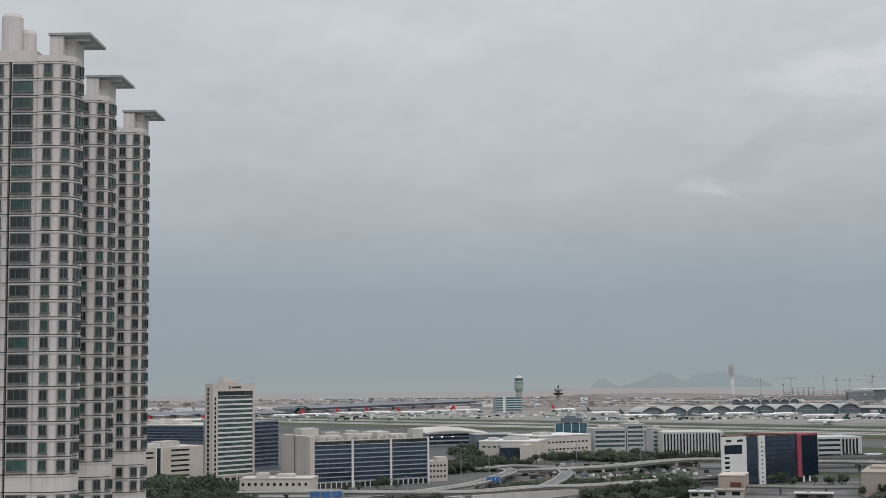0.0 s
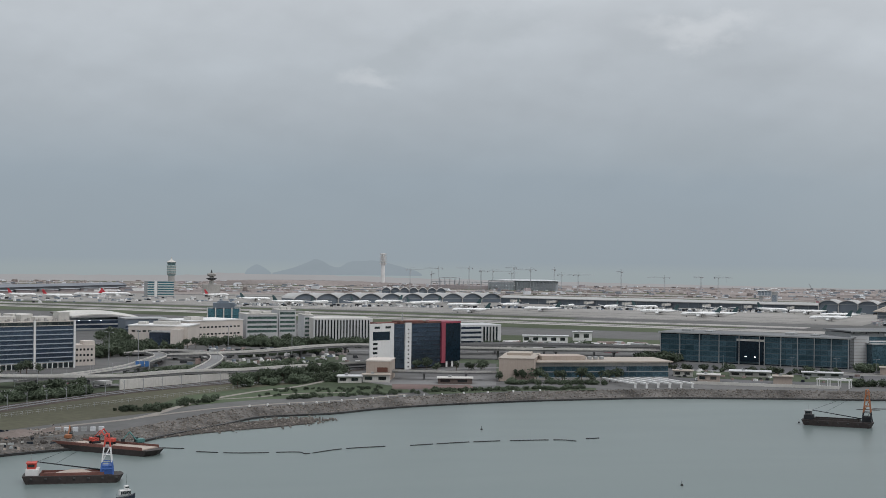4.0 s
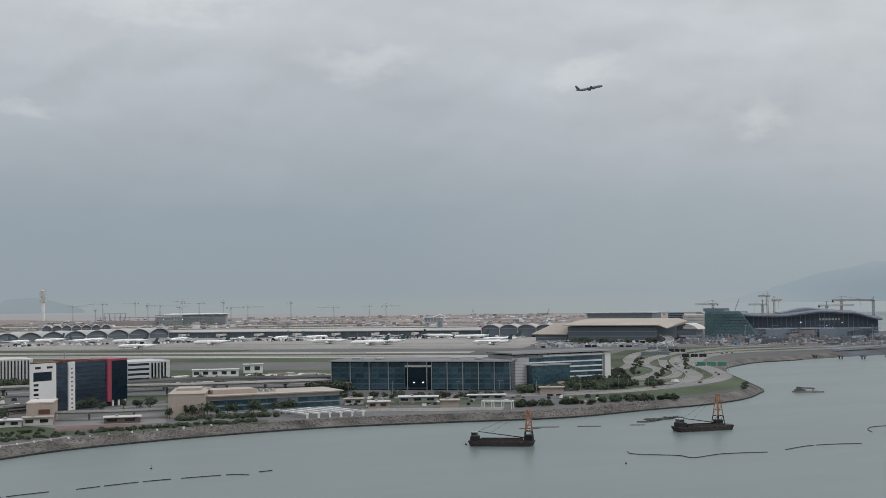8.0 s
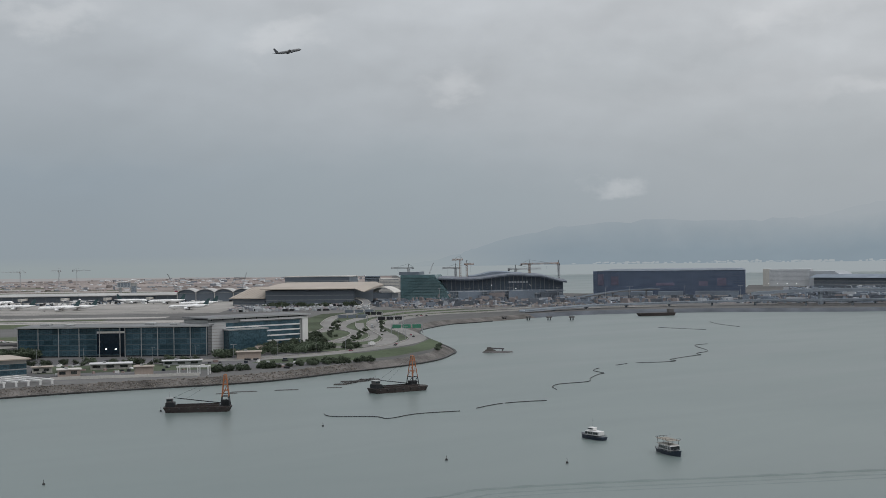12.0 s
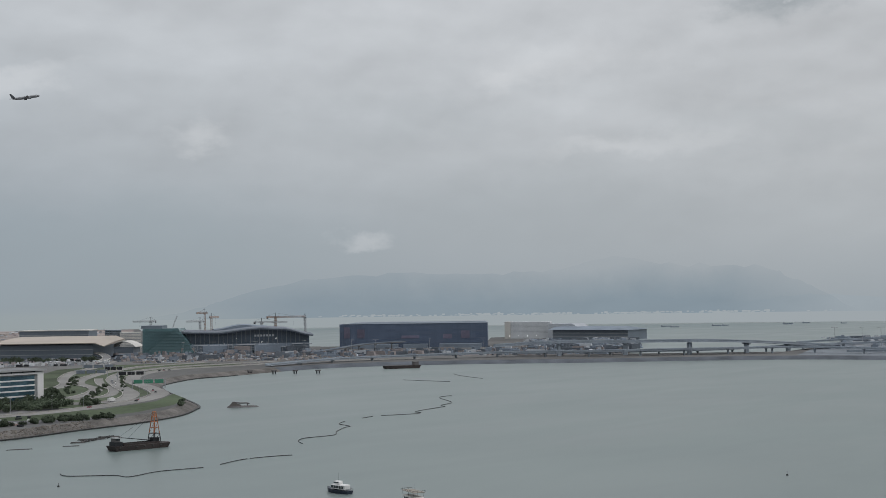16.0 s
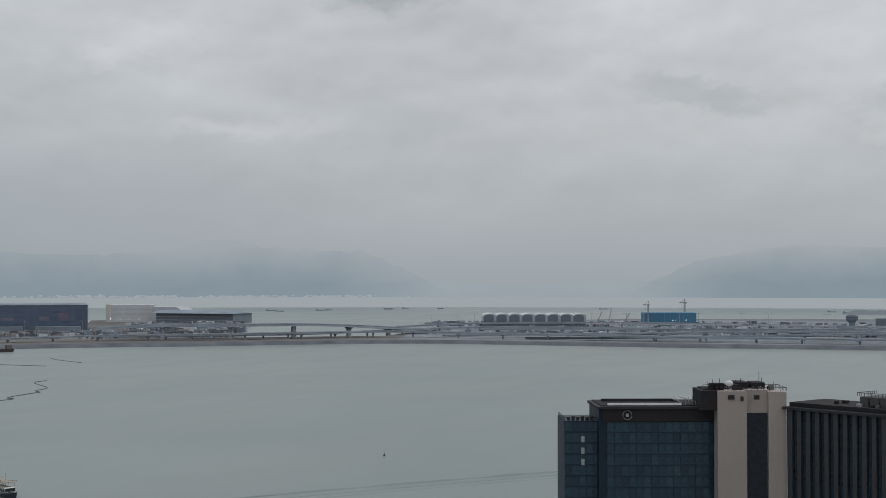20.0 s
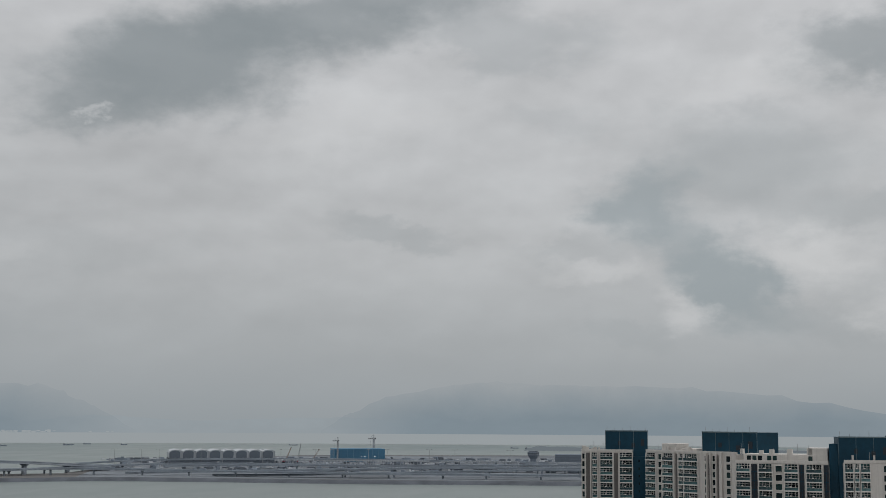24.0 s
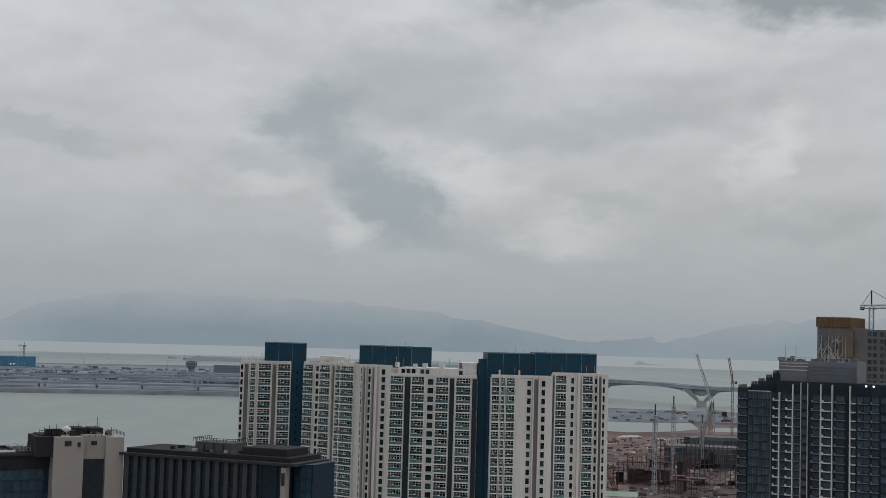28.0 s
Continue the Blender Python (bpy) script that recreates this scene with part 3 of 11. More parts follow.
# Haze-coloured backdrop sheets; the air itself is not modelled.
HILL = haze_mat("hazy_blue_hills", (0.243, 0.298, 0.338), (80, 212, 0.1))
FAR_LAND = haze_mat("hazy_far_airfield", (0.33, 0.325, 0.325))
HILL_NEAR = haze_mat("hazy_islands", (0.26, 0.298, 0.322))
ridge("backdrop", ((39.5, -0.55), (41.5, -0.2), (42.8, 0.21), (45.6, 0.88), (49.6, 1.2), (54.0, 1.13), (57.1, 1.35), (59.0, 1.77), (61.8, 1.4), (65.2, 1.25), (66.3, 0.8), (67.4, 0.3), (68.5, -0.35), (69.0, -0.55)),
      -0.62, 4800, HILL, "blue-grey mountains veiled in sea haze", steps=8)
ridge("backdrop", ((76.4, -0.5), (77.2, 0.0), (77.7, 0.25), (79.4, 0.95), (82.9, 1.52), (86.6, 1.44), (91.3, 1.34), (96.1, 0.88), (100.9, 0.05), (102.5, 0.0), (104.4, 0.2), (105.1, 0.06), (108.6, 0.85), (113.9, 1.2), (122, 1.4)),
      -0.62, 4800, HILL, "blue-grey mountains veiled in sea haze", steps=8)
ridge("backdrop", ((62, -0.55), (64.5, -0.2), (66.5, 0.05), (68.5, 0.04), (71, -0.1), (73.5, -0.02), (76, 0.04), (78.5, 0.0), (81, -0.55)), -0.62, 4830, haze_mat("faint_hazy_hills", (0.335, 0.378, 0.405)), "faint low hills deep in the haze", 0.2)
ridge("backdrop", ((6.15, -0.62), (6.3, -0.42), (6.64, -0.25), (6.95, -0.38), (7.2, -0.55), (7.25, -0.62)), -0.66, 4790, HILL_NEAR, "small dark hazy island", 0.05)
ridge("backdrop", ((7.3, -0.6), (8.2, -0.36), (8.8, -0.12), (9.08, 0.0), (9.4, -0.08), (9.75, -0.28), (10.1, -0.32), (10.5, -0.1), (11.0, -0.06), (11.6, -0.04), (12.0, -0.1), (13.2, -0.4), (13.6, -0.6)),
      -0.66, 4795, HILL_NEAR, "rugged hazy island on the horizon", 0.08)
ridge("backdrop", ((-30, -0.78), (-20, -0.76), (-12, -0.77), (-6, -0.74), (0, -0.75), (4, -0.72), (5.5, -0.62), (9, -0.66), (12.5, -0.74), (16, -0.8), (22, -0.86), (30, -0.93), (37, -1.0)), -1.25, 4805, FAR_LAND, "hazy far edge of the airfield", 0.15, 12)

# ---- tall flats beside the window ----
def window_unit(w, h, out=0.35, bars=1, frame_mat=None, glass=None, parent=None):
    """A window with a projecting frame and sill; its pane is a part of its own."""
    bm = bmesh.new()
    t = 0.12
    xs = [-w / 2 - 0.12, -w / 2, -w / 2 + t]
    for i in range(bars):
        x = -w / 2 + w * (i + 1) / (bars + 1)
        xs += [x - 0.04, x + 0.04]
    xs += [w / 2 - t, w / 2, w / 2 + 0.12]
    zs = [-0.16, 0, t, h - t, h]
    n = len(xs) - 1
    solid = {(i, 0) for i in range(n)} | {(i, k) for k in (1, 3) for i in range(1, n - 1)} | {(i, 2) for i in range(1, n - 1, 2)}
    frame_mesh(bm, xs, zs, solid, -out, 0.02)
    ob = part("window", bm, frame_mat or GREY_TRIM, parent)
    bm = bmesh.new()
    box(bm, -w / 2 + t, w / 2 - t, -out + 0.11, -out + 0.15, t, h - t)
    part("pane", bm, glass or GLASS_GREEN, ob)
    return ob


PITCH = 2.8
FLAT_TRIM = mat("dark_grey_window_trim", (0.10, 0.11, 0.11), 0.55, 0.1, 1.0)
FLAT_PLAN = ((-14, 0.6), (-9.4, 0.6), (-9.4, 0.0), (-6.45, 0.0), (-6.45, 1.4), (-6.0, 1.4), (-6.0, 0.0), (-1.9, 0.0), (-1.55, -0.28), (-0.9, -0.42), (1.3, -0.42), (2.0, -0.25), (2.3, 0.05),
             (3.2, 0.25), (4.0, 0.9), (4.55, 1.9), (4.8, 3.2), (4.55, 4.7), (1.0, 8.5), (1.0, 16), (-14, 16))


def apartment_tower(m):
    tower = thing("apartment_tower", "tall cream-tiled apartment tower with bay windows and a roof canopy", "apartment tower", m, "cream towers in a row")
    bm = bmesh.new()
    prism(bm, FLAT_PLAN, 0.0, PITCH - 0.17)
    cx, cy = -4.6, 8.0
    inner = [(cx + (x - cx) * 0.985, cy + (y - cy) * 0.985) for x, y in FLAT_PLAN]
    prism(bm, inner, PITCH - 0.17, PITCH, 1)
    outer = [(cx + (x - cx) * 1.012, cy + (y - cy) * 1.018) for x, y in FLAT_PLAN]
    prism(bm, outer, PITCH - 0.40, PITCH - 0.17)
    first = part("storey", bm, [CREAM, FLAT_TRIM], tower)
    base = 140.0 - 48 * PITCH - LAND
    first.location.z = base
    for i in range(1, 48):
        again(first, 0, 0, base + i * PITCH, parent=tower)
    one_box("plinth", (-13.8, 4.6, 0.2, 16, 0, base), CREAM, tower)
    one_box("drain_pipe_shaft", (-6.42, -6.03, 0.9, 1.38, base, 135.2), DARK_TRIM, tower)
    units = {"wide": window_unit(3.2, 1.8, 0.5, 2, FLAT_TRIM, parent=tower), "slim": window_unit(1.3, 1.72, 0.45, 1, FLAT_TRIM, parent=tower), "side": window_unit(1.6, 1.72, 0.5, 1, FLAT_TRIM, parent=tower)}
    spots = [("wide", -4.1, 0.0, 0), ("slim", 0.15, -0.42, 0), ("slim", 2.95, 0.2, 12), ("side", 4.5, 1.85, 66), ("slim", -8.0, 0.0, 0)]
    used = set()
    for i in range(21, 48):
        z = base + i * PITCH + 0.5
        if 23 <= i <= 23:
            continue
        for kind, x, y, turn in spots:
            if kind not in used:
                units[kind].matrix_basis = pose(x, y, z, 0, 0, turn)
                used.add(kind)
            else:
                again(units[kind], x, y, z, turn, tower)
    # roof: stepped rounded parapet, tank drums, and the thin canopy on its pylons
    top = 140.0 - LAND
    bm = bmesh.new()
    prism(bm, [(-13.9, 0.5), (-6.5, 0.1), (-2.0, 0.1), (-2.0, 6), (-13.9, 6)], top, top + 1.9)
    part("parapet", bm, CREAM, tower)
    bm = bmesh.new()
    prism(bm, [(-1.95, -0.2), (1.3, -0.35), (2.9, 0.2), (4.2, 1.4), (4.6, 3.2), (4.3, 4.6), (1.0, 8.2), (-1.95, 9)], top, top + 1.0)
    part("parapet", bm, CREAM, tower)
    for x, y, r, h in ((-7.2, 3.6, 1.75, 8.8), (-4.9, 5.0, 1.3, 6.4)):
        bm = bmesh.new()
        ring = [(x + r * math.cos(a), y + r * math.sin(a)) for a in (2 * math.pi * k / 20 for k in range(20))]
        slim = [(x + r * 0.82 * math.cos(a), y + r * 0.82 * math.sin(a)) for a in (2 * math.pi * k / 20 for k in range(20))]
        prism(bm, ring, top, top + h - 0.6)
        prism(bm, ring, top + h - 0.6, top + h, 0, slim)
        part("water_tank_drum", bm, CREAM, tower)
    one_box("canopy_pylon", (0.0, 2.3, 0.3, 2.0, top, 144.4 - LAND), CREAM, tower, bevel=0.1)
    one_box("canopy_pylon", (2.3, 3.7, 2.0, 8.0, top, 144.4 - LAND), CREAM, tower, bevel=0.1)
    canopy = one_box("roof_canopy", (-0.15, 6.8, 0.0, 10.6, 144.4 - LAND, 144.8 - LAND), GREY_TRIM, tower, "thin grey overhanging roof canopy")
    one_box("canopy_rib", (0.4, 6.0, 2.6, 3.0, 144.15 - LAND, 144.4 - LAND), WHITE, canopy)
    one_box("canopy_rib", (0.4, 6.0, 6.4, 6.8, 144.15 - LAND, 144.4 - LAND), WHITE, canopy)
    return tower


p = at(-16.45, 228)
flat = apartment_tower(pose(p.x, p.y, LAND))
for a, d in ((-14.95, 259), (-13.43, 292)):
    p = at(a, d)
    copy_thing(flat, pose(p.x, p.y, LAND))

# ---- offices and depots along the shore ----
def grid_of(ob, xs, zs, y=0.0, parent=None):
    """Repeats a part over columns and rows; the first one is moved into place."""
    first = True
    for z in zs:
        for x in xs:
            if first:
                ob.matrix_basis = pose(x, y, z)
                first = False
            else:
                again(ob, x, y, z, 0, parent)


def bands(parent, x0, x1, y, z0, z1, n, glass, slab, bays, slab_h=0.9, out=0.35):
    """A front of glass strips between projecting floor bands: one pane a bay and floor, one band a floor."""
    h = (z1 - z0) / n
    w = (x1 - x0) / bays
    bm = bmesh.new()
    box(bm, 0.04, w - 0.04, -0.08, 0.1, 0.0, h - slab_h)
    grid_of(part("window_pane", bm, glass, parent), [x0 + i * w for i in range(bays)], [z0 + i * h + slab_h for i in range(n)], y, parent)
    bm = bmesh.new()
    box(bm, 0, x1 - x0, -out, 0.1, 0.0, slab_h)
    grid_of(part("floor_band", bm, slab, parent), [x0], [z0 + i * h for i in range(n)], y, parent)


def roof_plant(parent, spots, z, material=None):
    for x0, x1, y0, y1, h in spots:
        one_box("roof_plant_room", (x0, x1, y0, y1, z, z + h), material or BEIGE, parent, bevel=0.15)


def small_windows(parent, xs, zs, y, w, h, glass=None, turn=0.0):
    bm = bmesh.new()
    box(bm, -w / 2, w / 2, -0.06, 0.05, 0, h)
    ob = part("window_pane", bm, glass or GLASS_DARK, parent)
    first = True
    for z in zs:
        for x in xs:
            px, py = (x, y) if not turn else (y, x)
            if first:
                ob.matrix_basis = pose(px, py, z, 0, 0, turn)
                first = False
            else:
                again(ob, px, py, z, turn, parent)


def rail_line(bm, x0, x1, y0, y1, z, h=1.1, step=3.0):
    for a, b in (((x0, y0), (x1, y0)), ((x1, y0), (x1, y1)), ((x0, y0), (x0, y1))):
        n = max(1, int(math.dist(a, b) / step))
        for i in range(n + 1):
            x, y = a[0] + (b[0] - a[0]) * i / n, a[1] + (b[1] - a[1]) * i / n
            box(bm, x - 0.05, x + 0.05, y - 0.05, y + 0.05, z, z + h)
        strut(bm, (*a, z + h), (*b, z + h), 0.06, 4)


# the airline tower: glass bands in a cream frame
m, w = face_to((-9.70, 1040), (-7.97, 1066))
t = thing("office_tower", "cream high-rise with green glass bands behind white floor slabs", "office tower", m)
H = 82.5 - LAND
one_box("body", (0, w, 0.5, 9, 0, H), BEIGE, t)
one_box("corner_pier", (0, 5.2, -0.4, 0.5, 0, H), BEIGE, t)
one_box("corner_pier", (w - 1.6, w, -0.4, 0.5, 0, H), BEIGE, t)
one_box("head_band", (5.2, w - 1.6, -0.4, 0.5, H - 5.6, H), BEIGE, t)
bands(t, 5.2, w - 1.6, 0.45, 8, H - 9.2, 17, GLASS_SEA, WHITE, 5, 1.25, 0.5)
bands(t, 5.2, w - 1.6, 0.45, H - 9.2, H - 5.6, 1, GLASS_DARK, BEIGE, 4, 0.4, 0.3)
small_windows(t, [2.6], [9 + i * 3.5 for i in range(17)], -0.4, 1.5, 2.4)
small_windows(t, [4.8], [9 + i * 3.5 for i in range(19)], -0.02, 2.2, 2.6, turn=-90)
one_box("entrance_front", (4, w - 2, -0.3, 0.45, 0, 6.5), GLASS_DARK, t)
for i in range(5):
    one_box("column", (4 + i * 6.2, 5.2 + i * 6.2, -1.4, -0.2, 0, 7.2), BEIGE, t)
roof_plant(t, [(12, 26, 2, 8, 4.0), (14, 17, 3, 7, 5.4)], H)
bm = bmesh.new()
rail_line(bm, 0.3, w - 0.3, 0.9, 8.6, H, 1.2)
strut(bm, (4, 4, H), (4, 4, H + 6), 0.1, 4)
part("roof_rail", bm, GREY_TRIM, t)
# its sign cannot be read: a dark emblem and a bar
sign = one_box("sign_bar", (18.5, 27.5, -0.55, -0.4, H - 3.4, H - 2.1), DARK_TRIM, t, "dark illegible sign bar")
one_box("sign_emblem", (15.5, 17.2, -0.55, -0.4, H - 3.7, H - 1.6), RED, t)

# the parking block beside it
m, w = face_to((-12.9, 1100), (-10.05, 1140))
t = thing("parking_garage", "low beige parking block with dark open decks and roof plant", "parking garage", m)
H = 32 - LAND
one_box("body", (0, w, 0, 40, 0, H), BEIGE, t)
bm = bmesh.new()
box(bm, 0, 11, -0.1, 0.3, 0, 1.5)
deck = part("open_deck", bm, GLASS_DARK, t)
grid_of(deck, [8.5], [2.5, H - 8.3, H - 4.6], 0, t)
bm = bmesh.new()
box(bm, 0, 18, -0.1, 0.3, 0, 1.5)
grid_of(part("open_deck", bm, GLASS_DARK, t), [36.5], [3.0 + i * 4.1 for i in range(6)], 0, t)
one_box("stair_glass", (22.5, 26, -0.3, 0.2, 0, H - 0.5), GLASS_DARK, t)
for x in (21, 26.3):
    one_box("stair_pier", (x, x + 1.3, -0.8, 0.2, 0, H + 0.6), WHITE, t)
roof_plant(t, [(14, 32, 8, 18, 3.0), (34, 52, 10, 24, 4.2), (3, 10, 12, 20, 2.4)], H, PALE_CONCRETE)

# the long cargo hall behind, dark blue ribbed front
m, w = face_to((-14.0, 1790), (-10.0, 1700))
t = thing("cargo_hall", "long dark blue cargo hall with ribbed metal front", "cargo hall", m)
one_box("body", (0, w, 0, 80, 0, 23), ROOF_BLUE, t)
bands(t, 0, w, -0.2, 3, 21, 5, GLASS_BLUE, ROOF_BLUE, 12, 0.9)
one_box("roof_slab", (-1, w + 1, -1.5, 80, 23, 24.2), PALE_CONCRETE, t)
roof_plant(t, [(i * 28 + 4, i * 28 + 20, 12, 40, 5) for i in range(4)], 24.2, PALE_CONCRETE)
m, w = face_to((-8.1, 1215), (-6.98, 1240))
t = thing("office_block", "blue-grey glass office block behind the tower", "office block", m)
one_box("body", (0, w, 0, 60, 0, 43), ROOF_BLUE, t)
bands(t, 0, w, -0.1, 2, 42, 11, GLASS_BLUE, ROOF_BLUE, 4, 1.3)

# the long blue-glass headquarters
m, w = face_to((-5.55, 1005), (-0.73, 1046))
t = thing("office_block", "long office block of blue glass bands with white piers", "office block", m)
H = 40.0 - LAND
one_box("body", (0, w, 0.3, 56, 0, H), BEIGE, t)
for k in range(3):
    a, b = 1.5 + k * w / 3, (k + 1) * w / 3 - 0.6
    bands(t, a, b, 0.2, 4.5, H - 3.6, 8, GLASS_BLUE, mat("pale_blue_spandrel", (0.30, 0.33, 0.37), 0.5, 0.08), 6, 0.75, 0.25)
    bands(t, a, b, 0.25, H - 3.6, H - 0.6, 1, GLASS_DARK, BEIGE, 12, 0.5, 0.1)
    one_box("pier", (b - 0.1, b + 1.3, -0.9, 0.4, 0, H + 0.5), WHITE, t)
    for i in range(14):
        one_box("plinth_column", (a + i * (b - a) / 14, a + i * (b - a) / 14 + 0.7, -0.3, 0.3, 0, 4.4), WHITE, t) if i % 2 == 0 else None
    one_box("plinth_glass", (a, b, -0.05, 0.28, 0.4, 4.0), GLASS_DARK, t)
one_box("end_wall", (-2.6, 1.4, -0.4, 56, 0, H + 3.5), BEIGE, t, "blank beige stair wall")
one_box("end_wall_joint", (-2.66, -2.55, 27, 29.0, 0, H + 3.5), mat("brown_grey_joint", (0.10, 0.09, 0.085), 0.8), t)
small_windows(t, [9.5], [8 + i * 3.6 for i in range(8)], -2.62, 1.4, 0.6, turn=-90)
roof_plant(t, [(2, 16, 26, 40, 8.5), (8, 26, 6, 14, 3.4), (30, 36, 4, 14, 4.6), (38, 54, 10, 24, 3.6), (56, 64, 6, 16, 4.8), (68, 82, 8, 20, 3.2), (84, 93, 3, 12, 6.4), (20, 30, 18, 30, 5.4), (44, 50, 26, 40, 5.5), (60, 76, 28, 44, 4.4)], H, PALE_CONCRETE)
bm = bmesh.new()
for i in range(30):
    box(bm, 3 + i * 3.05, 4.2 + i * 3.05, 1.5 + (i * 7 % 5), 3.2 + (i * 7 % 5), H, H + 0.8 + 0.5 * (i * 5 % 4))
part("roof_units", bm, CONCRETE, t)
bm = bmesh.new()
rail_line(bm, 2, w, 2, 20, H, 1.2)
for i in range(9):
    strut(bm, (6 + i * 10, 15, H), (6 + i * 10, 15, H + 4 + (i * 7 % 3)), 0.12, 4)
part("roof_rail", bm, GREY_TRIM, t)

# low cream annex in front, and the small block at the far end
m, w = face_to((-8.57, 957), (-5.6, 946))
t = thing("annex", "low cream two-storey annex with square dark windows", "low building", m)
one_box("body", (0, w, 0, 24, 0, 12), BEIGE, t)
one_box("roof_edge", (-0.3, w + 0.3, -0.3, 24, 12, 12.8), BEIGE, t)
small_windows(t, [2.5 + i * 4.4 for i in range(int(w / 4.4))], [2.6, 7.6], 0, 1.9, 1.9)
roof_plant(t, [(10, 18, 6, 14, 3), (24, 36, 8, 18, 2.2)], 12.8, PALE_CONCRETE)
m, w = face_to((-0.72, 1062), (0.1, 1066))
t = thing("annex", "small cream block with rows of dark windows", "low building", m)
one_box("body", (0, w, 0, 18, 0, 15), BEIGE, t)
one_box("roof_edge", (-0.3, w + 0.3, -0.3, 18, 15, 15.7), BEIGE, t)
one_box("upper_block", (w * 0.45, w, 1, 12, 15.7, 18.6), BEIGE, t)
small_windows(t, [2.0 + i * 2.8 for i in range(5)], [3 + i * 4.2 for i in range(3)], 0, 1.5, 1.6)

# the swooping white hall and the depots round it
m, w = face_to((-0.85, 1560), (2.1, 1590))
t = thing("sports_hall", "long hall with a shallow arched white roof", "hall", m)
bm = bmesh.new()
prof = [(w * i / 16, 12.0 + 6.5 * math.sin(math.pi * (0.22 + 0.78 * i / 16))) for i in range(17)]
rows = []
for x, z in prof:
    rows.append([bm.verts.new((x, y, zz)) for y, zz in ((-2, z - 1.2), (-2, z), (40, z + 3.2), (75, z + 1.5), (75, z))])
for r, q in zip(rows, rows[1:]):
    for i in range(5):
        bm.faces.new((r[i], q[i], q[(i + 1) % 5], r[(i + 1) % 5]))
bmesh.ops.recalc_face_normals(bm, faces=bm.faces[:])
part("roof", bm, PALE_CONCRETE, t)
one_box("body", (1, w - 1, 0, 58, 0, 12.0), ROOF_BLUE, t)
bands(t, 1, w - 1, -0.1, 1, 11, 2, GLASS_BLUE, GREY_TRIM, 12, 1.6)
def arch_lamp_row(parent, xs, y, z):
    bm = bmesh.new()
    box(bm, -0.7, 0.7, -0.2, 0.2, -0.3, 0.3)
    grid_of(part("floodlight", bm, FLOOD, parent), xs, [z], y, parent)
arch_lamp_row(t, [8, 20, 33], -2.3, 11.4)
m, w = face_to((1.3, 1490), (3.05, 1500))
t = thing("depot", "blue-grey steel depot with a flat roof", "depot", m)
one_box("body", (0, w, 0, 40, 0, 16), ROOF_BLUE, t)
one_box("roof_slab", (-0.5, w + 0.5, -0.8, 40, 16, 17), GREY_TRIM, t)
bands(t, 0, w, -0.05, 2, 9, 2, GLASS_BLUE, ROOF_BLUE, 6, 1.2)

# low cream works building
m, w = face_to((1.42, 1310), (3.85, 1295))
t = thing("works_building", "low cream works building with a blue window band", "low building", m)
one_box("body", (0, w, 0, 45, 0, 18), BEIGE, t)
one_box("roof_edge", (-0.4, w + 0.4, -0.4, 45, 18, 19), WHITE, t)
small_windows(t, [5 + i * 5.2 for i in range(9)], [12.5], 0, 3.4, 1.6)
one_box("glass_wing", (24, 44, -14, 0, 0, 13), GLASS_BLUE, t)
one_box("glass_wing_roof", (23.5, 44.5, -14.5, 0, 13, 14), GREY_TRIM, t)
one_box("pier", (44.2, 53, -14.6, 0, 0, 16), BEIGE, t)
roof_plant(t, [(6, 14, 10, 20, 2.5), (20, 44, 14, 24, 3)], 19, PALE_CONCRETE)
m, w = face_to((3.9, 1375), (6.1, 1420))
t = thing("works_building", "low cream works building with small windows", "low building", m)
one_box("body", (0, w, 0, 50, 0, 19), BEIGE, t)
one_box("roof_edge", (-0.4, w + 0.4, -0.4, 50, 19, 20), WHITE, t)
small_windows(t, [4 + i * 5 for i in range(int((w - 4) / 5))], [5, 12], 0, 3.0, 1.6)
roof_plant(t, [(10, 26, 10, 22, 3)], 20, PALE_CONCRETE)

# aqua glass cube with white piers
m, w = face_to((4.6, 1600), (6.0, 1600))
t = thing("office_cube", "bright aqua glass office cube with white piers", "office block", m)
one_box("body", (0, w, 0.4, 36, 0, 24), GLASS_NAVY, t)
bands(t, 0, w, 0.3, 1, 23.5, 6, GLASS_AQUA, GLASS_NAVY, 8, 0.45, 0.1)
for i in range(5):
    one_box("pier", (i * (w - 1.4) / 4, i * (w - 1.4) / 4 + 1.4, -0.8, 0.4, 0, 25), PALE_CONCRETE, t)
roof_plant(t, [(7, w - 7, 8, 24, 6.5), (12, w - 14, 10, 20, 8.5)], 24, ROOF_BLUE)

# white office rows
# White walls greyed in the base colour to stand in for haze.
ROW_GREY = mat("haze_greyed_render", (0.47, 0.475, 0.48), 0.7, 0.1, 0.2, stain=0.3)
for i, (a, b, h, n) in enumerate((((6.25, 1430), (7.55, 1440), 24, 4), ((7.6, 1450), (8.3, 1455), 28, 5), ((8.65, 1370), (9.05, 1372), 26, 5))):
    m, w = face_to(a, b)
    t = thing("office_block", "white office block with dark ribbon windows", "office block", m, "white office row")
    one_box("body", (0, w, 0.2, 30, 0, h), ROW_GREY, t)
    bands(t, 1, w - 1, 0.15, 3, h - 2, n, GLASS_SEA, ROW_GREY, max(3, int(w / 5)), 2.2, 0.3)
    one_box("roof_edge", (-0.3, w + 0.3, -0.3, 30, h, h + 0.9), PALE_CONCRETE, t)
    roof_plant(t, [(w * 0.2, w * 0.5, 6, 14, 3), (w * 0.6, w * 0.85, 8, 20, 2.2)], h + 0.9, PALE_CONCRETE)
m, w = face_to((9.05, 1340), (11.55, 1350))
t = thing("warehouse", "white warehouse with tall dark and pale upright panels", "warehouse", m)
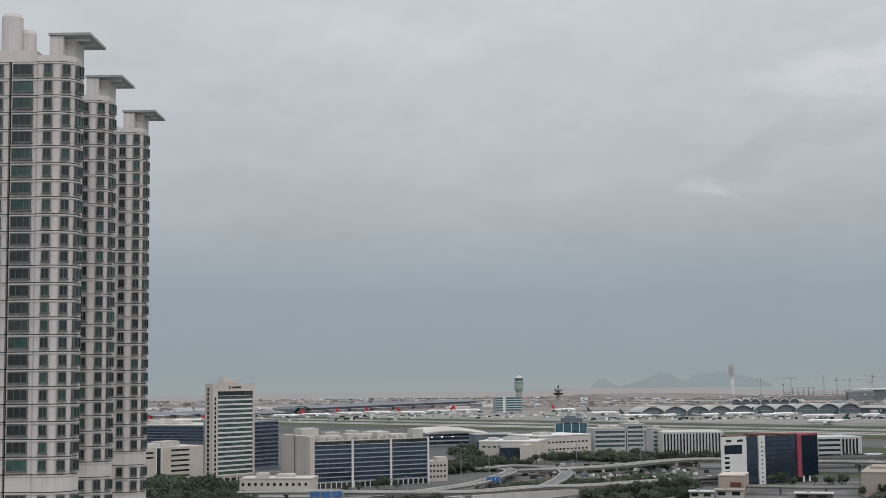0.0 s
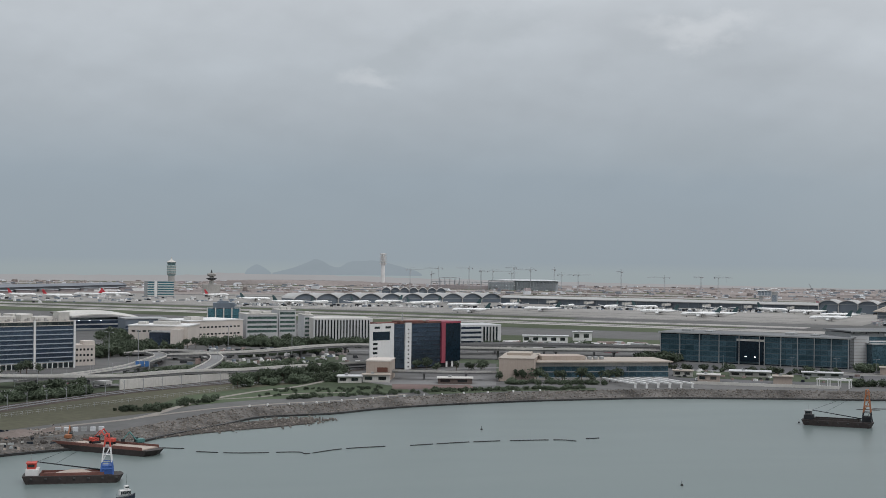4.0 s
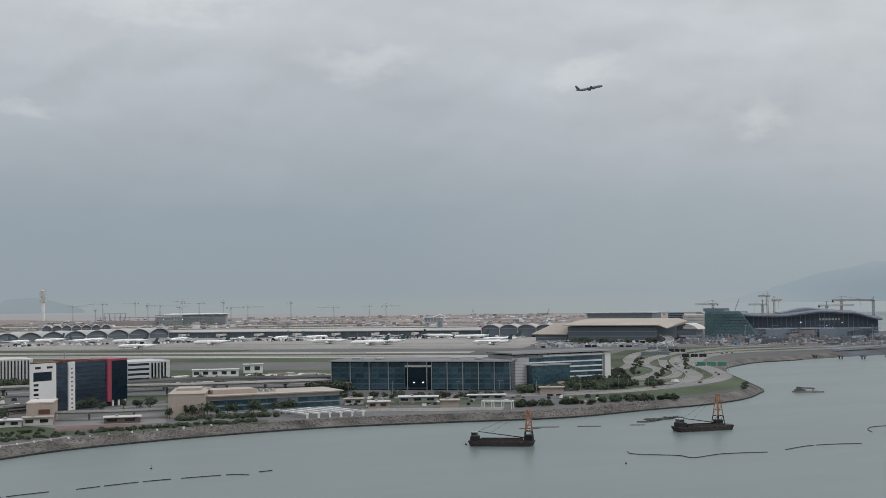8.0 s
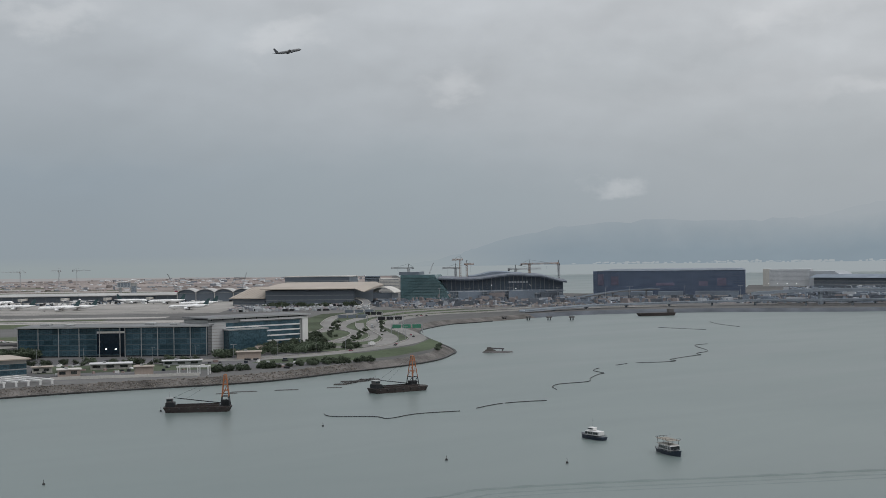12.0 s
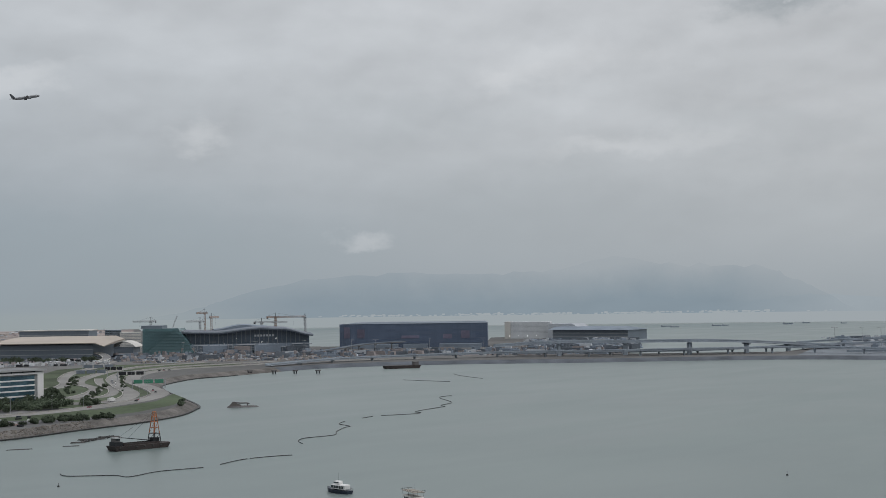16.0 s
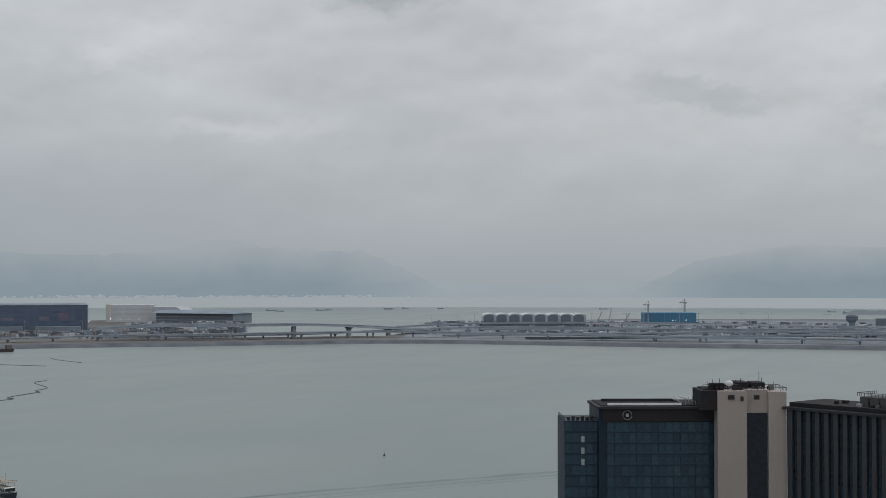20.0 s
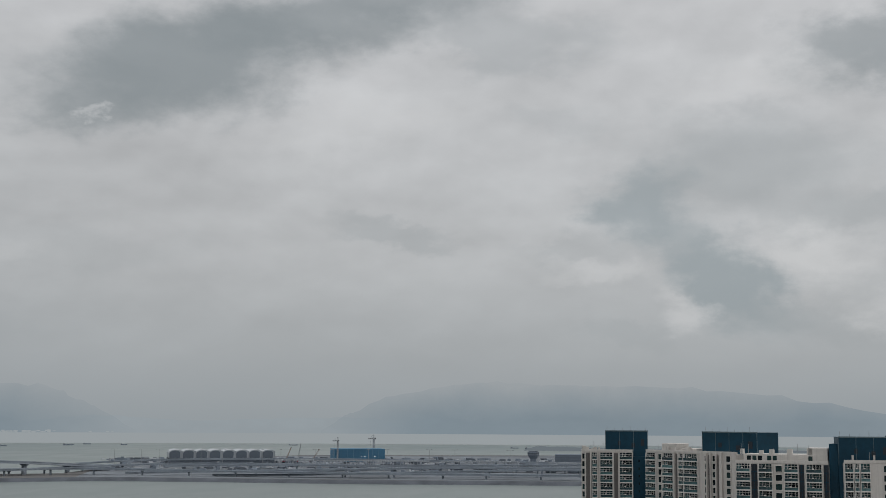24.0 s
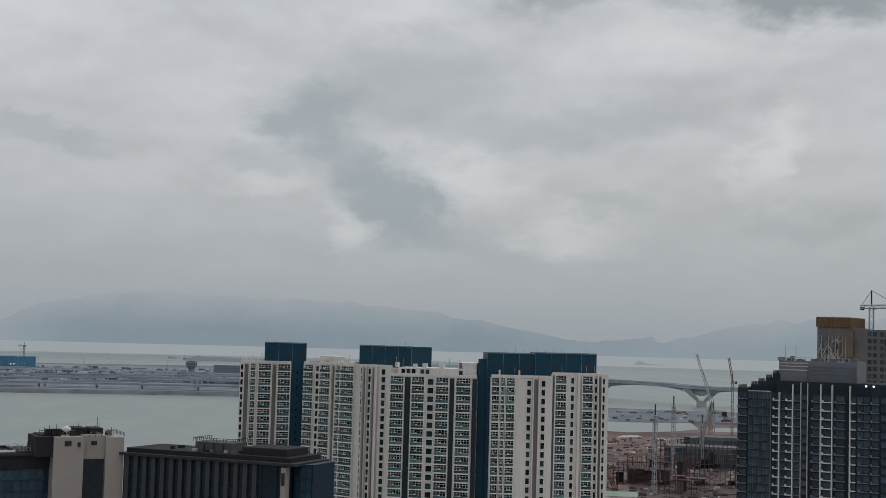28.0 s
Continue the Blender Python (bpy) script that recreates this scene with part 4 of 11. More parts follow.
one_box("body", (0, w, 0.5, 50, 0, 24.5), PALE_CONCRETE, t)
bm = bmesh.new()
box(bm, 0, 1.6, -0.3, 0.5, 0, 23)
grid_of(part("upright_fin", bm, ROW_GREY, t), [i * 3.1 for i in range(int(w / 3.1))], [0.5], 0, t)
bm = bmesh.new()
box(bm, 0, 1.2, -0.1, 0.5, 0, 22)
grid_of(part("window_pane", bm, GLASS_DARK, t), [1.75 + i * 3.1 for i in range(int(w / 3.1) - 1)], [1], 0, t)
m, w = face_to((15.3, 1290), (17.0, 1310))
t = thing("warehouse", "white round-ended block with dark upright window strips", "warehouse", m)
one_box("body", (0, w, 0.5, 40, 0, 22), ROW_GREY, t, bevel=0.4)
bands(t, 0, w * 0.5, 0.4, 2, 20, 4, GLASS_BLUE, ROW_GREY, 3, 2.4)
bm = bmesh.new()
box(bm, 0, 1.5, -0.1, 0.5, 0, 18)
grid_of(part("window_pane", bm, GLASS_DARK, t), [w * 0.55 + i * 3.4 for i in range(5)], [2], 0, t)

# the dark glass hotel with a red stripe
m, w = face_to((11.42, 1006), (15.23, 1067))
t = thing("hotel", "ten-storey hotel of dark glass, white wall and red stripe", "hotel", m)
H = 39.4 - LAND
u = w / 100.0
bm = bmesh.new()
prism(bm, [(0, 0.4), (w, 0.4), (w, 24), (22, 24)], 0, H)
part("body", bm, HOTEL_BROWN, t)
one_box("white_wall", (0, 25.5 * u, -0.4, 0.4, 0, H + 1.0), WHITE, t, "white end wall")
small_windows(t, [5.6 * u], [9.2 + i * 3.4 for i in range(4)], -0.4, 4.4, 1.7)
small_windows(t, [7.5 * u, 19 * u], [H - 2.8], -0.4, 5.2, 1.6)
small_windows(t, [12 * u], [H - 11.5], -0.42, 16.5, 6.4, GLASS_NAVY)
bands(t, 25.8 * u, 37.5 * u, 0.35, 1, H, 10, GLASS_BLUE, DARK_TRIM, 5, 0.25, 0.1)
one_box("white_pier", (37.6 * u, 44.3 * u, -0.7, 0.5, 0, H + 1.0), WHITE, t)
small_windows(t, [41 * u], [1.5 + i * 3.15 for i in range(10)], -0.7, 1.3, 1.1)
bands(t, 44.6 * u, 78 * u, 0.35, 1, H, 10, GLASS_BLUE, DARK_TRIM, 10, 0.35, 0.12)
one_box("red_stripe", (78.2 * u, 82.6 * u, -1.0, 0.5, 3.5, H + 1.2), RED, t, "dark red vertical stripe")
one_box("red_stripe", (82.6 * u, 100 * u, -1.0, 22, H - 0.2, H + 1.2), RED, t, "dark red roof edge")
one_box("dark_end", (82.8 * u, 100.3 * u, -0.6, 24, 4.5, H - 0.3), GLASS_NAVY, t)
for i in range(3):
    one_box("column", ((84 + i * 6.5) * u, (86 + i * 6.5) * u, 0, 2, 0, 4.5), WHITE, t)
roof_plant(t, [(10, 30, 4, 12, 1.6), (34, 58, 5, 15, 2.2), (62, 76, 4, 12, 1.4)], H, RUST)
bm = bmesh.new()
strut(bm, (44 * u, 10, H), (44 * u, 10, H + 8), 0.45, 6)
part("mast", bm, GREY_TRIM, t)
m, w = face_to((11.28, 934), (12.3, 932))
t = thing("gatehouse", "pinkish stone podium block with a dark gate opening", "low building", m)
one_box("body", (0, w, 0, 30, 0, 13), SAND_WALL, t)
one_box("roof_edge", (-0.3, w + 0.3, -0.3, 30, 13, 13.8), BEIGE, t)
for x in (0.45, 0.72):
    one_box("gate_opening", (w * x, w * (x + 0.2), -0.12, 0.2, 0.4, 4), GLASS_DARK, t)
one_box("window_strip", (w * 0.46, w * 0.9, -0.12, 0.2, 5.8, 9.0), mat("brown_tinted_panel", (0.12, 0.05, 0.035), 0.5), t)

# the low sandstone sheds in front of the hotel
m, w = face_to((16.9, 940), (18.4, 938))
t = thing("ferry_hall", "blank sandstone-clad hall at the waterfront", "low building", m)
one_box("body", (0, w, 0, 60, 0, 15.5), SAND_WALL, t)
one_box("roof_edge", (-0.3, w + 0.3, -0.3, 60, 15.5, 16.0), ROOF_TAN, t)
roof_plant(t, [(3, 20, 30, 50, 2.2)], 15.5, ROOF_TAN)
m, w = face_to((18.42, 955), (24.0, 985))
t = thing("ferry_hall", "long low hall with a grey glass strip and pale roof", "low building", m)
one_box("body", (0, w, 0.4, 40, 0, 12.2), PALE_CONCRETE, t)
bands(t, 3, w, 0.3, 1.0, 9.2, 2, GLASS_TEAL, GREY_TRIM, 16, 0.7, 0.2)
one_box("roof_slab", (0, w + 2, -4, 40, 12.2, 13.0), ROOF_TAN, t)
one_box("blue_panel", (w * 0.52, w * 0.68, -0.5, -0.2, 5.4, 9), ROOF_BLUE, t)
for i in range(6):
    one_box("roof_vent", (30 + i * 4.5, 32.6 + i * 4.5, 14, 18, 13.4, 15.2), GREY_TRIM, t)
one_box("upper_hall", (8, 40, 10, 30, 13.0, 16.0), SAND_WALL, t)
# slanted white walkway frames on the waterfront
m, w = face_to((22.6, 905), (24.95, 918))
t = thing("covered_walkway", "row of white slanted walkway frames at the waterfront", "walkway", m)
bm = bmesh.new()
prism(bm, [(0, 0), (1.9, 0), (-7.6, 46), (-9.5, 46)], 2.6, 3.5)
box(bm, 0.2, 1.5, 0.2, 1.2, 0, 2.6)
box(bm, -9.0, -7.8, 44.4, 45.4, 0, 2.6)
grid_of(part("walkway_frame", bm, WHITE, t), [i * w / 5 for i in range(6)], [0], 0, t)
one_box("walkway_beam", (-4, w - 2, 12, 13, 3.504, 3.9), FAR_PALE_TRIM, t)


def low_hut(a0, a1, d, deep, h, wall, roof, label, win=True, lift=0.5):
    """A low flat-roofed waterfront building with a projecting roof and a strip of windows."""
    m, w = face_to((a0, d), (a1, d))
    t = thing("low_building", label, "low building", m, "waterfront huts")
    one_box("body", (0, w, 0, deep, 0, h), wall, t)
    one_box("roof_slab", (-0.8, w + 0.8, -1.2, deep + 0.8, h, h + lift), roof, t)
    one_box("roof_unit", (w * 0.3, w * 0.3 + 2.2, deep * 0.4, deep * 0.4 + 2, h + lift, h + lift + 1.2), GREY_TRIM, t)
    if win:
        n = max(2, int(w / 8))
        for i in range(n):
            one_box("window", (w * (i + 0.15) / n, w * (i + 0.7) / n, -0.12, 0.05, h * 0.35, h * 0.8), GLASS_DARK, t)
    return t


low_hut(28.26, 29.02, 966, 12, 5.4, SAND_WALL, ROOF_TAN, "small blank sandstone hut on the waterfront", False)
low_hut(26.5, 28.15, 1022, 14, 3.8, CONCRETE, FAR_PALE_TRIM, "low pavilion with a thin pale roof")
low_hut(25.2, 26.1, 972, 12, 4.6, SAND_WALL, PALE_CONCRETE, "low sandstone hut with a pale roof")
low_hut(24.2, 25.0, 1010, 10, 4.0, PALE_CONCRETE, ROOF_TAN, "low pale hut with a tan roof")
low_hut(29.4, 31.0, 1040, 9, 3.2, GREY_TRIM, FAR_PALE_TRIM, "low grey shelter with a pale roof")
low_hut(32.44, 33.45, 1080, 12, 5.6, SAND_WALL, ROOF_TAN, "blank pinkish hut before the offices", False)
low_hut(10.1, 11.1, 912, 12, 4.2, PALE_CONCRETE, FAR_PALE_TRIM, "low white hut beside the hotel lawn")
low_hut(11.15, 12.3, 917, 10, 5.0, PALE_CONCRETE, ROOF_TAN, "low pale annex beside the hotel")
low_hut(14.33, 15.78, 912, 12, 3.6, mat("brown_glazed_front", (0.12, 0.09, 0.08), 0.6, 0.15), PALE_CONCRETE, "low brown shelter with a pale flat roof")
low_hut(17.9, 19.8, 1390, 14, 7.0, WHITE, FAR_PALE_TRIM, "white depot at the runway fence")
low_hut(20.0, 20.8, 1440, 14, 9.0, WHITE, FAR_PALE_TRIM, "tall white depot at the runway fence")
low_hut(21.3, 21.9, 1255, 8, 5.0, RED, PALE_CONCRETE, "red-fronted hut beside the elevated road", False)
m, w = face_to((30.0, 955), (31.25, 951))
t = thing("portal_frame", "open white portal frame on the waterfront", "canopy", m)
for y in (0, 8):
    for x in (0, w / 3, 2 * w / 3, w):
        one_box("post", (x - 0.3, x + 0.3, y - 0.3, y + 0.3, 0, 5.2), WHITE, t)
    one_box("beam", (-0.6, w + 0.6, y - 0.35, y + 0.35, 5.2, 6.0), WHITE, t)
for x in (0, w / 3, 2 * w / 3, w):
    one_box("cross_beam", (x - 0.3, x + 0.3, 0.35, 7.65, 5.3, 5.9), WHITE, t)
m, w = face_to((24.9, 950), (30.9, 946))
tagged(one_box("waterfront_wall", (0, w, 0, 0.6, 0, 2.0), PALE_CONCRETE, None), "long low pale wall along the promenade", "wall", kind="structure").matrix_world = m

# the long teal glass office with two halves
ROOF_DARK = mat("dull_grey_roof", (0.15, 0.155, 0.16), 0.8, 0.12, 0.15)
m, w = face_to((23.67, 1172), (31.25, 1132))
t = thing("office_block", "long teal-glass office block under a thin flat roof", "office block", m)
H = 29.0 - LAND
one_box("body", (0, w, 0.4, 46, 0, H), GLASS_NAVY, t)
for a, b in ((0, w * 0.545), (w * 0.565, w)):
    bands(t, a + 0.5, b - 0.3, 0.3, 0.8, H - 1.0, 5, GLASS_TEAL, mat("grey_teal_spandrel", (0.075, 0.095, 0.105), 0.5), 12, 0.45, 0.15)
    one_box("roof_slab", (a - 1.5, b + 1.5, -3.2, 46, H, H + 0.9), ROOF_DARK, t)
    one_box("roof_edge", (a - 1.5, b + 1.5, -3.35, -3.2, H - 0.1, H + 1.0), GREY_TRIM, t)
    roof_plant(t, [(a + 12, a + 20, 20, 30, 1.6), (a + 34, a + 40, 16, 26, 1.2)], H + 0.9, GREY_TRIM)
    for i in range(6):
        x = a + 0.3 + i * (b - a - 1) / 5
        one_box("column", (x, x + 0.55, -2.4, -1.9, 0, H), GREY_TRIM, t)
one_box("link_bay", (w * 0.42, w * 0.565, -1.6, 0.6, 2.5, H - 4.6), GLASS_NAVY, t)
one_box("link_head", (w * 0.42, w * 0.565, -1.8, 0.8, H - 4.6, H - 3.0), PALE_CONCRETE, t)
arch_lamp_row(t, [w * 0.47, w * 0.52], -2.2, 6.5)
m, w = face_to((31.3, 1150), (35.4, 1206))
t = thing("office_block", "white-framed glass office block with a flat roof", "office block", m)
one_box("body", (0, w, 0.4, 40, 0, 28), GREY_TRIM, t)
bands(t, w * 0.17, w * 0.92, 0.2, 3, 25, 5, GLASS_TEAL, WHITE, 10, 1.2, 0.3)
one_box("louvred_wall", (0, w * 0.16, -0.6, 0.6, 0, 26), FAR_PALE_TRIM, t)
for i in range(9):
    one_box("louvre", (w * 0.02, w * 0.14, -0.8, -0.6, 2 + i * 2.6, 2.5 + i * 2.6), CONCRETE, t)
one_box("frame_pier", (w * 0.94, w, -1.2, 0.6, 0, 27), WHITE, t)
one_box("frame_beam", (w * 0.3, w, -1.4, 0.6, 26.0, 27.6), WHITE, t)
one_box("front_bay", (w * 0.14, w * 0.52, -9, 0.2, 0, 19), GLASS_TEAL, t)
one_box("front_bay_roof", (w * 0.13, w * 0.53, -9.6, 0.2, 19, 20), GREY_TRIM, t)
one_box("roof_slab", (-2, w + 2, -3, 40, 29, 30), ROOF_DARK, t)
one_box("roof_edge", (-2, w + 2, -3.15, -3.0, 28.9, 30.1), GREY_TRIM, t)
for i in range(9):
    one_box("roof_post", (2 + i * w / 9, 2.6 + i * w / 9, -1, -0.4, 27.6, 29), DARK_TRIM, t)
one_box("low_wall", (w * 0.3, w * 0.55, -24, -23, 0, 6), SAND_WALL, t)

# ---- the airfield ----
def field_sheet(name, s0, s1, n0, n1, z, material, label, category):
    sheet(name, [tuple(field(s, n)[:2]) for s, n in ((s0, n0), (s1, n0), (s1, n1), (s0, n1))], z, material, label, category)


field_sheet("ground", -2700, -330, 1570, 1668, LAND + 0.10, GRASS, "mown green grass verge beside the runway", "grass")
field_sheet("road", -3600, -250, 1670, 1732, LAND + 0.12, TAXIWAY, "pale concrete runway with dark tyre marks", "runway")
field_sheet("ground", -2900, -420, 1740, 1775, LAND + 0.10, GRASS, "thin strip of airfield grass", "grass")
field_sheet("road", -3600, -350, 1790, 1835, LAND + 0.12, TAXIWAY, "pale concrete taxiway", "taxiway")
field_sheet("ground", -2900, -700, 1850, 1905, LAND + 0.10, GRASS, "thin strip of airfield grass", "grass")
field_sheet("road", -3600, -300, 1930, 2460, LAND + 0.08, APRON, "wide grey concrete parking apron", "apron")
field_sheet("road", -3800, -1200, 2500, 3000, LAND + 0.08, APRON, "wide grey concrete cargo apron", "apron")
for n0, w0, s0, s1 in ((1700, 9, -3400, -400), (1812, 7, -3300, -500), (2010, 5, -2600, -400), (2110, 6, -2600, -420), (1946, 8, -2600, -350)):
    field_sheet("road", s0, s1, n0, n0 + w0, LAND + 0.17, ASPHALT, "dark worn strip of tyre marks", "tyre mark")


def lathe(bm, profile, n=12, mi=0, centre=(0, 0)):
    """A body turned about the x axis: (x, radius, lift)."""
    rings = []
    for x, r, lift in profile:
        rings.append([bm.verts.new((x, r * math.cos(a) + centre[0], r * math.sin(a) + lift + centre[1])) for a in (2 * math.pi * i / n for i in range(n))])
    for r0, r1 in zip(rings, rings[1:]):
        for i in range(n):
            bm.faces.new((r0[i], r0[(i + 1) % n], r1[(i + 1) % n], r1[i])).material_index = mi
    bm.faces.new(rings[0])
    bm.faces.new(rings[-1][::-1])


def slab(bm, quad, thick):
    """A thin wing-like plate over four corners."""
    up = Vector((0, 0, thick / 2))
    q = [Vector(c) for c in quad]
    nrm = (q[1] - q[0]).cross(q[3] - q[0]).normalized() * thick / 2
    a, b = [bm.verts.new(c + nrm) for c in q], [bm.verts.new(c - nrm) for c in q]
    bm.faces.new(a)
    bm.faces.new(b[::-1])
    for i in range(4):
        j = (i + 1) % 4
        bm.faces.new((a[j], a[i], b[i], b[j]))


def airliner(m, label, skin, tail_mat, belly=None, gear=True, length=62.0, group=""):
    """A twin-engined airliner: nose towards +x."""
    k = length / 62.0
    t = thing("airliner", label, "airliner", m, group)
    bm = bmesh.new()
    lathe(bm, [(31 * k, 0.2 * k, -0.7 * k), (30 * k, 1.2 * k, -0.5 * k), (27.5 * k, 2.3 * k, -0.1 * k), (24 * k, 2.9 * k, 0), (-12 * k, 2.9 * k, 0), (-22 * k, 2.1 * k, 0.7 * k), (-29 * k, 0.9 * k, 1.5 * k), (-31 * k, 0.25 * k, 1.8 * k)], 14)
    body = part("fuselage", bm, skin, t, smooth=True)
    bm = bmesh.new()
    for s in (-1, 1):
        box(bm, -10 * k, 22 * k, s * 2.9 * k - 0.04, s * 2.9 * k + 0.04, 0.35 * k, 0.75 * k)
    part("window_row", bm, GLASS_DARK, body)
    for s in (-1, 1):
        bm = bmesh.new()
        slab(bm, [(7 * k, s * 2.0 * k, -1.4 * k), (-3.5 * k, s * 2.0 * k, -1.4 * k), (-11 * k, s * 30 * k, 1.8 * k), (-8.0 * k, s * 30 * k, 1.8 * k)][::s], 0.7 * k)
        wing = part("wing", bm, belly or skin, t)
        bm = bmesh.new()
        lathe(bm, [(7.0 * k, 1.3 * k, 0), (6.4 * k, 1.6 * k, 0), (3 * k, 1.6 * k, 0), (0.5 * k, 0.9 * k, 0)], 10, 0, (s * 9.5 * k, -2.6 * k))
        part("engine", bm, belly or skin, wing, smooth=True)
        bm = bmesh.new()
        slab(bm, [(-23 * k, s * 1.0 * k, 1.4 * k), (-28 * k, s * 1.0 * k, 1.4 * k), (-30.5 * k, s * 10 * k, 2.1 * k), (-28.5 * k, s * 10 * k, 2.1 * k)][::s], 0.4 * k)
        part("tailplane", bm, belly or skin, t)
    bm = bmesh.new()
    slab(bm, [(-20.5 * k, 0, 2.2 * k), (-29 * k, 0, 2.2 * k), (-32 * k, 0, 11.5 * k), (-28.5 * k, 0, 11.5 * k)], 0.5 * k)
    part("tail_fin", bm, tail_mat, t, "coloured tail fin")
    if gear:
        for x, y in ((22 * k, 0), (-1 * k, 4.5 * k), (-1 * k, -4.5 * k)):
            bm = bmesh.new()
            strut(bm, (x, y, -4.9 * k), (x, y, -1.5 * k), 0.35 * k, 5)
            strut(bm, (x, y - 0.5, -4.3 * k), (x, y + 0.5, -4.3 * k), 0.65 * k, 8)
            part("landing_gear", bm, DARK_TRIM, t)
    return t


AIR_WHITE = mat("aircraft_white_paint", (0.78, 0.78, 0.77), 0.35, 0.03, 0.3)
TAIL_GREEN = mat("dark_green_tail", (0.035, 0.07, 0.075), 0.4, 0.1)
TAIL_RED = mat("red_tail", (0.40, 0.04, 0.05), 0.4, 0.1)
AIR_DARK = mat("dark_aircraft_belly", (0.06, 0.065, 0.075), 0.45, 0.1, 0.2)
AIR_GREY = mat("grey_aircraft_skin", (0.15, 0.155, 0.165), 0.4, 0.06, 0.2)


def park(turn, far, heading, src):
    p = at(turn, far)
    return copy_thing(src, pose(p.x, p.y, LAND + 5.0, 0, 0, heading))


p = at(15.7, 2168)
green_jet = airliner(pose(p.x, p.y, LAND + 5.0, 0, 0, 164), "white parked airliner with a dark green tail fin", AIR_WHITE, TAIL_GREEN, group="parked airliners")
for a, d, h in ((18.7, 2276, 161), (25.3, 2145, 155), (23.6, 2235, 158), (30.5, 2095, 150), (30.9, 2222, 149), (26.0, 2170, 156), (28.2, 2425, -62), (26.1, 2460, 62), (23.0, 2440, 20), (13.4, 2480, 40), (11.0, 2500, 45),
                (9.3, 2480, 50), (14.0, 2530, 220), (15.4, 2415, 165), (19.9, 2440, 60), (21.6, 2440, 225), (17.4, 2470, 225), (29.6, 2360, 150), (8.0, 2480, 10), (6.6, 2650, 12), (12.2, 2560, 200)):
    park(a, d, h, green_jet)
p = at(-4.0, 2820)
red_jet = airliner(pose(p.x, p.y, LAND + 5.0, 0, 0, -20), "white parked airliner with a red tail fin", AIR_WHITE, TAIL_RED, group="parked airliners")
for a, d, h in ((-5.4, 2760, -10), (-2.8, 2860, -25), (-1.4, 2800, -15), (-0.2, 2900, 160), (0.9, 2950, -10), (-11.6, 2480, 10), (-10.6, 2520, 170), (-6.6, 2700, 170), (5.0, 2900, 30)):
    park(a, d, h, red_jet)


def barrel(bm, x0, x1, y0, y1, z, rise, thick=0.9, n=12, mi=0):
    """A barrel vault along y, springing at z."""
    prof = [(x0 + (x1 - x0) * i / n, z + rise * math.sin(math.pi * i / n) ** 0.8) for i in range(n + 1)]
    rows = [[bm.verts.new((x, y0, h)), bm.verts.new((x, y1, h)), bm.verts.new((x, y1, h + thick)), bm.verts.new((x, y0, h + thick))] for x, h in prof]
    for r, q in zip(rows, rows[1:]):
        for i in range(4):
            bm.faces.new((r[i], r[(i + 1) % 4], q[(i + 1) % 4], q[i])).material_index = mi
    bm.faces.new(rows[0][::-1])
    bm.faces.new(rows[-1])
    bmesh.ops.recalc_face_normals(bm, faces=bm.faces[:])


def gable(bm, x0, x1, y, z, rise, n=12):
    pts = [(x0 + (x1 - x0) * i / n, z + rise * math.sin(math.pi * i / n) ** 0.8) for i in range(n + 1)]
    a = [bm.verts.new((px, y, pz)) for px, pz in pts]
    b = [bm.verts.new((px, y + 0.6, pz)) for px, pz in pts]
    bm.faces.new(a)
    bm.faces.new(b[::-1])
    for i in range(n + 1):
        j = (i + 1) % (n + 1)
        bm.faces.new((a[j], a[i], b[i], b[j]))
    bmesh.ops.recalc_face_normals(bm, faces=bm.faces[:])


# Distance haze is mixed into the glass colour.
HAZE_GLASS = mat("hazed_slate_glass", (0.13, 0.155, 0.185), 0.45, 0.07, 0.05, bump=0.02)


# White roofs greyed in the base colour for haze.
VAULT_ROOF = mat("hazed_roof_sheet", (0.37, 0.368, 0.36), 0.75, 0.08, 0.15)


def vault_hall(name, label, m, spans, span, depth, spring, rise, front=True):
    t = thing(name, label, "terminal", m)
    one_box("glass_front", (0.5, spans * span - 0.5, 0.6, depth - 2, 0, spring), HAZE_GLASS, t)
    one_box("eaves_beam", (0, spans * span, 0.1, 0.6, spring - 0.8, spring), GREY_TRIM, t)
    bm = bmesh.new()
    barrel(bm, 0, span, -3, depth, spring, rise)
    vault = part("roof_vault", bm, VAULT_ROOF, t)
    bm = bmesh.new()
    gable(bm, 0.5, span - 0.5, 0.3, spring, rise - 0.3)
    g = part("gable_glass", bm, HAZE_GLASS, t)
    for i in range(spans):
        if i:
            again(vault, i * span, 0, 0, 0, t)
            again(g, i * span, 0, 0, 0, t)
        one_box("front_column", (i * span - 0.6, i * span + 0.6, -1.5, -0.3, 0, spring), PALE_CONCRETE, t)
    return t


FIELD_TURN = math.degrees(math.atan2(AIR_U.y, AIR_U.x))
m, w = face_to((8.2, 2545), (16.95, 2760))
vault_hall("terminal", "long terminal pier under a row of shallow barrel vaults", m, 10, w / 10, 60, 8.0, 9.5)
p = at(11.9, 2950)
vault_hall("terminal", "terminal wing under small grey barrel vaults", pose(p.x, p.y, LAND, 0, 0, -13.3), 7, 20, 40, 16.5, 6.5)
p = field(-1075, 2462)
t = thing("terminal", "long straight terminal pier with a white roof and dark glass", "terminal", pose(p.x, p.y, LAND, 0, 0, FIELD_TURN))
one_box("glass_front", (0, 760, 0.5, 50, 0, 11.5), HAZE_GLASS, t)
bm = bmesh.new()
prism(bm, [(0, 0), (760, 0), (760, 54), (0, 54)], 11.5, 15.0, 0, [(0, 14), (760, 14), (760, 44), (0, 44)])
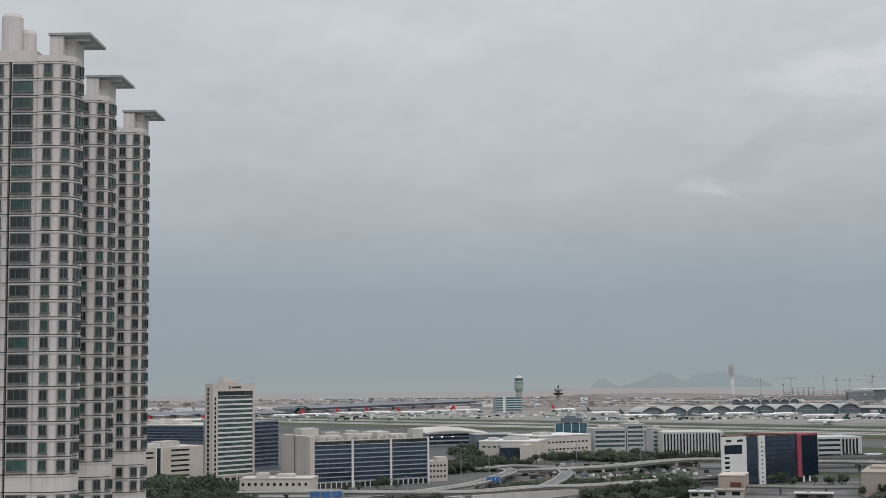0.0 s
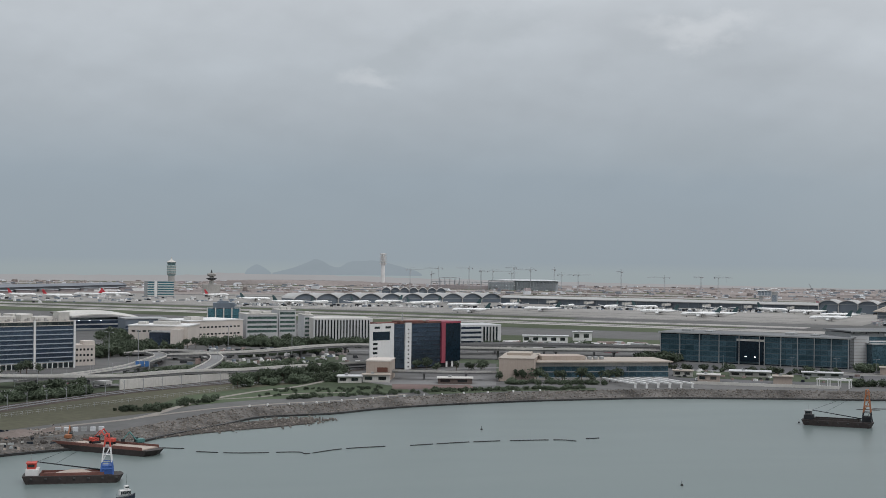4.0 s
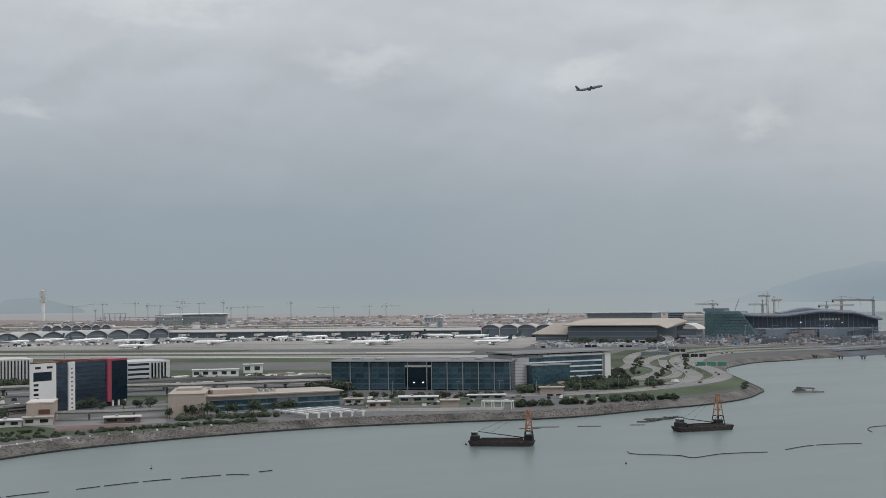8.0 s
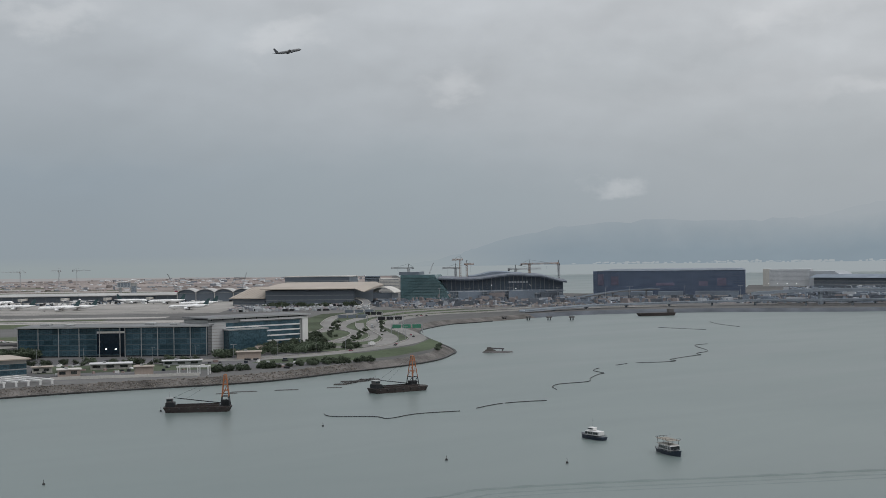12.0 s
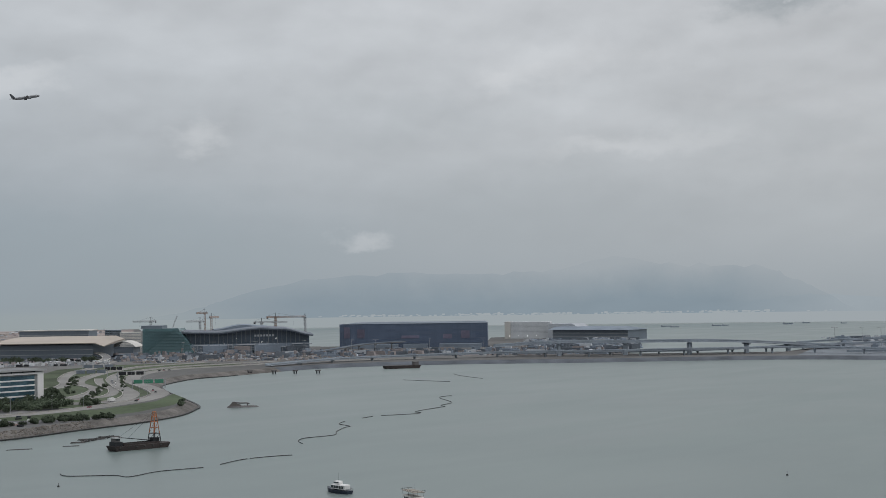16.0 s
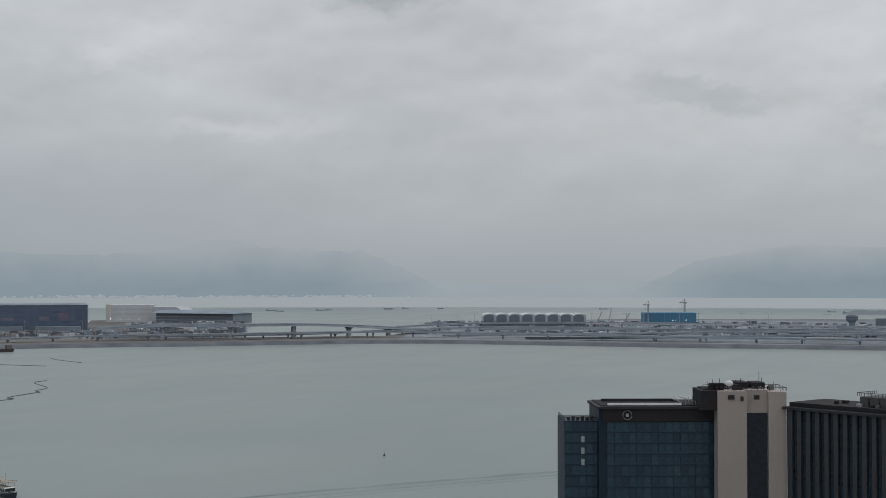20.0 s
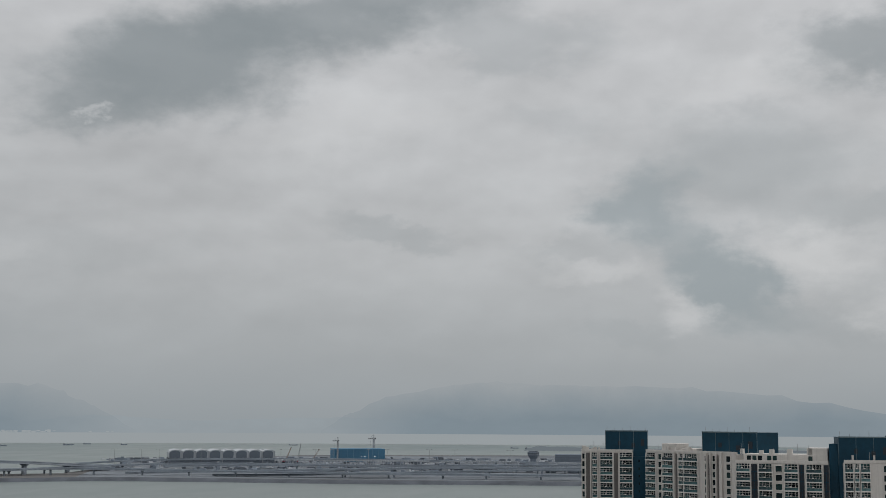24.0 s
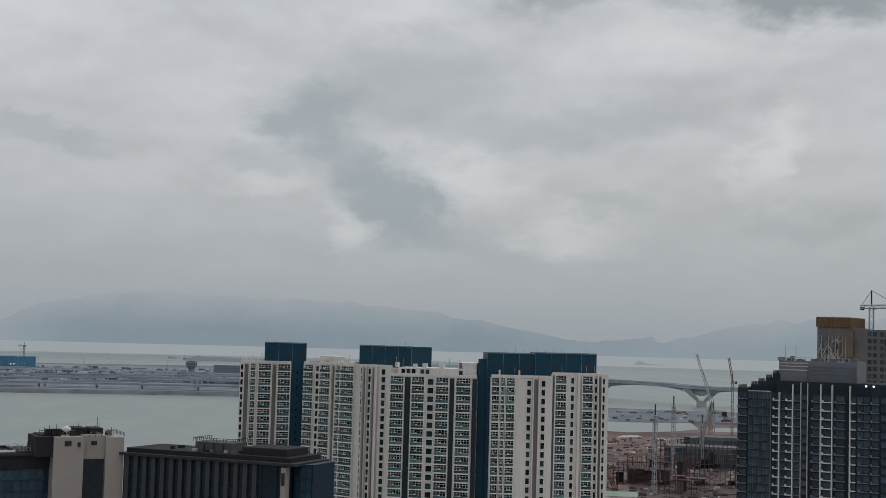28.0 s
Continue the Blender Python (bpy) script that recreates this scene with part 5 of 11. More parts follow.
part("roof", bm, VAULT_ROOF, t)
one_box("roof_edge", (0, 760, -5, 2, 10.6, 11.9), VAULT_ROOF, t)
bm = bmesh.new()
box(bm, 0, 0.5, 0.1, 0.5, 0, 10.6)
grid_of(part("mullion", bm, GREY_TRIM, t), [i * 20.0 for i in range(39)], [0], 0, t)
bm = bmesh.new()
box(bm, 0, 4, -38, 0, 4.5, 8.2)
box(bm, -1, 5, -45, -38, 4.0, 8.8)
box(bm, 1.2, 2.6, -36, -34.8, 0, 4.5)
grid_of(part("boarding_bridge", bm, PALE_CONCRETE, t), [40 + i * 76.0 for i in range(8)], [0], 0, t)
p = at(27.6, 2560)
t = thing("apron_tower", "angular white apron control tower over the terminal", "control tower", pose(p.x, p.y, LAND, 0, 0, -28))
one_box("shaft", (3, 9, 0, 20, 0, 27), VAULT_ROOF, t)
one_box("shaft", (24, 36, 0, 20, 0, 33), VAULT_ROOF, t)
one_box("leg_glass", (26, 34, -0.4, 0.2, 2, 27), GLASS_COATED, t)
cab = one_box("glass_cab", (0, 25, -3, 22, 26, 34), GLASS_COATED, t)
for x in (0.2, 6, 12, 18, 24):
    one_box("cab_mullion", (x, x + 0.7, -3.3, -2.9, 26, 34), FAR_PALE_TRIM, cab)
one_box("cab_sill", (-1, 25.6, -3.8, 22.4, 25, 26), FAR_PALE_TRIM, t)
bm = bmesh.new()
last = None
for i in range(11):
    f = i / 10
    z = 35.0 + 3.6 * max(0.0, math.sin(math.pi * (f - 0.45) / 0.55)) + 1.2 * f
    q = [bm.verts.new((-2 + 44 * f, y, z + dz)) for y, dz in ((-5, -0.8), (-5, 0.3), (24, 0.3), (24, -0.8))]
    if last:
        for k in range(4):
            bm.faces.new((last[k], last[(k + 1) % 4], q[(k + 1) % 4], q[k]))
    else:
        bm.faces.new(q)
    last = q
bm.faces.new(last[::-1])
bmesh.ops.recalc_face_normals(bm, faces=bm.faces[:])
part("roof", bm, WHITE, t, "thin wavy white roof")
p = field(-445, 2400)
vault_hall("terminal", "short terminal pier with three low vaults", pose(p.x, p.y, LAND, 0, 0, FIELD_TURN), 4, 33, 60, 16, 6.0, False)

# the main terminal: one broad tan roof over a dark glass front
m, w = face_to((33.62, 2190), (37.75, 2150))
t = thing("terminal_hall", "main terminal with a broad tan shell roof over dark glass", "terminal", m)
one_box("glass_front", (2, w - 14, 0, 150, 0, 24), HAZE_GLASS, t)
bands(t, 2, w - 14, -0.1, 1, 23, 3, HAZE_GLASS, GREY_TRIM, 14, 0.8)
bm = bmesh.new()
rows = []
for i in range(13):
    x = -4 + (w + 8) * i / 12
    f = i / 12
    front = 25.6 - (5 * max(0, f - 0.93) / 0.07)
    rows.append([bm.verts.new((x, y, front + dz)) for y, dz in ((-10, 0), (-10, 1.0), (60, 5.4), (150, 8.2), (150, 6))])
for r, q in zip(rows, rows[1:]):
    for i in range(5):
        bm.faces.new((r[i], r[(i + 1) % 5], q[(i + 1) % 5], q[i]))
bm.faces.new(rows[0])
bm.faces.new(rows[-1][::-1])
bmesh.ops.recalc_face_normals(bm, faces=bm.faces[:])
part("roof", bm, ROOF_TAN, t)
m2, w2 = face_to((32.3, 2225), (33.64, 2190))
t2 = thing("terminal_hall", "terminal wing with a sloping tan roof over dark glass", "terminal", m2)
one_box("glass_front", (1, w2, 0, 60, 0, 11), HAZE_GLASS, t2)
bands(t2, 1, w2, -0.1, 1, 10, 2, HAZE_GLASS, GREY_TRIM, 6, 0.8)
bm = bmesh.new()
prism(bm, [(-3, -6), (w2 + 1, -6), (w2 + 1, 70), (-3, 70)], 11, 12, 0)
prism(bm, [(-3, -6), (w2 + 1, -6), (w2 + 1, 70), (-3, 70)], 12.004, 28.5, 0, [(9, 44), (w2 + 1, 44), (w2 + 1, 70), (9, 70)])
part("roof", bm, ROOF_TAN, t2)
bm = bmesh.new()
for i in range(1, 9):
    strut(bm, (-3 + (w2 + 4) * i / 9, -6, 12.1), (9 + (w2 - 8) * i / 9, 44, 28.7), 0.25, 4)
part("roof_seams", bm, mat("brown_roof_seam", (0.22, 0.19, 0.165), 0.7), t2)
m, w = face_to((34.5, 2480), (37.2, 2440))
t = thing("hall", "long flat-roofed hall behind the main terminal", "hall", m)
one_box("body", (0, w, 0, 50, 0, 40), ROOF_BLUE, t)
one_box("roof_slab", (-1.5, w + 1.5, -1.5, 50, 40, 41.5), PALE_CONCRETE, t)
bands(t, 0, w, -0.1, 26, 39, 2, HAZE_GLASS, GREY_TRIM, 16, 1.0)

# Far airfield colours: distance haze is mixed into paler base tones.
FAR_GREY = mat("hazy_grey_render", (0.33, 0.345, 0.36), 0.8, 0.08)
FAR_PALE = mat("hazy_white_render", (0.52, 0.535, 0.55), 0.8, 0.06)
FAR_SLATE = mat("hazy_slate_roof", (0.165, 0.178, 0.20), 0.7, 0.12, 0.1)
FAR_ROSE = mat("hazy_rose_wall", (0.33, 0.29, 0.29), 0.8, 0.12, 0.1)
# control towers
m, w = face_to((2.17, 2890), (3.24, 2900))
t = thing("airport_offices", "pale green glass office block at the control tower", "office block", m)
one_box("body", (0, w, 0.4, 40, 0, 33), GREY_TRIM, t)
one_box("white_wall", (w * 0.26, w * 0.36, -0.5, 0.5, 0, 34), WHITE, t)
for a, b in ((0, w * 0.26), (w * 0.38, w)):
    bands(t, a, b, 0.2, 2, 32, 6, GLASS_AQUA, PALE_CONCRETE, 4, 2.0)
p = at(3.13, 2935)
t = thing("control_tower", "concrete control tower with a flared glass cab", "control tower", pose(p.x, p.y, LAND))


def round_part(name, profile, material, parent, n=16):
    bm = bmesh.new()
    rings = [[bm.verts.new((r * math.cos(a), r * math.sin(a), z)) for a in (2 * math.pi * i / n for i in range(n))] for z, r in profile]
    for r0, r1 in zip(rings, rings[1:]):
        for i in range(n):
            bm.faces.new((r0[i], r0[(i + 1) % n], r1[(i + 1) % n], r1[i]))
    bm.faces.new(rings[0][::-1])
    bm.faces.new(rings[-1])
    return part(name, bm, material, parent)


round_part("shaft", [(0, 7), (44, 7)], CONCRETE, t)
# Green glass, paled in its base colour for haze.
round_part("collar", [(44, 7), (48, 9.5), (66, 9.5), (67, 8)], mat("hazed_green_tower_glass", (0.22, 0.29, 0.29), 0.4, 0.08), t)
for z in (49, 54, 59, 64):
    round_part("ring_slab", [(z, 10.2), (z + 1.3, 10.2)], PALE_CONCRETE, t)
round_part("glass_cab", [(67, 8), (72.5, 9.5)], GLASS_COATED_TEAL, t)
round_part("cab_roof", [(72.5, 10.2), (74, 10), (76, 5), (79, 1.2), (84, 0.4)], PALE_CONCRETE, t)
p = at(4.78, 3200)
t = thing("radar_tower", "squat grey radar tower with stacked platforms", "radar tower", pose(p.x, p.y, LAND))
one_box("base", (-20, 20, -10, 10, 0, 21), CONCRETE, t)
round_part("shaft", [(21, 5), (46, 5)], CONCRETE, t)
round_part("platform", [(32, 8), (34, 12), (36, 12)], DARK_TRIM, t)
round_part("platform", [(40, 8), (42, 10), (46, 10), (48, 5)], CONCRETE, t)
round_part("antenna", [(48, 2), (56, 0.6)], DARK_TRIM, t)
p = at(11.95, 4700)
t = thing("control_tower", "distant pale control tower of stacked discs", "control tower", pose(p.x, p.y, LAND))
round_part("shaft", [(0, 7), (62, 6.5), (106, 7)], WHITE, t)
for z in (68, 76, 84, 92, 101):
    round_part("disc_floor", [(z, 11), (z + 4, 12.5)], WHITE, t)

# far hangars, sheds and reclaimed ground towards the third runway
sheet("ground", [tuple(at(a, 3150 if a < 30 else 3000)[:2]) for a in range(-30, 40, 3)] + [tuple(at(a, 4800)[:2]) for a in range(39, -31, -3)], LAND + 0.2, EARTH, "bare pinkish earth of the runway works", "ground")
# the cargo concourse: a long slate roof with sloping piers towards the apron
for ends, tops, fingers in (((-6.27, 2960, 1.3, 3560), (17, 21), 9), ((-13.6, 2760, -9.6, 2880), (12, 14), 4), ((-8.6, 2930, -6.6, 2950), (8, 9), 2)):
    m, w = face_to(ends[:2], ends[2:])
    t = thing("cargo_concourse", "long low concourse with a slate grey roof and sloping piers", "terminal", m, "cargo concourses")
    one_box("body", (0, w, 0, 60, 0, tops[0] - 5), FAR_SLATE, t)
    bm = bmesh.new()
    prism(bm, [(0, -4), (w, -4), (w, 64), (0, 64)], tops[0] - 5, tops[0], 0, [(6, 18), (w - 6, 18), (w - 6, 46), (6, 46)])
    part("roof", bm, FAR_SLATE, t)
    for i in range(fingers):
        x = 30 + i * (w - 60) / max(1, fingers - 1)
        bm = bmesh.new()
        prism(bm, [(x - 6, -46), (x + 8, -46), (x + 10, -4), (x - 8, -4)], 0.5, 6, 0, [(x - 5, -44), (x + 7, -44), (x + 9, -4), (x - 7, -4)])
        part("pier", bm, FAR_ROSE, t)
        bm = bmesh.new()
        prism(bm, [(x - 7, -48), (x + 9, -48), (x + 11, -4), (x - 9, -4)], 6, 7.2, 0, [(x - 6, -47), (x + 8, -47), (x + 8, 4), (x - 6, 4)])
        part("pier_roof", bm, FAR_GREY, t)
bm = bmesh.new()
barrel(bm, -1, 34, -10, 50, 8, 10)
gable(bm, 0, 33, -6, 0.2, 15)
m, w = face_to((-6.3, 2925), (-5.5, 2930))
tagged(part("hangar", bm, mat("deep_teal_shell", (0.045, 0.085, 0.105), 0.6, 0.1), None), "small rounded dark teal shell roof at the concourse end", "hangar").matrix_world = m


def scatter_boxes(name, label, category, count, place, size, materials, seed):
    """Many small far sheds and stacks, too many and too far to count."""
    rng = random.Random(seed)
    bm = bmesh.new()
    for _ in range(count):
        x, y, z = place(rng)
        sx, sy, sz = size(rng)
        a = rng.uniform(0, math.pi)
        c, s = math.cos(a), math.sin(a)
        k = rng.uniform(0.7, 1.0)
        foot = [(x + u * sx / 2 * c - v * sy / 2 * s, y + u * sx / 2 * s + v * sy / 2 * c) for u, v in ((-1, -1), (1, -1), (1, 1), (-1, 1))]
        head = [(x + (p - x) * k, y + (q - y) * k) for p, q in foot]
        prism(bm, foot, z, z + sz, rng.randrange(len(materials)), head)
    return tagged(part(name, bm, materials, None), label, category, kind="stuff")


def polar_place(a0, a1, d0, d1, z=LAND):
    def place(rng):
        p = at(rng.uniform(a0, a1), rng.uniform(d0, d1))
        return p.x, p.y, z
    return place


PINK = mat("pinkish_sheds", (0.34, 0.30, 0.285), 0.8, 0.15, 0.05)
BRICK = mat("reddish_site_sheds", (0.23, 0.175, 0.16), 0.8, 0.2, 0.05)
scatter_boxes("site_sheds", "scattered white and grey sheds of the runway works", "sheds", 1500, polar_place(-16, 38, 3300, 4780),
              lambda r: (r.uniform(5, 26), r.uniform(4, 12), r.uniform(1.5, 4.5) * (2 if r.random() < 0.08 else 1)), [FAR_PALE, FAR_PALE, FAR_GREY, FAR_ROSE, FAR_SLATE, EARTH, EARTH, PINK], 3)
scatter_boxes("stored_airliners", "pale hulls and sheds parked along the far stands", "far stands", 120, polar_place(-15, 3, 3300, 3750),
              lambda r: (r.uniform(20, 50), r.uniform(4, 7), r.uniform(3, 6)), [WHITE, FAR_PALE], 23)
# thin pale runways and dark grass strips beyond the stands
for k, (n0, n1, paint, label) in enumerate(((3050, 3090, GRASS, "distant strip of airfield grass"), (3130, 3180, TAXIWAY, "distant pale taxiway"), (3240, 3290, GRASS, "distant strip of airfield grass"), (3360, 3420, TAXIWAY, "distant pale runway"), (3520, 3600, GRASS, "distant strip of airfield grass"))):
    field_sheet("ground", -3300, -500 - 120 * k, n0, n1, LAND + 0.3 + 0.02 * k, paint, label, "airfield")
scatter_boxes("apron_vehicles", "white service vehicles and carts on the apron", "vehicles", 420, polar_place(5, 33, 2380, 2470),
              lambda r: (r.uniform(4, 9), r.uniform(2.5, 4), r.uniform(2, 4)), [WHITE, GREY_TRIM, ROOF_BLUE, DARK_TRIM], 4)
scatter_boxes("apron_vehicles", "white service vehicles on the cargo apron", "vehicles", 260, polar_place(-13, 6, 2500, 3000),
              lambda r: (r.uniform(4, 12), r.uniform(2.5, 4), r.uniform(2, 4)), [WHITE, GREY_TRIM, ROOF_BLUE, DARK_TRIM], 5)
scatter_boxes("terminal_clutter", "low kiosks, walls and vehicles before the main terminal", "clutter", 320, polar_place(32.2, 38.0, 1960, 2160),
              lambda r: (r.uniform(3, 11), r.uniform(2, 5), r.uniform(1.5, 4)), [FAR_PALE, FAR_GREY, GREY_TRIM, FAR_ROSE, DARK_TRIM, FAR_SLATE], 6)
bm = bmesh.new()
for i in range(60):
    a = 4.2 + 8.4 * i / 59
    hgt = 13 * math.sin(math.pi * i / 59) ** 0.5 * (0.8 + 0.3 * noise.noise(Vector((i * 0.35, 0, 0))))
    p, q = at(a, 4300, LAND), at(a, 4500, LAND + hgt)
    v = (bm.verts.new(p), bm.verts.new(q), bm.verts.new(at(a, 4760, LAND + hgt * 0.9)))
    if i:
        bm.faces.new((last[0], v[0], v[1], last[1]))
        bm.faces.new((last[1], v[1], v[2], last[2]))
    last = v
tagged(part("ground", bm, EARTH, None), "low mound of reddish spoil beyond the airfield", "spoil heap", kind="structure")


# ---- cranes ----
def lattice(bm, p, q, w, r, bays=None):
    """A square lattice mast or jib from p to q."""
    p, q = Vector(p), Vector(q)
    d = q - p
    u = d.orthogonal().normalized()
    if abs(d.normalized().z) < 0.7:
        u = d.cross(Vector((0, 0, 1))).normalized()
    v = d.normalized().cross(u)
    n = bays or max(3, int(d.length / (w * 1.6)))
    cs = [(u * a + v * b) * w / 2 for a, b in ((1, 1), (1, -1), (-1, -1), (-1, 1))]
    for c in cs:
        strut(bm, p + c, q + c, r, 4)
    for i in range(n):
        a, b = p + d * i / n, p + d * (i + 1) / n
        for k in range(4):
            c0, c1 = cs[k], cs[(k + 1) % 4]
            strut(bm, a + (c0 if i % 2 else c1), b + (c1 if i % 2 else c0), r * 0.6, 3)


def tower_crane(turn, far, z0, top, jib, heading, paint, label, w=2.4, r=0.25, luff=0.0):
    p = at(turn, far)
    t = thing("tower_crane", label, "tower crane", pose(p.x, p.y, z0, 0, 0, heading), "tower cranes")
    h = top - z0
    bm = bmesh.new()
    lattice(bm, (0, 0, 0), (0, 0, h), w, r)
    part("mast", bm, paint, t)
    bm = bmesh.new()
    e = radians(luff)
    lattice(bm, (0, 0, h), (jib * math.cos(e), 0, h + jib * math.sin(e)), w * 0.8, r)
    part("jib", bm, paint, t)
    bm = bmesh.new()
    lattice(bm, (0, 0, h), (-jib * 0.3, 0, h), w * 0.8, r)
    part("counter_jib", bm, paint, t)
    k = min(1.0, jib / 40)
    # Beyond 3 km the dark fittings take the haze-paled mast colour.
    dark = DARK_TRIM if far < 3000 else paint
    one_box("counterweight", (-jib * 0.3, -jib * 0.3 + 3 * k, -1.2 * k, 1.2 * k, h - 3.2 * k, h), dark, t)
    one_box("cab", (1.0, 1.0 + 2.4 * k, -1.2 * k, 1.2 * k, h - 2.8 * k, h - 0.4), CONCRETE, t)
    bm = bmesh.new()
    strut(bm, (0, 0, h), (0, 0, h + 7), 0.4, 4)
    if not luff:
        strut(bm, (0, 0, h + 7), (jib * 0.7, 0, h + 0.8), 0.12, 3)
        strut(bm, (0, 0, h + 7), (-jib * 0.28, 0, h + 0.8), 0.12, 3)
        strut(bm, (jib * 0.6, 0, h - 0.8), (jib * 0.6, 0, h - 14), 0.1, 3)
    else:
        strut(bm, (0, 0, h + 7), (jib * math.cos(e), 0, h + jib * math.sin(e)), 0.12, 3)
    part("stay_ropes", bm, dark, t)
    return t


CRANE_GREY = mat("grey_crane_paint", (0.30, 0.31, 0.32), 0.6, 0.1)
CRANE_BROWN = mat("faded_orange_crane_paint", (0.28, 0.19, 0.145), 0.6, 0.15)
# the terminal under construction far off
# The shell's pale blue-grey carries the distance haze.
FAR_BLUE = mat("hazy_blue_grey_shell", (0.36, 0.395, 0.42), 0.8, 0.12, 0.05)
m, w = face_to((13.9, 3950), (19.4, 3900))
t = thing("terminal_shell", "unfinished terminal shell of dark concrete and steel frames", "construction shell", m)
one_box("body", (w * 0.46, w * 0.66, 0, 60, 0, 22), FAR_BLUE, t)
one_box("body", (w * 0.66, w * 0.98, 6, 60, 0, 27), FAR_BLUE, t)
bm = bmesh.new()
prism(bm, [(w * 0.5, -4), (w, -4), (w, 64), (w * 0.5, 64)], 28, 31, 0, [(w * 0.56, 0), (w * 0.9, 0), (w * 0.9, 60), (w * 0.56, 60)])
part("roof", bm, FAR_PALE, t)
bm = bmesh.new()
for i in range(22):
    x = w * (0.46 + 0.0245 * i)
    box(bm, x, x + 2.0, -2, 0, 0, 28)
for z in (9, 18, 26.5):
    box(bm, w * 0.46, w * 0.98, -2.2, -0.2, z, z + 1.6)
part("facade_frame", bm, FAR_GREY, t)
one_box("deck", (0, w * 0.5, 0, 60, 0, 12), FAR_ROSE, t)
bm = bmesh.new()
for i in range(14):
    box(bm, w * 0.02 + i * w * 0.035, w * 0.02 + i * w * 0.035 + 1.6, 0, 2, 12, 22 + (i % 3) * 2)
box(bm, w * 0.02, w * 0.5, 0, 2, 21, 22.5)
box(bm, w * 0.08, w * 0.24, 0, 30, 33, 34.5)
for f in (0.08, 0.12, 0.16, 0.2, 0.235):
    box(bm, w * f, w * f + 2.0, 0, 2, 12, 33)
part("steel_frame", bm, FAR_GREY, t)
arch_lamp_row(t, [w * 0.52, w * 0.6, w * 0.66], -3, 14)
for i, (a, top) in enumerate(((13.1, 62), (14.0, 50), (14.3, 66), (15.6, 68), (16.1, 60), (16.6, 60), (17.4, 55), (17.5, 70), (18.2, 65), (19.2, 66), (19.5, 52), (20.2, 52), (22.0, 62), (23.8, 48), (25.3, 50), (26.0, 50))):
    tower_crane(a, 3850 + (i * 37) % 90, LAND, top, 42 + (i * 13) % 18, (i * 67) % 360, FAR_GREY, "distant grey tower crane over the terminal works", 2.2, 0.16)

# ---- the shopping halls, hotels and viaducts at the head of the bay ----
# Distance haze is mixed into these blue-grey base colours.
ISLE_SPAN = mat("hazed_deck_concrete", (0.31, 0.345, 0.385), 0.85, 0.12, 0.25, stain=0.3)
ISLE_DARK = mat("hazed_works_concrete", (0.115, 0.13, 0.15), 0.85, 0.2, 0.2)
ISLE_PALE = mat("hazed_pale_render", (0.37, 0.39, 0.415), 0.9, 0.1, 0.2)
ISLE_MID = mat("hazed_blue_grey_sheds", (0.19, 0.222, 0.262), 0.9, 0.12, 0.2)
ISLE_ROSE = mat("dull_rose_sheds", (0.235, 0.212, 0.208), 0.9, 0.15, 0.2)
m, w = face_to((39.35, 2300), (41.0, 2285))
t = thing("glass_block", "dark teal glass block stepping down at the mall's end", "mall", m)
bm = bmesh.new()
prism(bm, [(0, 0), (w * 1.3, 0), (w * 1.3, 60), (0, 60)], 0, 44, 0, [(0, 2), (w * 0.86, 6), (w * 0.86, 60), (0, 60)])
part("body", bm, GLASS_COATED_TEAL, t)
bm = bmesh.new()
for i in range(1, 9):
    z = i * 4.9
    box(bm, 0, w * (1.3 - 0.44 * z / 44) + 0.5, 2 * z / 44 - 0.5, 4, z - 0.25, z + 0.25)
part("slab_edges", bm, GLASS_COATED_TEAL, t)
one_box("roof_box", (-4, w * 0.45, 8, 50, 44, 49), ROOF_BLUE, t)
m, w = face_to((40.9, 2310), (46.3, 2330))
t = thing("shopping_mall", "unfinished mall under a long wavy dark metal roof", "mall", m)
def glide(f, marks):
    """Smooth height along the roof from a few (share, height) marks."""
    for (f0, z0), (f1, z1) in zip(marks, marks[1:]):
        if f <= f1:
            k = (f - f0) / (f1 - f0)
            return z0 + (z1 - z0) * k * k * (3 - 2 * k)
    return marks[-1][1]


def wave_roof(x0, x1, ys, marks, steps=30):
    """A long rippling roof slab: ys are its cross-section as (y, rise)."""
    bm = bmesh.new()
    rows = []
    for i in range(steps + 1):
        f = i / steps
        z = glide(f, marks)
        rows.append([bm.verts.new((x0 + (x1 - x0) * f, y, z + dz)) for y, dz in ys])
    n = len(ys)
    for r, q in zip(rows, rows[1:]):
        for i in range(n):
            bm.faces.new((r[i], r[(i + 1) % n], q[(i + 1) % n], q[i]))
    bm.faces.new(rows[0])
    bm.faces.new(rows[-1][::-1])
    bmesh.ops.recalc_face_normals(bm, faces=bm.faces[:])
    return bm


MALL_WAVE = ((0, 39.0), (0.3, 36.5), (0.62, 43.0), (0.78, 41.0), (1.0, 30.5))
part("roof", wave_roof(-16, w + 2, ((-14, -3.4), (-14, 0), (30, 2.5), (80, 1), (80, -2)), MALL_WAVE), mat("dark_slate_roof", (0.10, 0.115, 0.145), 0.55, 0.1, 0.15), t)
part("upper_roof", wave_roof(w * 0.26, w * 0.68, ((22, -4), (22, 0), (44, 1.5), (70, 0), (70, -4)), ((0, 39.5), (0.5, 47.0), (1.0, 44.0))), ISLE_MID, t, "paler upper roof hump")
part("eave_trim", wave_roof(-16, w + 2.4, ((-14.6, -1.5), (-14.6, -0.4), (-14.01, -0.4), (-14.01, -1.5)), MALL_WAVE), ISLE_SPAN, t)
MALL_DARK = glass_mat("dark_slate_front_glass", [(0.075, 0.097, 0.125), (0.09, 0.115, 0.145), (0.068, 0.088, 0.115)], 0.3, 0.5)
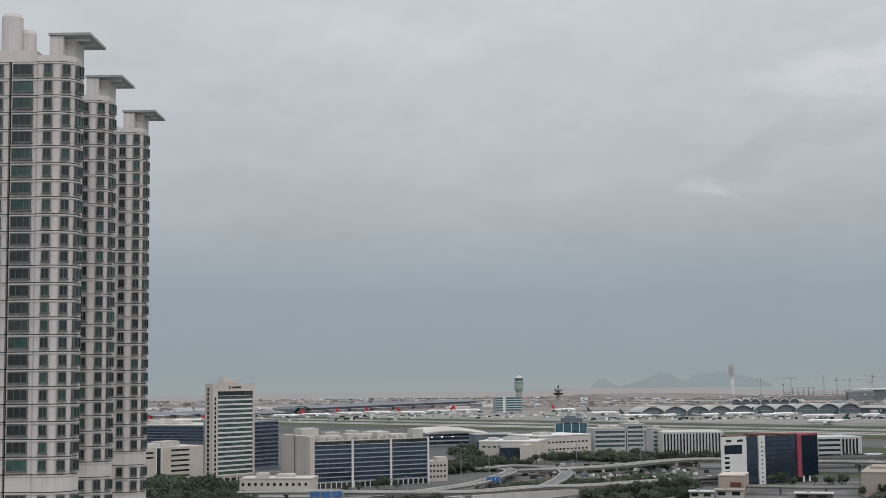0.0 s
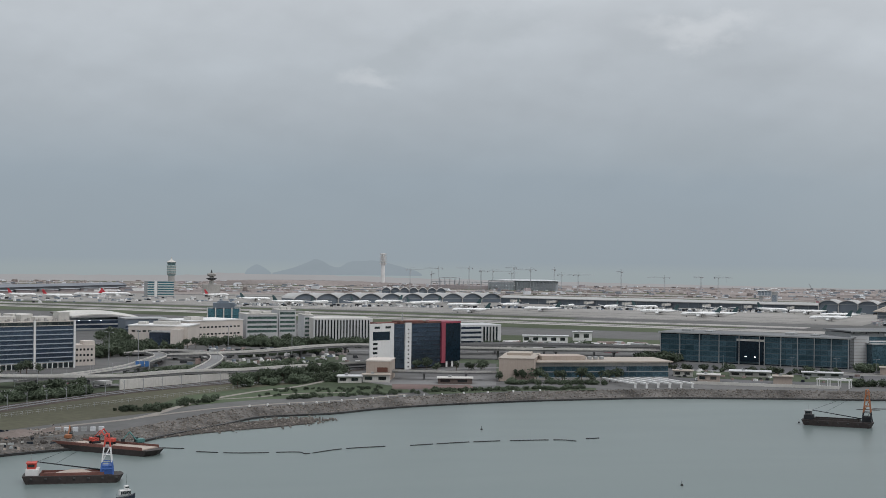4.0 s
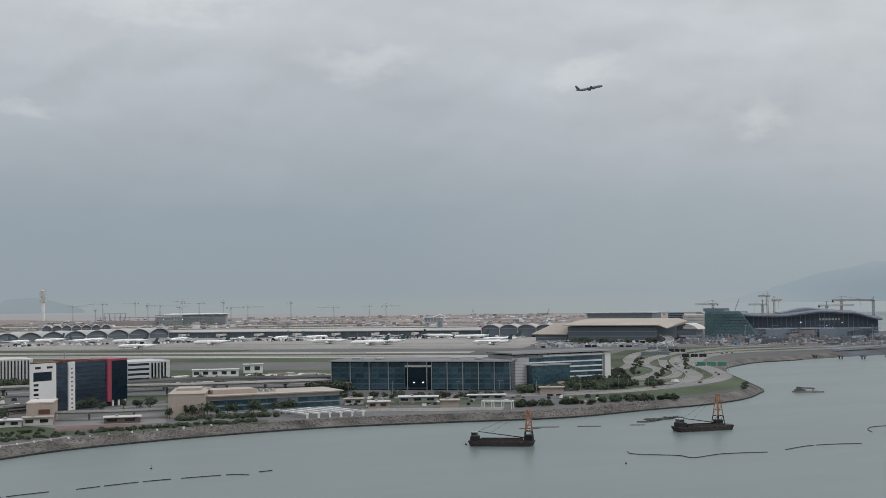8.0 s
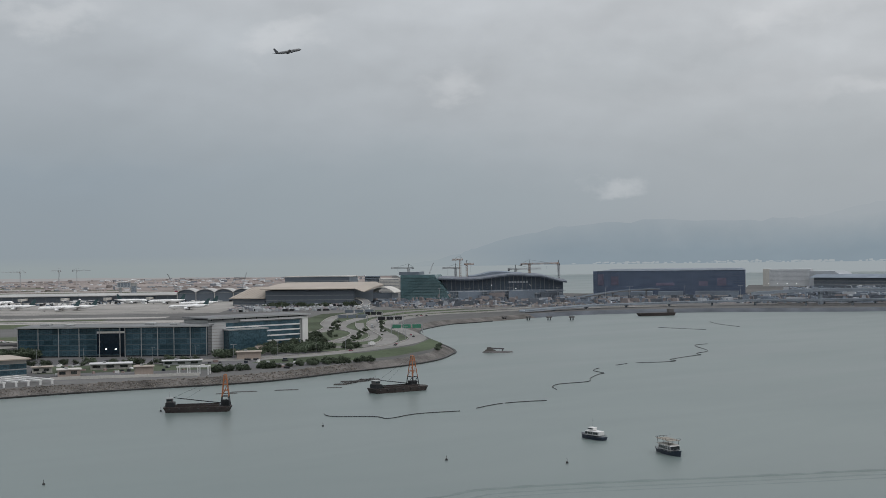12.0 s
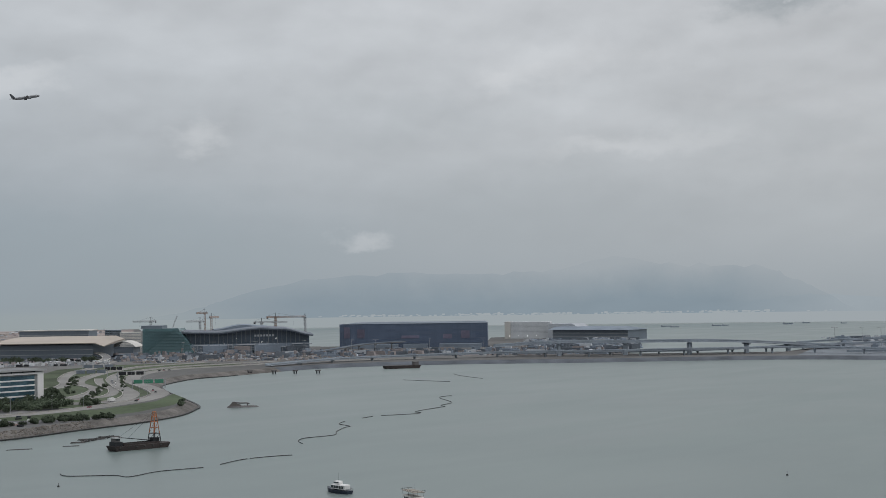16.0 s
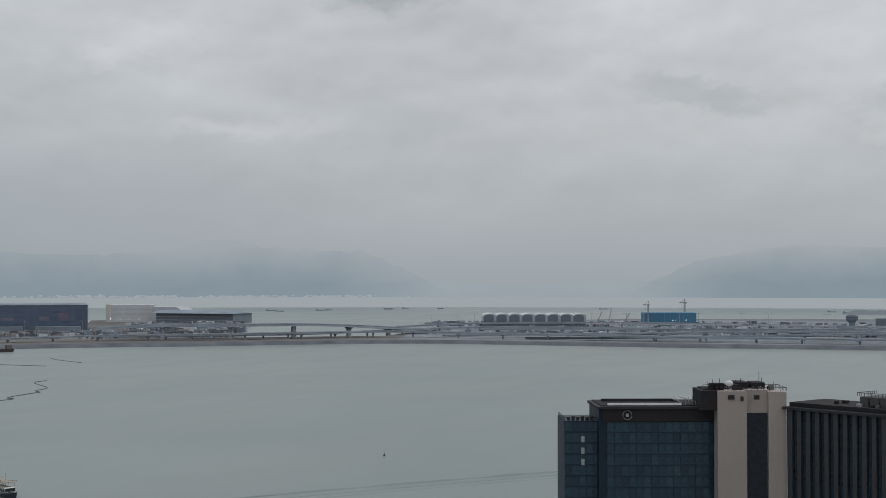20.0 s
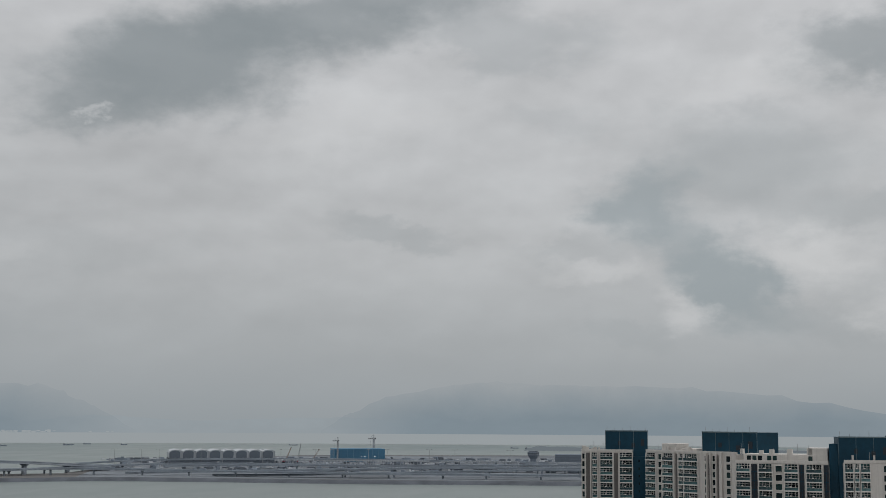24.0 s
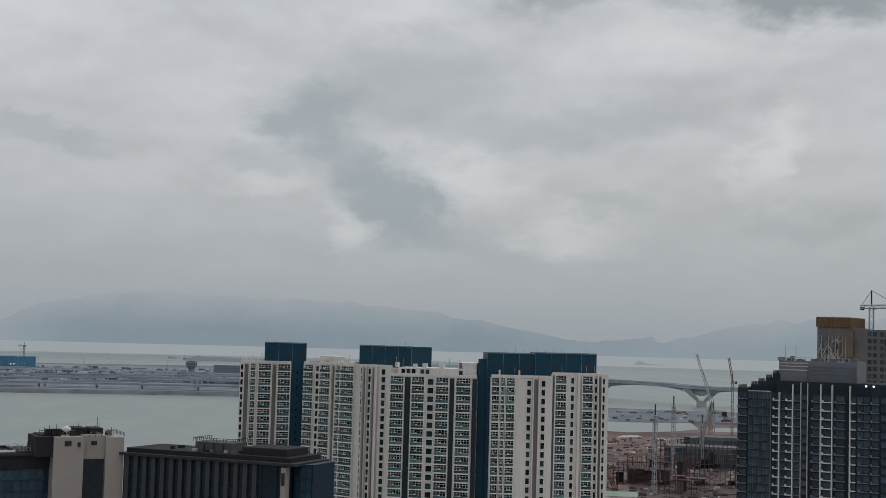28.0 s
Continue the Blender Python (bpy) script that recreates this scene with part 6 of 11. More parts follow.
part("glass_front", wave_roof(-10, w - 3, ((0, -29), (0, -3), (60, -3), (60, -29)), tuple((f, z if f < 0.9 else z + 2.5) for f, z in MALL_WAVE)), MALL_DARK, t)
bm = bmesh.new()
for i in range(28):
    x = -6 + i * (w - 6) / 28
    box(bm, x, x + 0.5, -0.6, 0.0, 14, glide((x + 16) / (w + 18), MALL_WAVE) - 3.2)
part("mullions", bm, GREY_TRIM, t)
one_box("deck", (-8, w * 0.98, -12, 60, 0, 16), ISLE_MID, t)
bm = bmesh.new()
rs = random.Random(61)
for i in range(34):
    x = -6 + i * w / 34
    box(bm, x, x + 0.9, -13.4, -12.4, 0, rs.uniform(10, 19))
for z in (4.6, 9.2, 13.8):
    x = -6.0
    while x < w:
        k = rs.uniform(12, 34)
        if rs.random() < 0.8:
            box(bm, x, min(x + k, w), -14, -12.2, z, z + rs.uniform(0.8, 1.6))
        x += k + rs.uniform(2, 9)
part("scaffold_frame", bm, ISLE_PALE, t)
for f0, f1, z0, z1, mt in ((0.0, 0.10, 0, 14, ISLE_ROSE), (0.16, 0.34, 0, 17.5, ISLE_MID), (0.4, 0.52, 0, 15, ISLE_ROSE), (0.55, 0.75, 0, 18, ISLE_MID), (0.8, 0.94, 0, 14, ISLE_DARK)):
    one_box("works_cabin", (w * f0, w * f1, -24, -14.5, z0, z1 * 0.8), mt, t)
for f, z in ((0.42, 25.0), (0.61, 18.5), (0.72, 24.0)):
    arch_lamp_row(t, [w * f], -15, z)
# unreadable letters on the front: plain bars
bm = bmesh.new()
box(bm, 0, 3.4, -0.9, -0.5, 0, 3.4)
grid_of(part("sign_bar", bm, FAR_PALE, t, "pale illegible sign bar"), [w * 0.56 + i * 5 for i in range(7)], [27.5], 0, t)
for a, d, h, lab in (((37.85, 2700), (38.51, 2700), 36, "dark"), ((38.45, 2690), (39.31, 2690), 31, "pale")):
    m, w = face_to(a, d)
    t = thing("office_block", "%s square office block behind the mall" % lab, "office block", m)
    one_box("body", (0, w, 0, 40, 0, h), ROOF_BLUE if lab == "dark" else PALE_CONCRETE, t)
    bands(t, 1, w - 1, -0.1, 3, h - 2, 9, GLASS_DARK if lab == "dark" else HAZE_GLASS, ROOF_BLUE if lab == "dark" else PALE_CONCRETE, 4, 2.2)
m, w = face_to((38.1, 2440), (39.03, 2430))
t = thing("station_hall", "small hall with a curved pale roof over dark glass", "hall", m)
one_box("glass_front", (2, w - 2, 1, 50, 0, 10), HAZE_GLASS, t)
bm = bmesh.new()
barrel(bm, -3, w + 3, -4, 54, 10, 10)
part("roof", bm, PALE_CONCRETE, t)
for a, d, z0, top, jib, hd, paint, luff in ((41.9, 2330, 40, 74, 20, 185, CRANE_BROWN, 0), (42.17, 2350, 40, 66, 16, 0, CRANE_BROWN, 0), (39.7, 2330, 49, 61, 30, 140, CRANE_GREY, 0),
                                            (44.24, 2380, 42, 56, 46, -30, CRANE_GREY, 0), (44.82, 2400, 42, 64.5, 52, -44, CRANE_BROWN, 0), (46.06, 2410, 32, 63, 16, 60, CRANE_GREY, 0), (41.7, 2390, 40, 59, 24, 150, CRANE_GREY, 0)):
    tower_crane(a, d, z0, top, jib, hd, paint, "weathered tower crane over the unfinished mall", 2.6, 0.4, luff)
for i, (a, d, top, jib, luff) in enumerate(((32.6, 2900, 12, 42, 72), (35.6, 3000, 14, 26, 70), (30.0, 3000, 10, 44, 118), (74.9, 2580, 10, 28, 68), (75.4, 2580, 10, 32, 80), (76.0, 2600, 10, 26, 58), (40.3, 2800, 12, 60, 70))):
    p = at(a, d)
    t = thing("crawler_crane", "crawler crane with a raised thin lattice boom", "crane", pose(p.x, p.y, LAND, 0, 0, -a))
    one_box("crawler_base", (-4, 4, -3, 3, 0, 2.2), DARK_TRIM, t)
    one_box("cab", (-4, 3, -2.2, 2.2, 2.2, 5.5), RED, t)
    bm = bmesh.new()
    e = radians(luff)
    lattice(bm, (2, 0, 4), (2 + jib * math.cos(e), 0, 4 + jib * math.sin(e)), 1.2, 0.16)
    part("boom", bm, CRANE_BROWN if i % 2 else CRANE_GREY, t)

# the big dark mall box with advertising screens
m, w = face_to((47.5, 2460), (53.75, 2440))
t = thing("shopping_mall", "huge dark glass mall box with faint pink wall screens", "mall", m)
H = 43.5
one_box("body", (0, w, 0.5, 70, 0, H), GLASS_MALL, t)
bands(t, 0, w, 0.3, 8, H - 2, 8, GLASS_MALL, mat("slate_blue_spandrel", (0.08, 0.098, 0.14), 0.5), 13, 0.8, 0.2)
bm = bmesh.new()
prism(bm, [(w * 0.02, -1), (w + 1, -1), (w + 1, 71), (w * 0.02, 71)], H, H + 3, 0, [(w * 0.12, 2), (w - 4, 2), (w - 4, 68), (w * 0.12, 68)])
part("roof", bm, ROOF_BLUE, t)
SCREEN = mat("dim_pink_screen", (0.13, 0.118, 0.165), 0.5, 0.35, 0.08, fine=0.25)
for f0, f1, z0, z1 in ((0.03, 0.07, 18, 38), (0.12, 0.17, 18, 34), (0.42, 0.54, 17, 22), (0.7, 0.76, 16, 24), (0.82, 0.88, 16, 30)):
    one_box("wall_screen", (w * f0, w * f1, -0.6, 0.2, z0, z1), SCREEN, t, "dim pinkish wall screen")
for f0, f1 in ((0.1, 0.4), (0.44, 0.6), (0.68, 0.96)):
    one_box("podium", (w * f0, w * f1, -26, -2, 0, 7), ISLE_MID, t)

m, w = face_to((54.5, 2940), (56.4, 2925))
t = thing("hotel", "pale beige slab hotel with a fine grid of windows", "hotel", m)
H = 88 - 2930 * math.tan(radians(0.92)) - LAND
one_box("body", (0, w, 0.4, 30, 0, H), FAR_PALE, t)
bands(t, w * 0.14, w - 1, 0.25, 10, H - 2, 9, GLASS_COATED, FAR_PALE, 14, 2.3)
one_box("end_wall", (-1, w * 0.12, -1.5, 30, 0, H + 0.6), PALE_CONCRETE, t)
arch_lamp_row(t, [w * f for f in (0.1, 0.3, 0.5, 0.7)], -3, 6)
m, w = face_to((56.5, 2850), (59.65, 2760))
t = thing("exhibition_hall", "long grey exhibition hall with a thin flat roof", "hall", m)
H = 22.0
one_box("body", (0, w, 0.5, 80, 0, H - 2), ROOF_BLUE, t)
bands(t, 0, w, 0.3, 6, H - 3, 2, HAZE_GLASS, GREY_TRIM, 14, 1.2)
bm = bmesh.new()
prism(bm, [(-6, -8), (w + 3, -8), (w + 3, 84), (-6, 84)], H - 2, H + 4, 0, [(-6, 20), (w * 0.8, 10), (w * 0.8, 70), (-6, 70)])
part("roof", bm, ISLE_MID, t)
m, w = face_to((56.3, 2900), (58.3, 2850))
t = thing("exhibition_hall", "pale exhibition hall with a low swept roof", "hall", m)
bm = bmesh.new()
prism(bm, [(0, 0), (w, 0), (w, 60), (0, 60)], 0, 32, 0, [(0, 4), (w * 0.5, 4), (w * 0.5, 60), (0, 60)])
part("body", bm, ISLE_PALE, t)
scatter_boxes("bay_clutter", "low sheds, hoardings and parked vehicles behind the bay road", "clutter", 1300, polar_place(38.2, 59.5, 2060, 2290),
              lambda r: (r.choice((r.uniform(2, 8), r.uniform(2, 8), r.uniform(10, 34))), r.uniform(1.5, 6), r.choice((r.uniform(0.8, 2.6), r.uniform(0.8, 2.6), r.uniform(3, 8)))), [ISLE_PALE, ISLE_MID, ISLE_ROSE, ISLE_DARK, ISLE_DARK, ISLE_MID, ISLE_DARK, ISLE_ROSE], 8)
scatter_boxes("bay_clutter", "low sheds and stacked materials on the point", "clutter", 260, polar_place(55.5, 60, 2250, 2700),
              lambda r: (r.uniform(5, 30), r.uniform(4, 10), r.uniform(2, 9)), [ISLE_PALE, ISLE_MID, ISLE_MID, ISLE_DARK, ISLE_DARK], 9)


def viaduct(pts, width, deck, pier_step, label, z_ground=0.0, steps=6, pier_w=2.2, wall=1.1, cap=True, side=None):
    """An elevated road: deck with parapets, and a pier with its cap every so often."""
    # Decks without a side colour take the haze-tinted concrete.
    body = VIADUCT if side else ISLE_SPAN
    side = side or ISLE_SPAN
    line = polar_line(pts, 0, steps)
    o = line[0].copy()
    t = thing("viaduct", label, "viaduct", Matrix.Translation(o))
    local = [p - o for p in line]
    bm = bmesh.new()
    ribbon(bm, local, width, deck)
    part("deck", bm, body, t)
    for s in (-1, 1):
        bm = bmesh.new()
        ribbon(bm, [p + Vector((0, 0, wall)) for p in local], 0.5, wall, 0, s * (width / 2 + 0.2))
        part("parapet", bm, side, t)
    run = 0.0
    nn = sides(local)
    for a, b, s in zip(local, local[1:], nn):
        run += (b - a).length
        if run >= pier_step:
            run = 0.0
            z = b.z - deck
            if o.z + z - z_ground < 3:
                continue
            bm = bmesh.new()
            c = Vector((b.x, b.y, 0))
            strut(bm, c + Vector((0, 0, z_ground - o.z - 1)), c + Vector((0, 0, z - (1.4 if cap else 0))), pier_w, 6)
            if cap:
                for k in (-1, 1):
                    strut(bm, c + Vector((0, 0, z - 1.4)), c + s * k * width * 0.42 + Vector((0, 0, z)), pier_w * 0.6, 5)
            part("pier", bm, body, t)
    return t


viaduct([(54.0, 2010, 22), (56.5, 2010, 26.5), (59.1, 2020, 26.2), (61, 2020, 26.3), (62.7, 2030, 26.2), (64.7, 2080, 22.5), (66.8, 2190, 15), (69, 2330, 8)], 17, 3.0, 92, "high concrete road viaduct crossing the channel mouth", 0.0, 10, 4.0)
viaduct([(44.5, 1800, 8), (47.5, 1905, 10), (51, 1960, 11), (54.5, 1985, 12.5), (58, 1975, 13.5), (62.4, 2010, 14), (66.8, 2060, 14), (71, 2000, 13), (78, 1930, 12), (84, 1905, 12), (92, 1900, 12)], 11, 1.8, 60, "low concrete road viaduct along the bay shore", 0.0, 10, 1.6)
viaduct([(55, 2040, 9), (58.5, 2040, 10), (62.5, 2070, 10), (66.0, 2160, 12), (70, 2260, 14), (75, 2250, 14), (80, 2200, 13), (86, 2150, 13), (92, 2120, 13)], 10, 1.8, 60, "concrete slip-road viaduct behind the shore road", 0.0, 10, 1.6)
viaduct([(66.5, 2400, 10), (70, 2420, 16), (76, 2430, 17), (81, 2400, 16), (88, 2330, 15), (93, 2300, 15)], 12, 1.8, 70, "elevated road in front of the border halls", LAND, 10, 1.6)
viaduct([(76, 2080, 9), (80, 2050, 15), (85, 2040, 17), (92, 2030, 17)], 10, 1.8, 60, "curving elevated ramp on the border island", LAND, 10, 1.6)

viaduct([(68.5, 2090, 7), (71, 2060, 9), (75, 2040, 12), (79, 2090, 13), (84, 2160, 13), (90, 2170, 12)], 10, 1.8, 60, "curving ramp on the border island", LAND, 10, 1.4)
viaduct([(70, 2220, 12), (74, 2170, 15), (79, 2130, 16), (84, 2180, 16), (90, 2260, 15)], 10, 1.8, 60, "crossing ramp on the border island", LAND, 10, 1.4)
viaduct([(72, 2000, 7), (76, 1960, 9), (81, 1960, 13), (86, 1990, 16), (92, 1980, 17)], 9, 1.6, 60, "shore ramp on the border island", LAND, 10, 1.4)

# the border hall with its scalloped roof
m, w = face_to((70.17, 2505), (74.5, 2521))
t = thing("border_hall", "border terminal under eight scalloped pale roof shells", "terminal", m)
one_box("glass_front", (0, w, 4, 90, 0, 10), GLASS_COATED, t)
one_box("eaves_beam", (-2, w + 2, 0, 4, 9, 11), DARK_TRIM, t)
span = w / 8
bm = bmesh.new()
prof = [(0.2, 11), (span - 1.2, 11), (span - 1.0, 23.0), (span * 0.8, 25.2), (span * 0.55, 26.0), (span * 0.3, 25.4), (span * 0.1, 23.4), (0.2, 20.5)]
lo, hi = [bm.verts.new((x, -2, z)) for x, z in prof], [bm.verts.new((x, 88, z)) for x, z in prof]
bm.faces.new(lo)
bm.faces.new(hi[::-1])
for i in range(len(prof)):
    j = (i + 1) % len(prof)
    bm.faces.new((lo[j], lo[i], hi[i], hi[j]))
shell = part("roof_shell", bm, mat("silver_roof_sheet", (0.40, 0.425, 0.445), 0.5, 0.08, 0.2), t)
bm = bmesh.new()
box(bm, span - 1.2, span + 0.1, -3.5, 60, 11.2, 23.6)
rib = part("shell_edge", bm, ISLE_PALE, t)
bm = bmesh.new()
inner = [(0.9 + (x - 0.2) * 0.84, 11.2 + (z - 11) * 0.86) for x, z in prof]
lo, hi = [bm.verts.new((x, -2.5, z)) for x, z in inner], [bm.verts.new((x, -2.1, z)) for x, z in inner]
bm.faces.new(lo)
for i in range(len(inner)):
    j = (i + 1) % len(inner)
    bm.faces.new((lo[j], lo[i], hi[i], hi[j]))
glz = part("shell_glass", bm, HAZE_GLASS, t)
for i in range(1, 8):
    for o in (shell, rib, glz):
        again(o, i * span, 0, 0, 0, t)
m, w = face_to((76.97, 2637), (79.07, 2655))
t = thing("covered_building", "building wrapped in bright blue scaffold sheeting", "construction shell", m)
H = 88 - 2640 * math.tan(radians(1.25)) - LAND
one_box("sheeting", (0, w, 0, 50, 0, H), SCREEN_BLUE, t, bevel=0.5)
bm = bmesh.new()
box(bm, 0, 0.5, -0.4, 0.1, 0, H)
grid_of(part("sheet_seam", bm, mat("pale_blue_seam", (0.14, 0.27, 0.36), 0.7), t), [w * i / 8 for i in range(9)], [0], 0, t)
arch_lamp_row(t, [w * 0.54, w * 0.6, w * 0.8], -1, 11)
tower_crane(77.1, 2630, LAND, 46, 10, 90, CRANE_GREY, "small grey tower crane at the blue building", 2.0, 0.35)
tower_crane(78.6, 2690, LAND, 50, 28, 170, CRANE_GREY, "grey tower crane over the blue building", 2.2, 0.4)
p = at(85.29, 2470)
t = thing("drum_tower", "grey concrete tower with a wide drum head", "tower", pose(p.x, p.y, LAND))
round_part("shaft", [(0, 5.5), (13, 5.5), (18, 9)], ISLE_MID, t)
round_part("drum", [(18, 9.2), (20, 10.2), (25.5, 10.4), (26.2, 9)], ISLE_MID, t)
round_part("window_ring", [(21.5, 10.4), (23.6, 10.5)], ISLE_DARK, t)
round_part("rail", [(26.2, 8), (27.4, 8)], ISLE_DARK, t)
for k, (a0, a1, d, n) in enumerate(((76.2, 81.0, 2350, 34), (81.5, 84.8, 2330, 20), (74.6, 76.2, 2380, 10), (86.0, 88.5, 2300, 14))):
    t = thing("toll_canopy", "row of small white toll canopies", "canopy row", pose(0, 0, LAND))
    for i in range(n):
        p = at(a0 + (a1 - a0) * i / n, d)
        bm = bmesh.new()
        box(bm, p.x - 2.2, p.x + 2.2, p.y - 3, p.y + 3, 10.4, 12.4)
        box(bm, p.x - 0.4, p.x + 0.4, p.y - 0.4, p.y + 0.4, 0, 10.4)
        part("canopy", bm, ISLE_PALE, t)
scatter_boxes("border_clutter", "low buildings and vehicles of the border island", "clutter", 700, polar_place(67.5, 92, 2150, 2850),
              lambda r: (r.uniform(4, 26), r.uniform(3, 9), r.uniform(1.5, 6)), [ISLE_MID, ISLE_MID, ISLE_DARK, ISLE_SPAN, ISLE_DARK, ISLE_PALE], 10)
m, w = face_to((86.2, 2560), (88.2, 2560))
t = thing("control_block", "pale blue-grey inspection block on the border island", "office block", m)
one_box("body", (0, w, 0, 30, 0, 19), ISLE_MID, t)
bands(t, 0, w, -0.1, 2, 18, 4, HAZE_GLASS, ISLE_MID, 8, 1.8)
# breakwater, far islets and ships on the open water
# Headland and islet glow in the same painted haze.
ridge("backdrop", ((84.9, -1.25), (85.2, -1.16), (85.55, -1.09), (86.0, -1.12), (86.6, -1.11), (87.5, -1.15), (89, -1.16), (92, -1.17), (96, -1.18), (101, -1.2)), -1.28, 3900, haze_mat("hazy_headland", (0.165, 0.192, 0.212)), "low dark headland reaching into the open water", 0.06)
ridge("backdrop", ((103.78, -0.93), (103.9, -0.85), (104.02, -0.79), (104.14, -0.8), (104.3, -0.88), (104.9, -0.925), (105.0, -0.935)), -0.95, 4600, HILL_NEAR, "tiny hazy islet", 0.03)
rng = random.Random(21)
for i in range(16):
    a = rng.choice((rng.uniform(62, 86), rng.uniform(60, 70), rng.uniform(44, 60)))
    p = at(a, rng.uniform(4150, 4700))
    t = thing("cargo_barge", "distant flat grey cargo barge on the open sea", "barge", pose(p.x, p.y, 0, 0, 0, -a + rng.uniform(-12, 12)), "far barges")
    n = rng.uniform(8, 17)
    bm = bmesh.new()
    prism(bm, [(-n, -5), (n - 4, -5), (n, 0), (n - 4, 5), (-n, 5)], -1, 2.4)
    part("hull", bm, ISLE_MID, t)
    one_box("deckhouse", (-n + 1, -n + 5, -3, 3, 2.4, 5), ISLE_PALE, t)
# Town specks glow in a painted haze colour.
FAR_TOWN = haze_mat("hazy_far_town", (0.355, 0.39, 0.405))
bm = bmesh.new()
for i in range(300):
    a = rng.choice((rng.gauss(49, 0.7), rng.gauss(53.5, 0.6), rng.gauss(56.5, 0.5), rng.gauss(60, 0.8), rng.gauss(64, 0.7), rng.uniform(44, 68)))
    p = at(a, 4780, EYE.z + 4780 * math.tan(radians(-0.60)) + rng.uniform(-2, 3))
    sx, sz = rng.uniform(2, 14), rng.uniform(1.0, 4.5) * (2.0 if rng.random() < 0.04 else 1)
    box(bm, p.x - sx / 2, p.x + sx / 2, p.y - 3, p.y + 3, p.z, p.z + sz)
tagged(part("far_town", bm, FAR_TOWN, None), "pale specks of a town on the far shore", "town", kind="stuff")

# ---- waterfront hotel below the window ----
m, w = face_to((75.05, 374), (79.92, 380))
t = thing("waterfront_hotel", "dark teal-glass hotel with a stone core and bronze wing", "hotel", m)
H = 53.2 - LAND
one_box("body", (0, w, 0.5, 20, 0, H), TEAL_PANEL, t)
bands(t, 2.2, w, 0.35, H - 27.4, H - 3.4, 8, GLASS_HOTEL, TEAL_PANEL, 15, 0.3, 0.06)
one_box("sign_band", (0.9, w, -0.25, 0.6, H - 3.2, H + 0.2), HOTEL_BROWN, t)
one_box("roof_edge", (-0.6, w + 0.2, -0.9, 20, H + 0.2, H + 0.9), DARK_TRIM, t)
one_box("roof_deck", (0.6, w - 0.4, 0.2, 19, H + 0.9, H + 1.15), HOTEL_BROWN, t)
one_box("roof_frame", (2.4, w * 0.7, 0.6, 0.9, H + 1.15, H + 1.75), WHITE, t)
one_box("roof_frame", (2.4, w * 0.7, 13.0, 13.4, H + 1.15, H + 1.9), DARK_TRIM, t)
one_box("roof_frame", (w * 0.7, w * 0.7 + 0.3, 0.6, 13.4, H + 1.15, H + 1.7), DARK_TRIM, t)
bm = bmesh.new()
for i in range(7):
    x = w * 0.76 + i * 0.8
    strut(bm, (x, 3 + i % 3, H + 1.1), (x - 0.6 + 0.3 * (i % 4), 3, H + 2.4 + 0.5 * (i % 3)), 0.08, 4)
strut(bm, (w * 0.7, 4, H + 3.2), (w * 0.86, 4, H + 1.6), 0.1, 4)
part("roof_davit", bm, GREY_TRIM, t)
bm = bmesh.new()
for i in range(24):
    a, b = 2 * math.pi * i / 24, 2 * math.pi * (i + 1) / 24
    strut(bm, (7.7 + 1.25 * math.cos(a), -0.38, H - 1.5 + 1.25 * math.sin(a)), (7.7 + 1.25 * math.cos(b), -0.38, H - 1.5 + 1.25 * math.sin(b)), 0.07, 4)
part("logo_ring", bm, GREY_TRIM, t, "plain pale ring of the wall logo")
one_box("logo_bar", (7.35, 8.05, -0.42, -0.3, H - 1.95, H - 1.05), GREY_TRIM, t)
# the lower end bay
one_box("end_bay", (-9.2, 0.9, 3.0, 20, 0, H - 3.4), TEAL_PANEL, t)
bands(t, -9.2, 0.8, 2.8, H - 27.6, H - 3.6, 8, GLASS_HOTEL, TEAL_PANEL, 5, 0.45, 0.06)
bm = bmesh.new()
rail_line(bm, -9, 0.6, 3.2, 19, H - 3.4, 1.0, 1.6)
for i in range(6):
    box(bm, -8.2 + i * 1.3, -7.4 + i * 1.3, 5, 6.2, H - 3.4, H - 2.6 + 0.3 * (i % 2))
part("roof_clutter", bm, DARK_TRIM, t)
# Lit rooms: their light is painted as a pale pane colour.
bm = bmesh.new()
box(bm, 0, 0.9, -0.06, 0.04, 0, 1.7)
grid_of(part("lit_window", bm, mat("lit_room_tone", (0.22, 0.26, 0.265), 0.8), t), [-4.6], [H - 9.2 - i * 3.15 for i in range(3)], 2.7, t)
# the stone core
m2, w2 = face_to((79.9, 376), (82.68, 380))
bm = bmesh.new()
box(bm, 0, w2 * 0.42, -1.2, 16, 0, 58.6 - LAND)
box(bm, w2 * 0.42, w2 * 0.74, 0.6, 16, 0, 58.9 - LAND)
box(bm, w2 * 0.74, w2, -0.6, 16, 0, 58.4 - LAND)
t2 = thing("hotel_core", "pinkish-grey stone lift tower of the hotel", "tower", m2)
part("stone_wall", bm, HOTEL_STONE, t2)
one_box("tall_window", (w2 * 0.435, w2 * 0.73, 0.3, 0.62, 0, 52.6 - LAND), GLASS_NAVY, t2, "tall navy glass slot")
for x0, x1, z in ((0.15, 0.24, 57.6), (0.52, 0.6, 57.6), (0.33, 0.37, 57.2)):
    one_box("roof_vent", (w2 * x0, w2 * x1, -1.5, -1.15, z - LAND - 1.2, z - LAND), DARK_TRIM, t2)
top = 58.9 - LAND
roof_plant(t2, [(-3.2, 0.2, 3, 12, 0.9), (6, 9.5, 4, 11, 2.6), (10.5, 14.0, 4, 11, 2.5)], top - 0.8, HOTEL_BROWN)
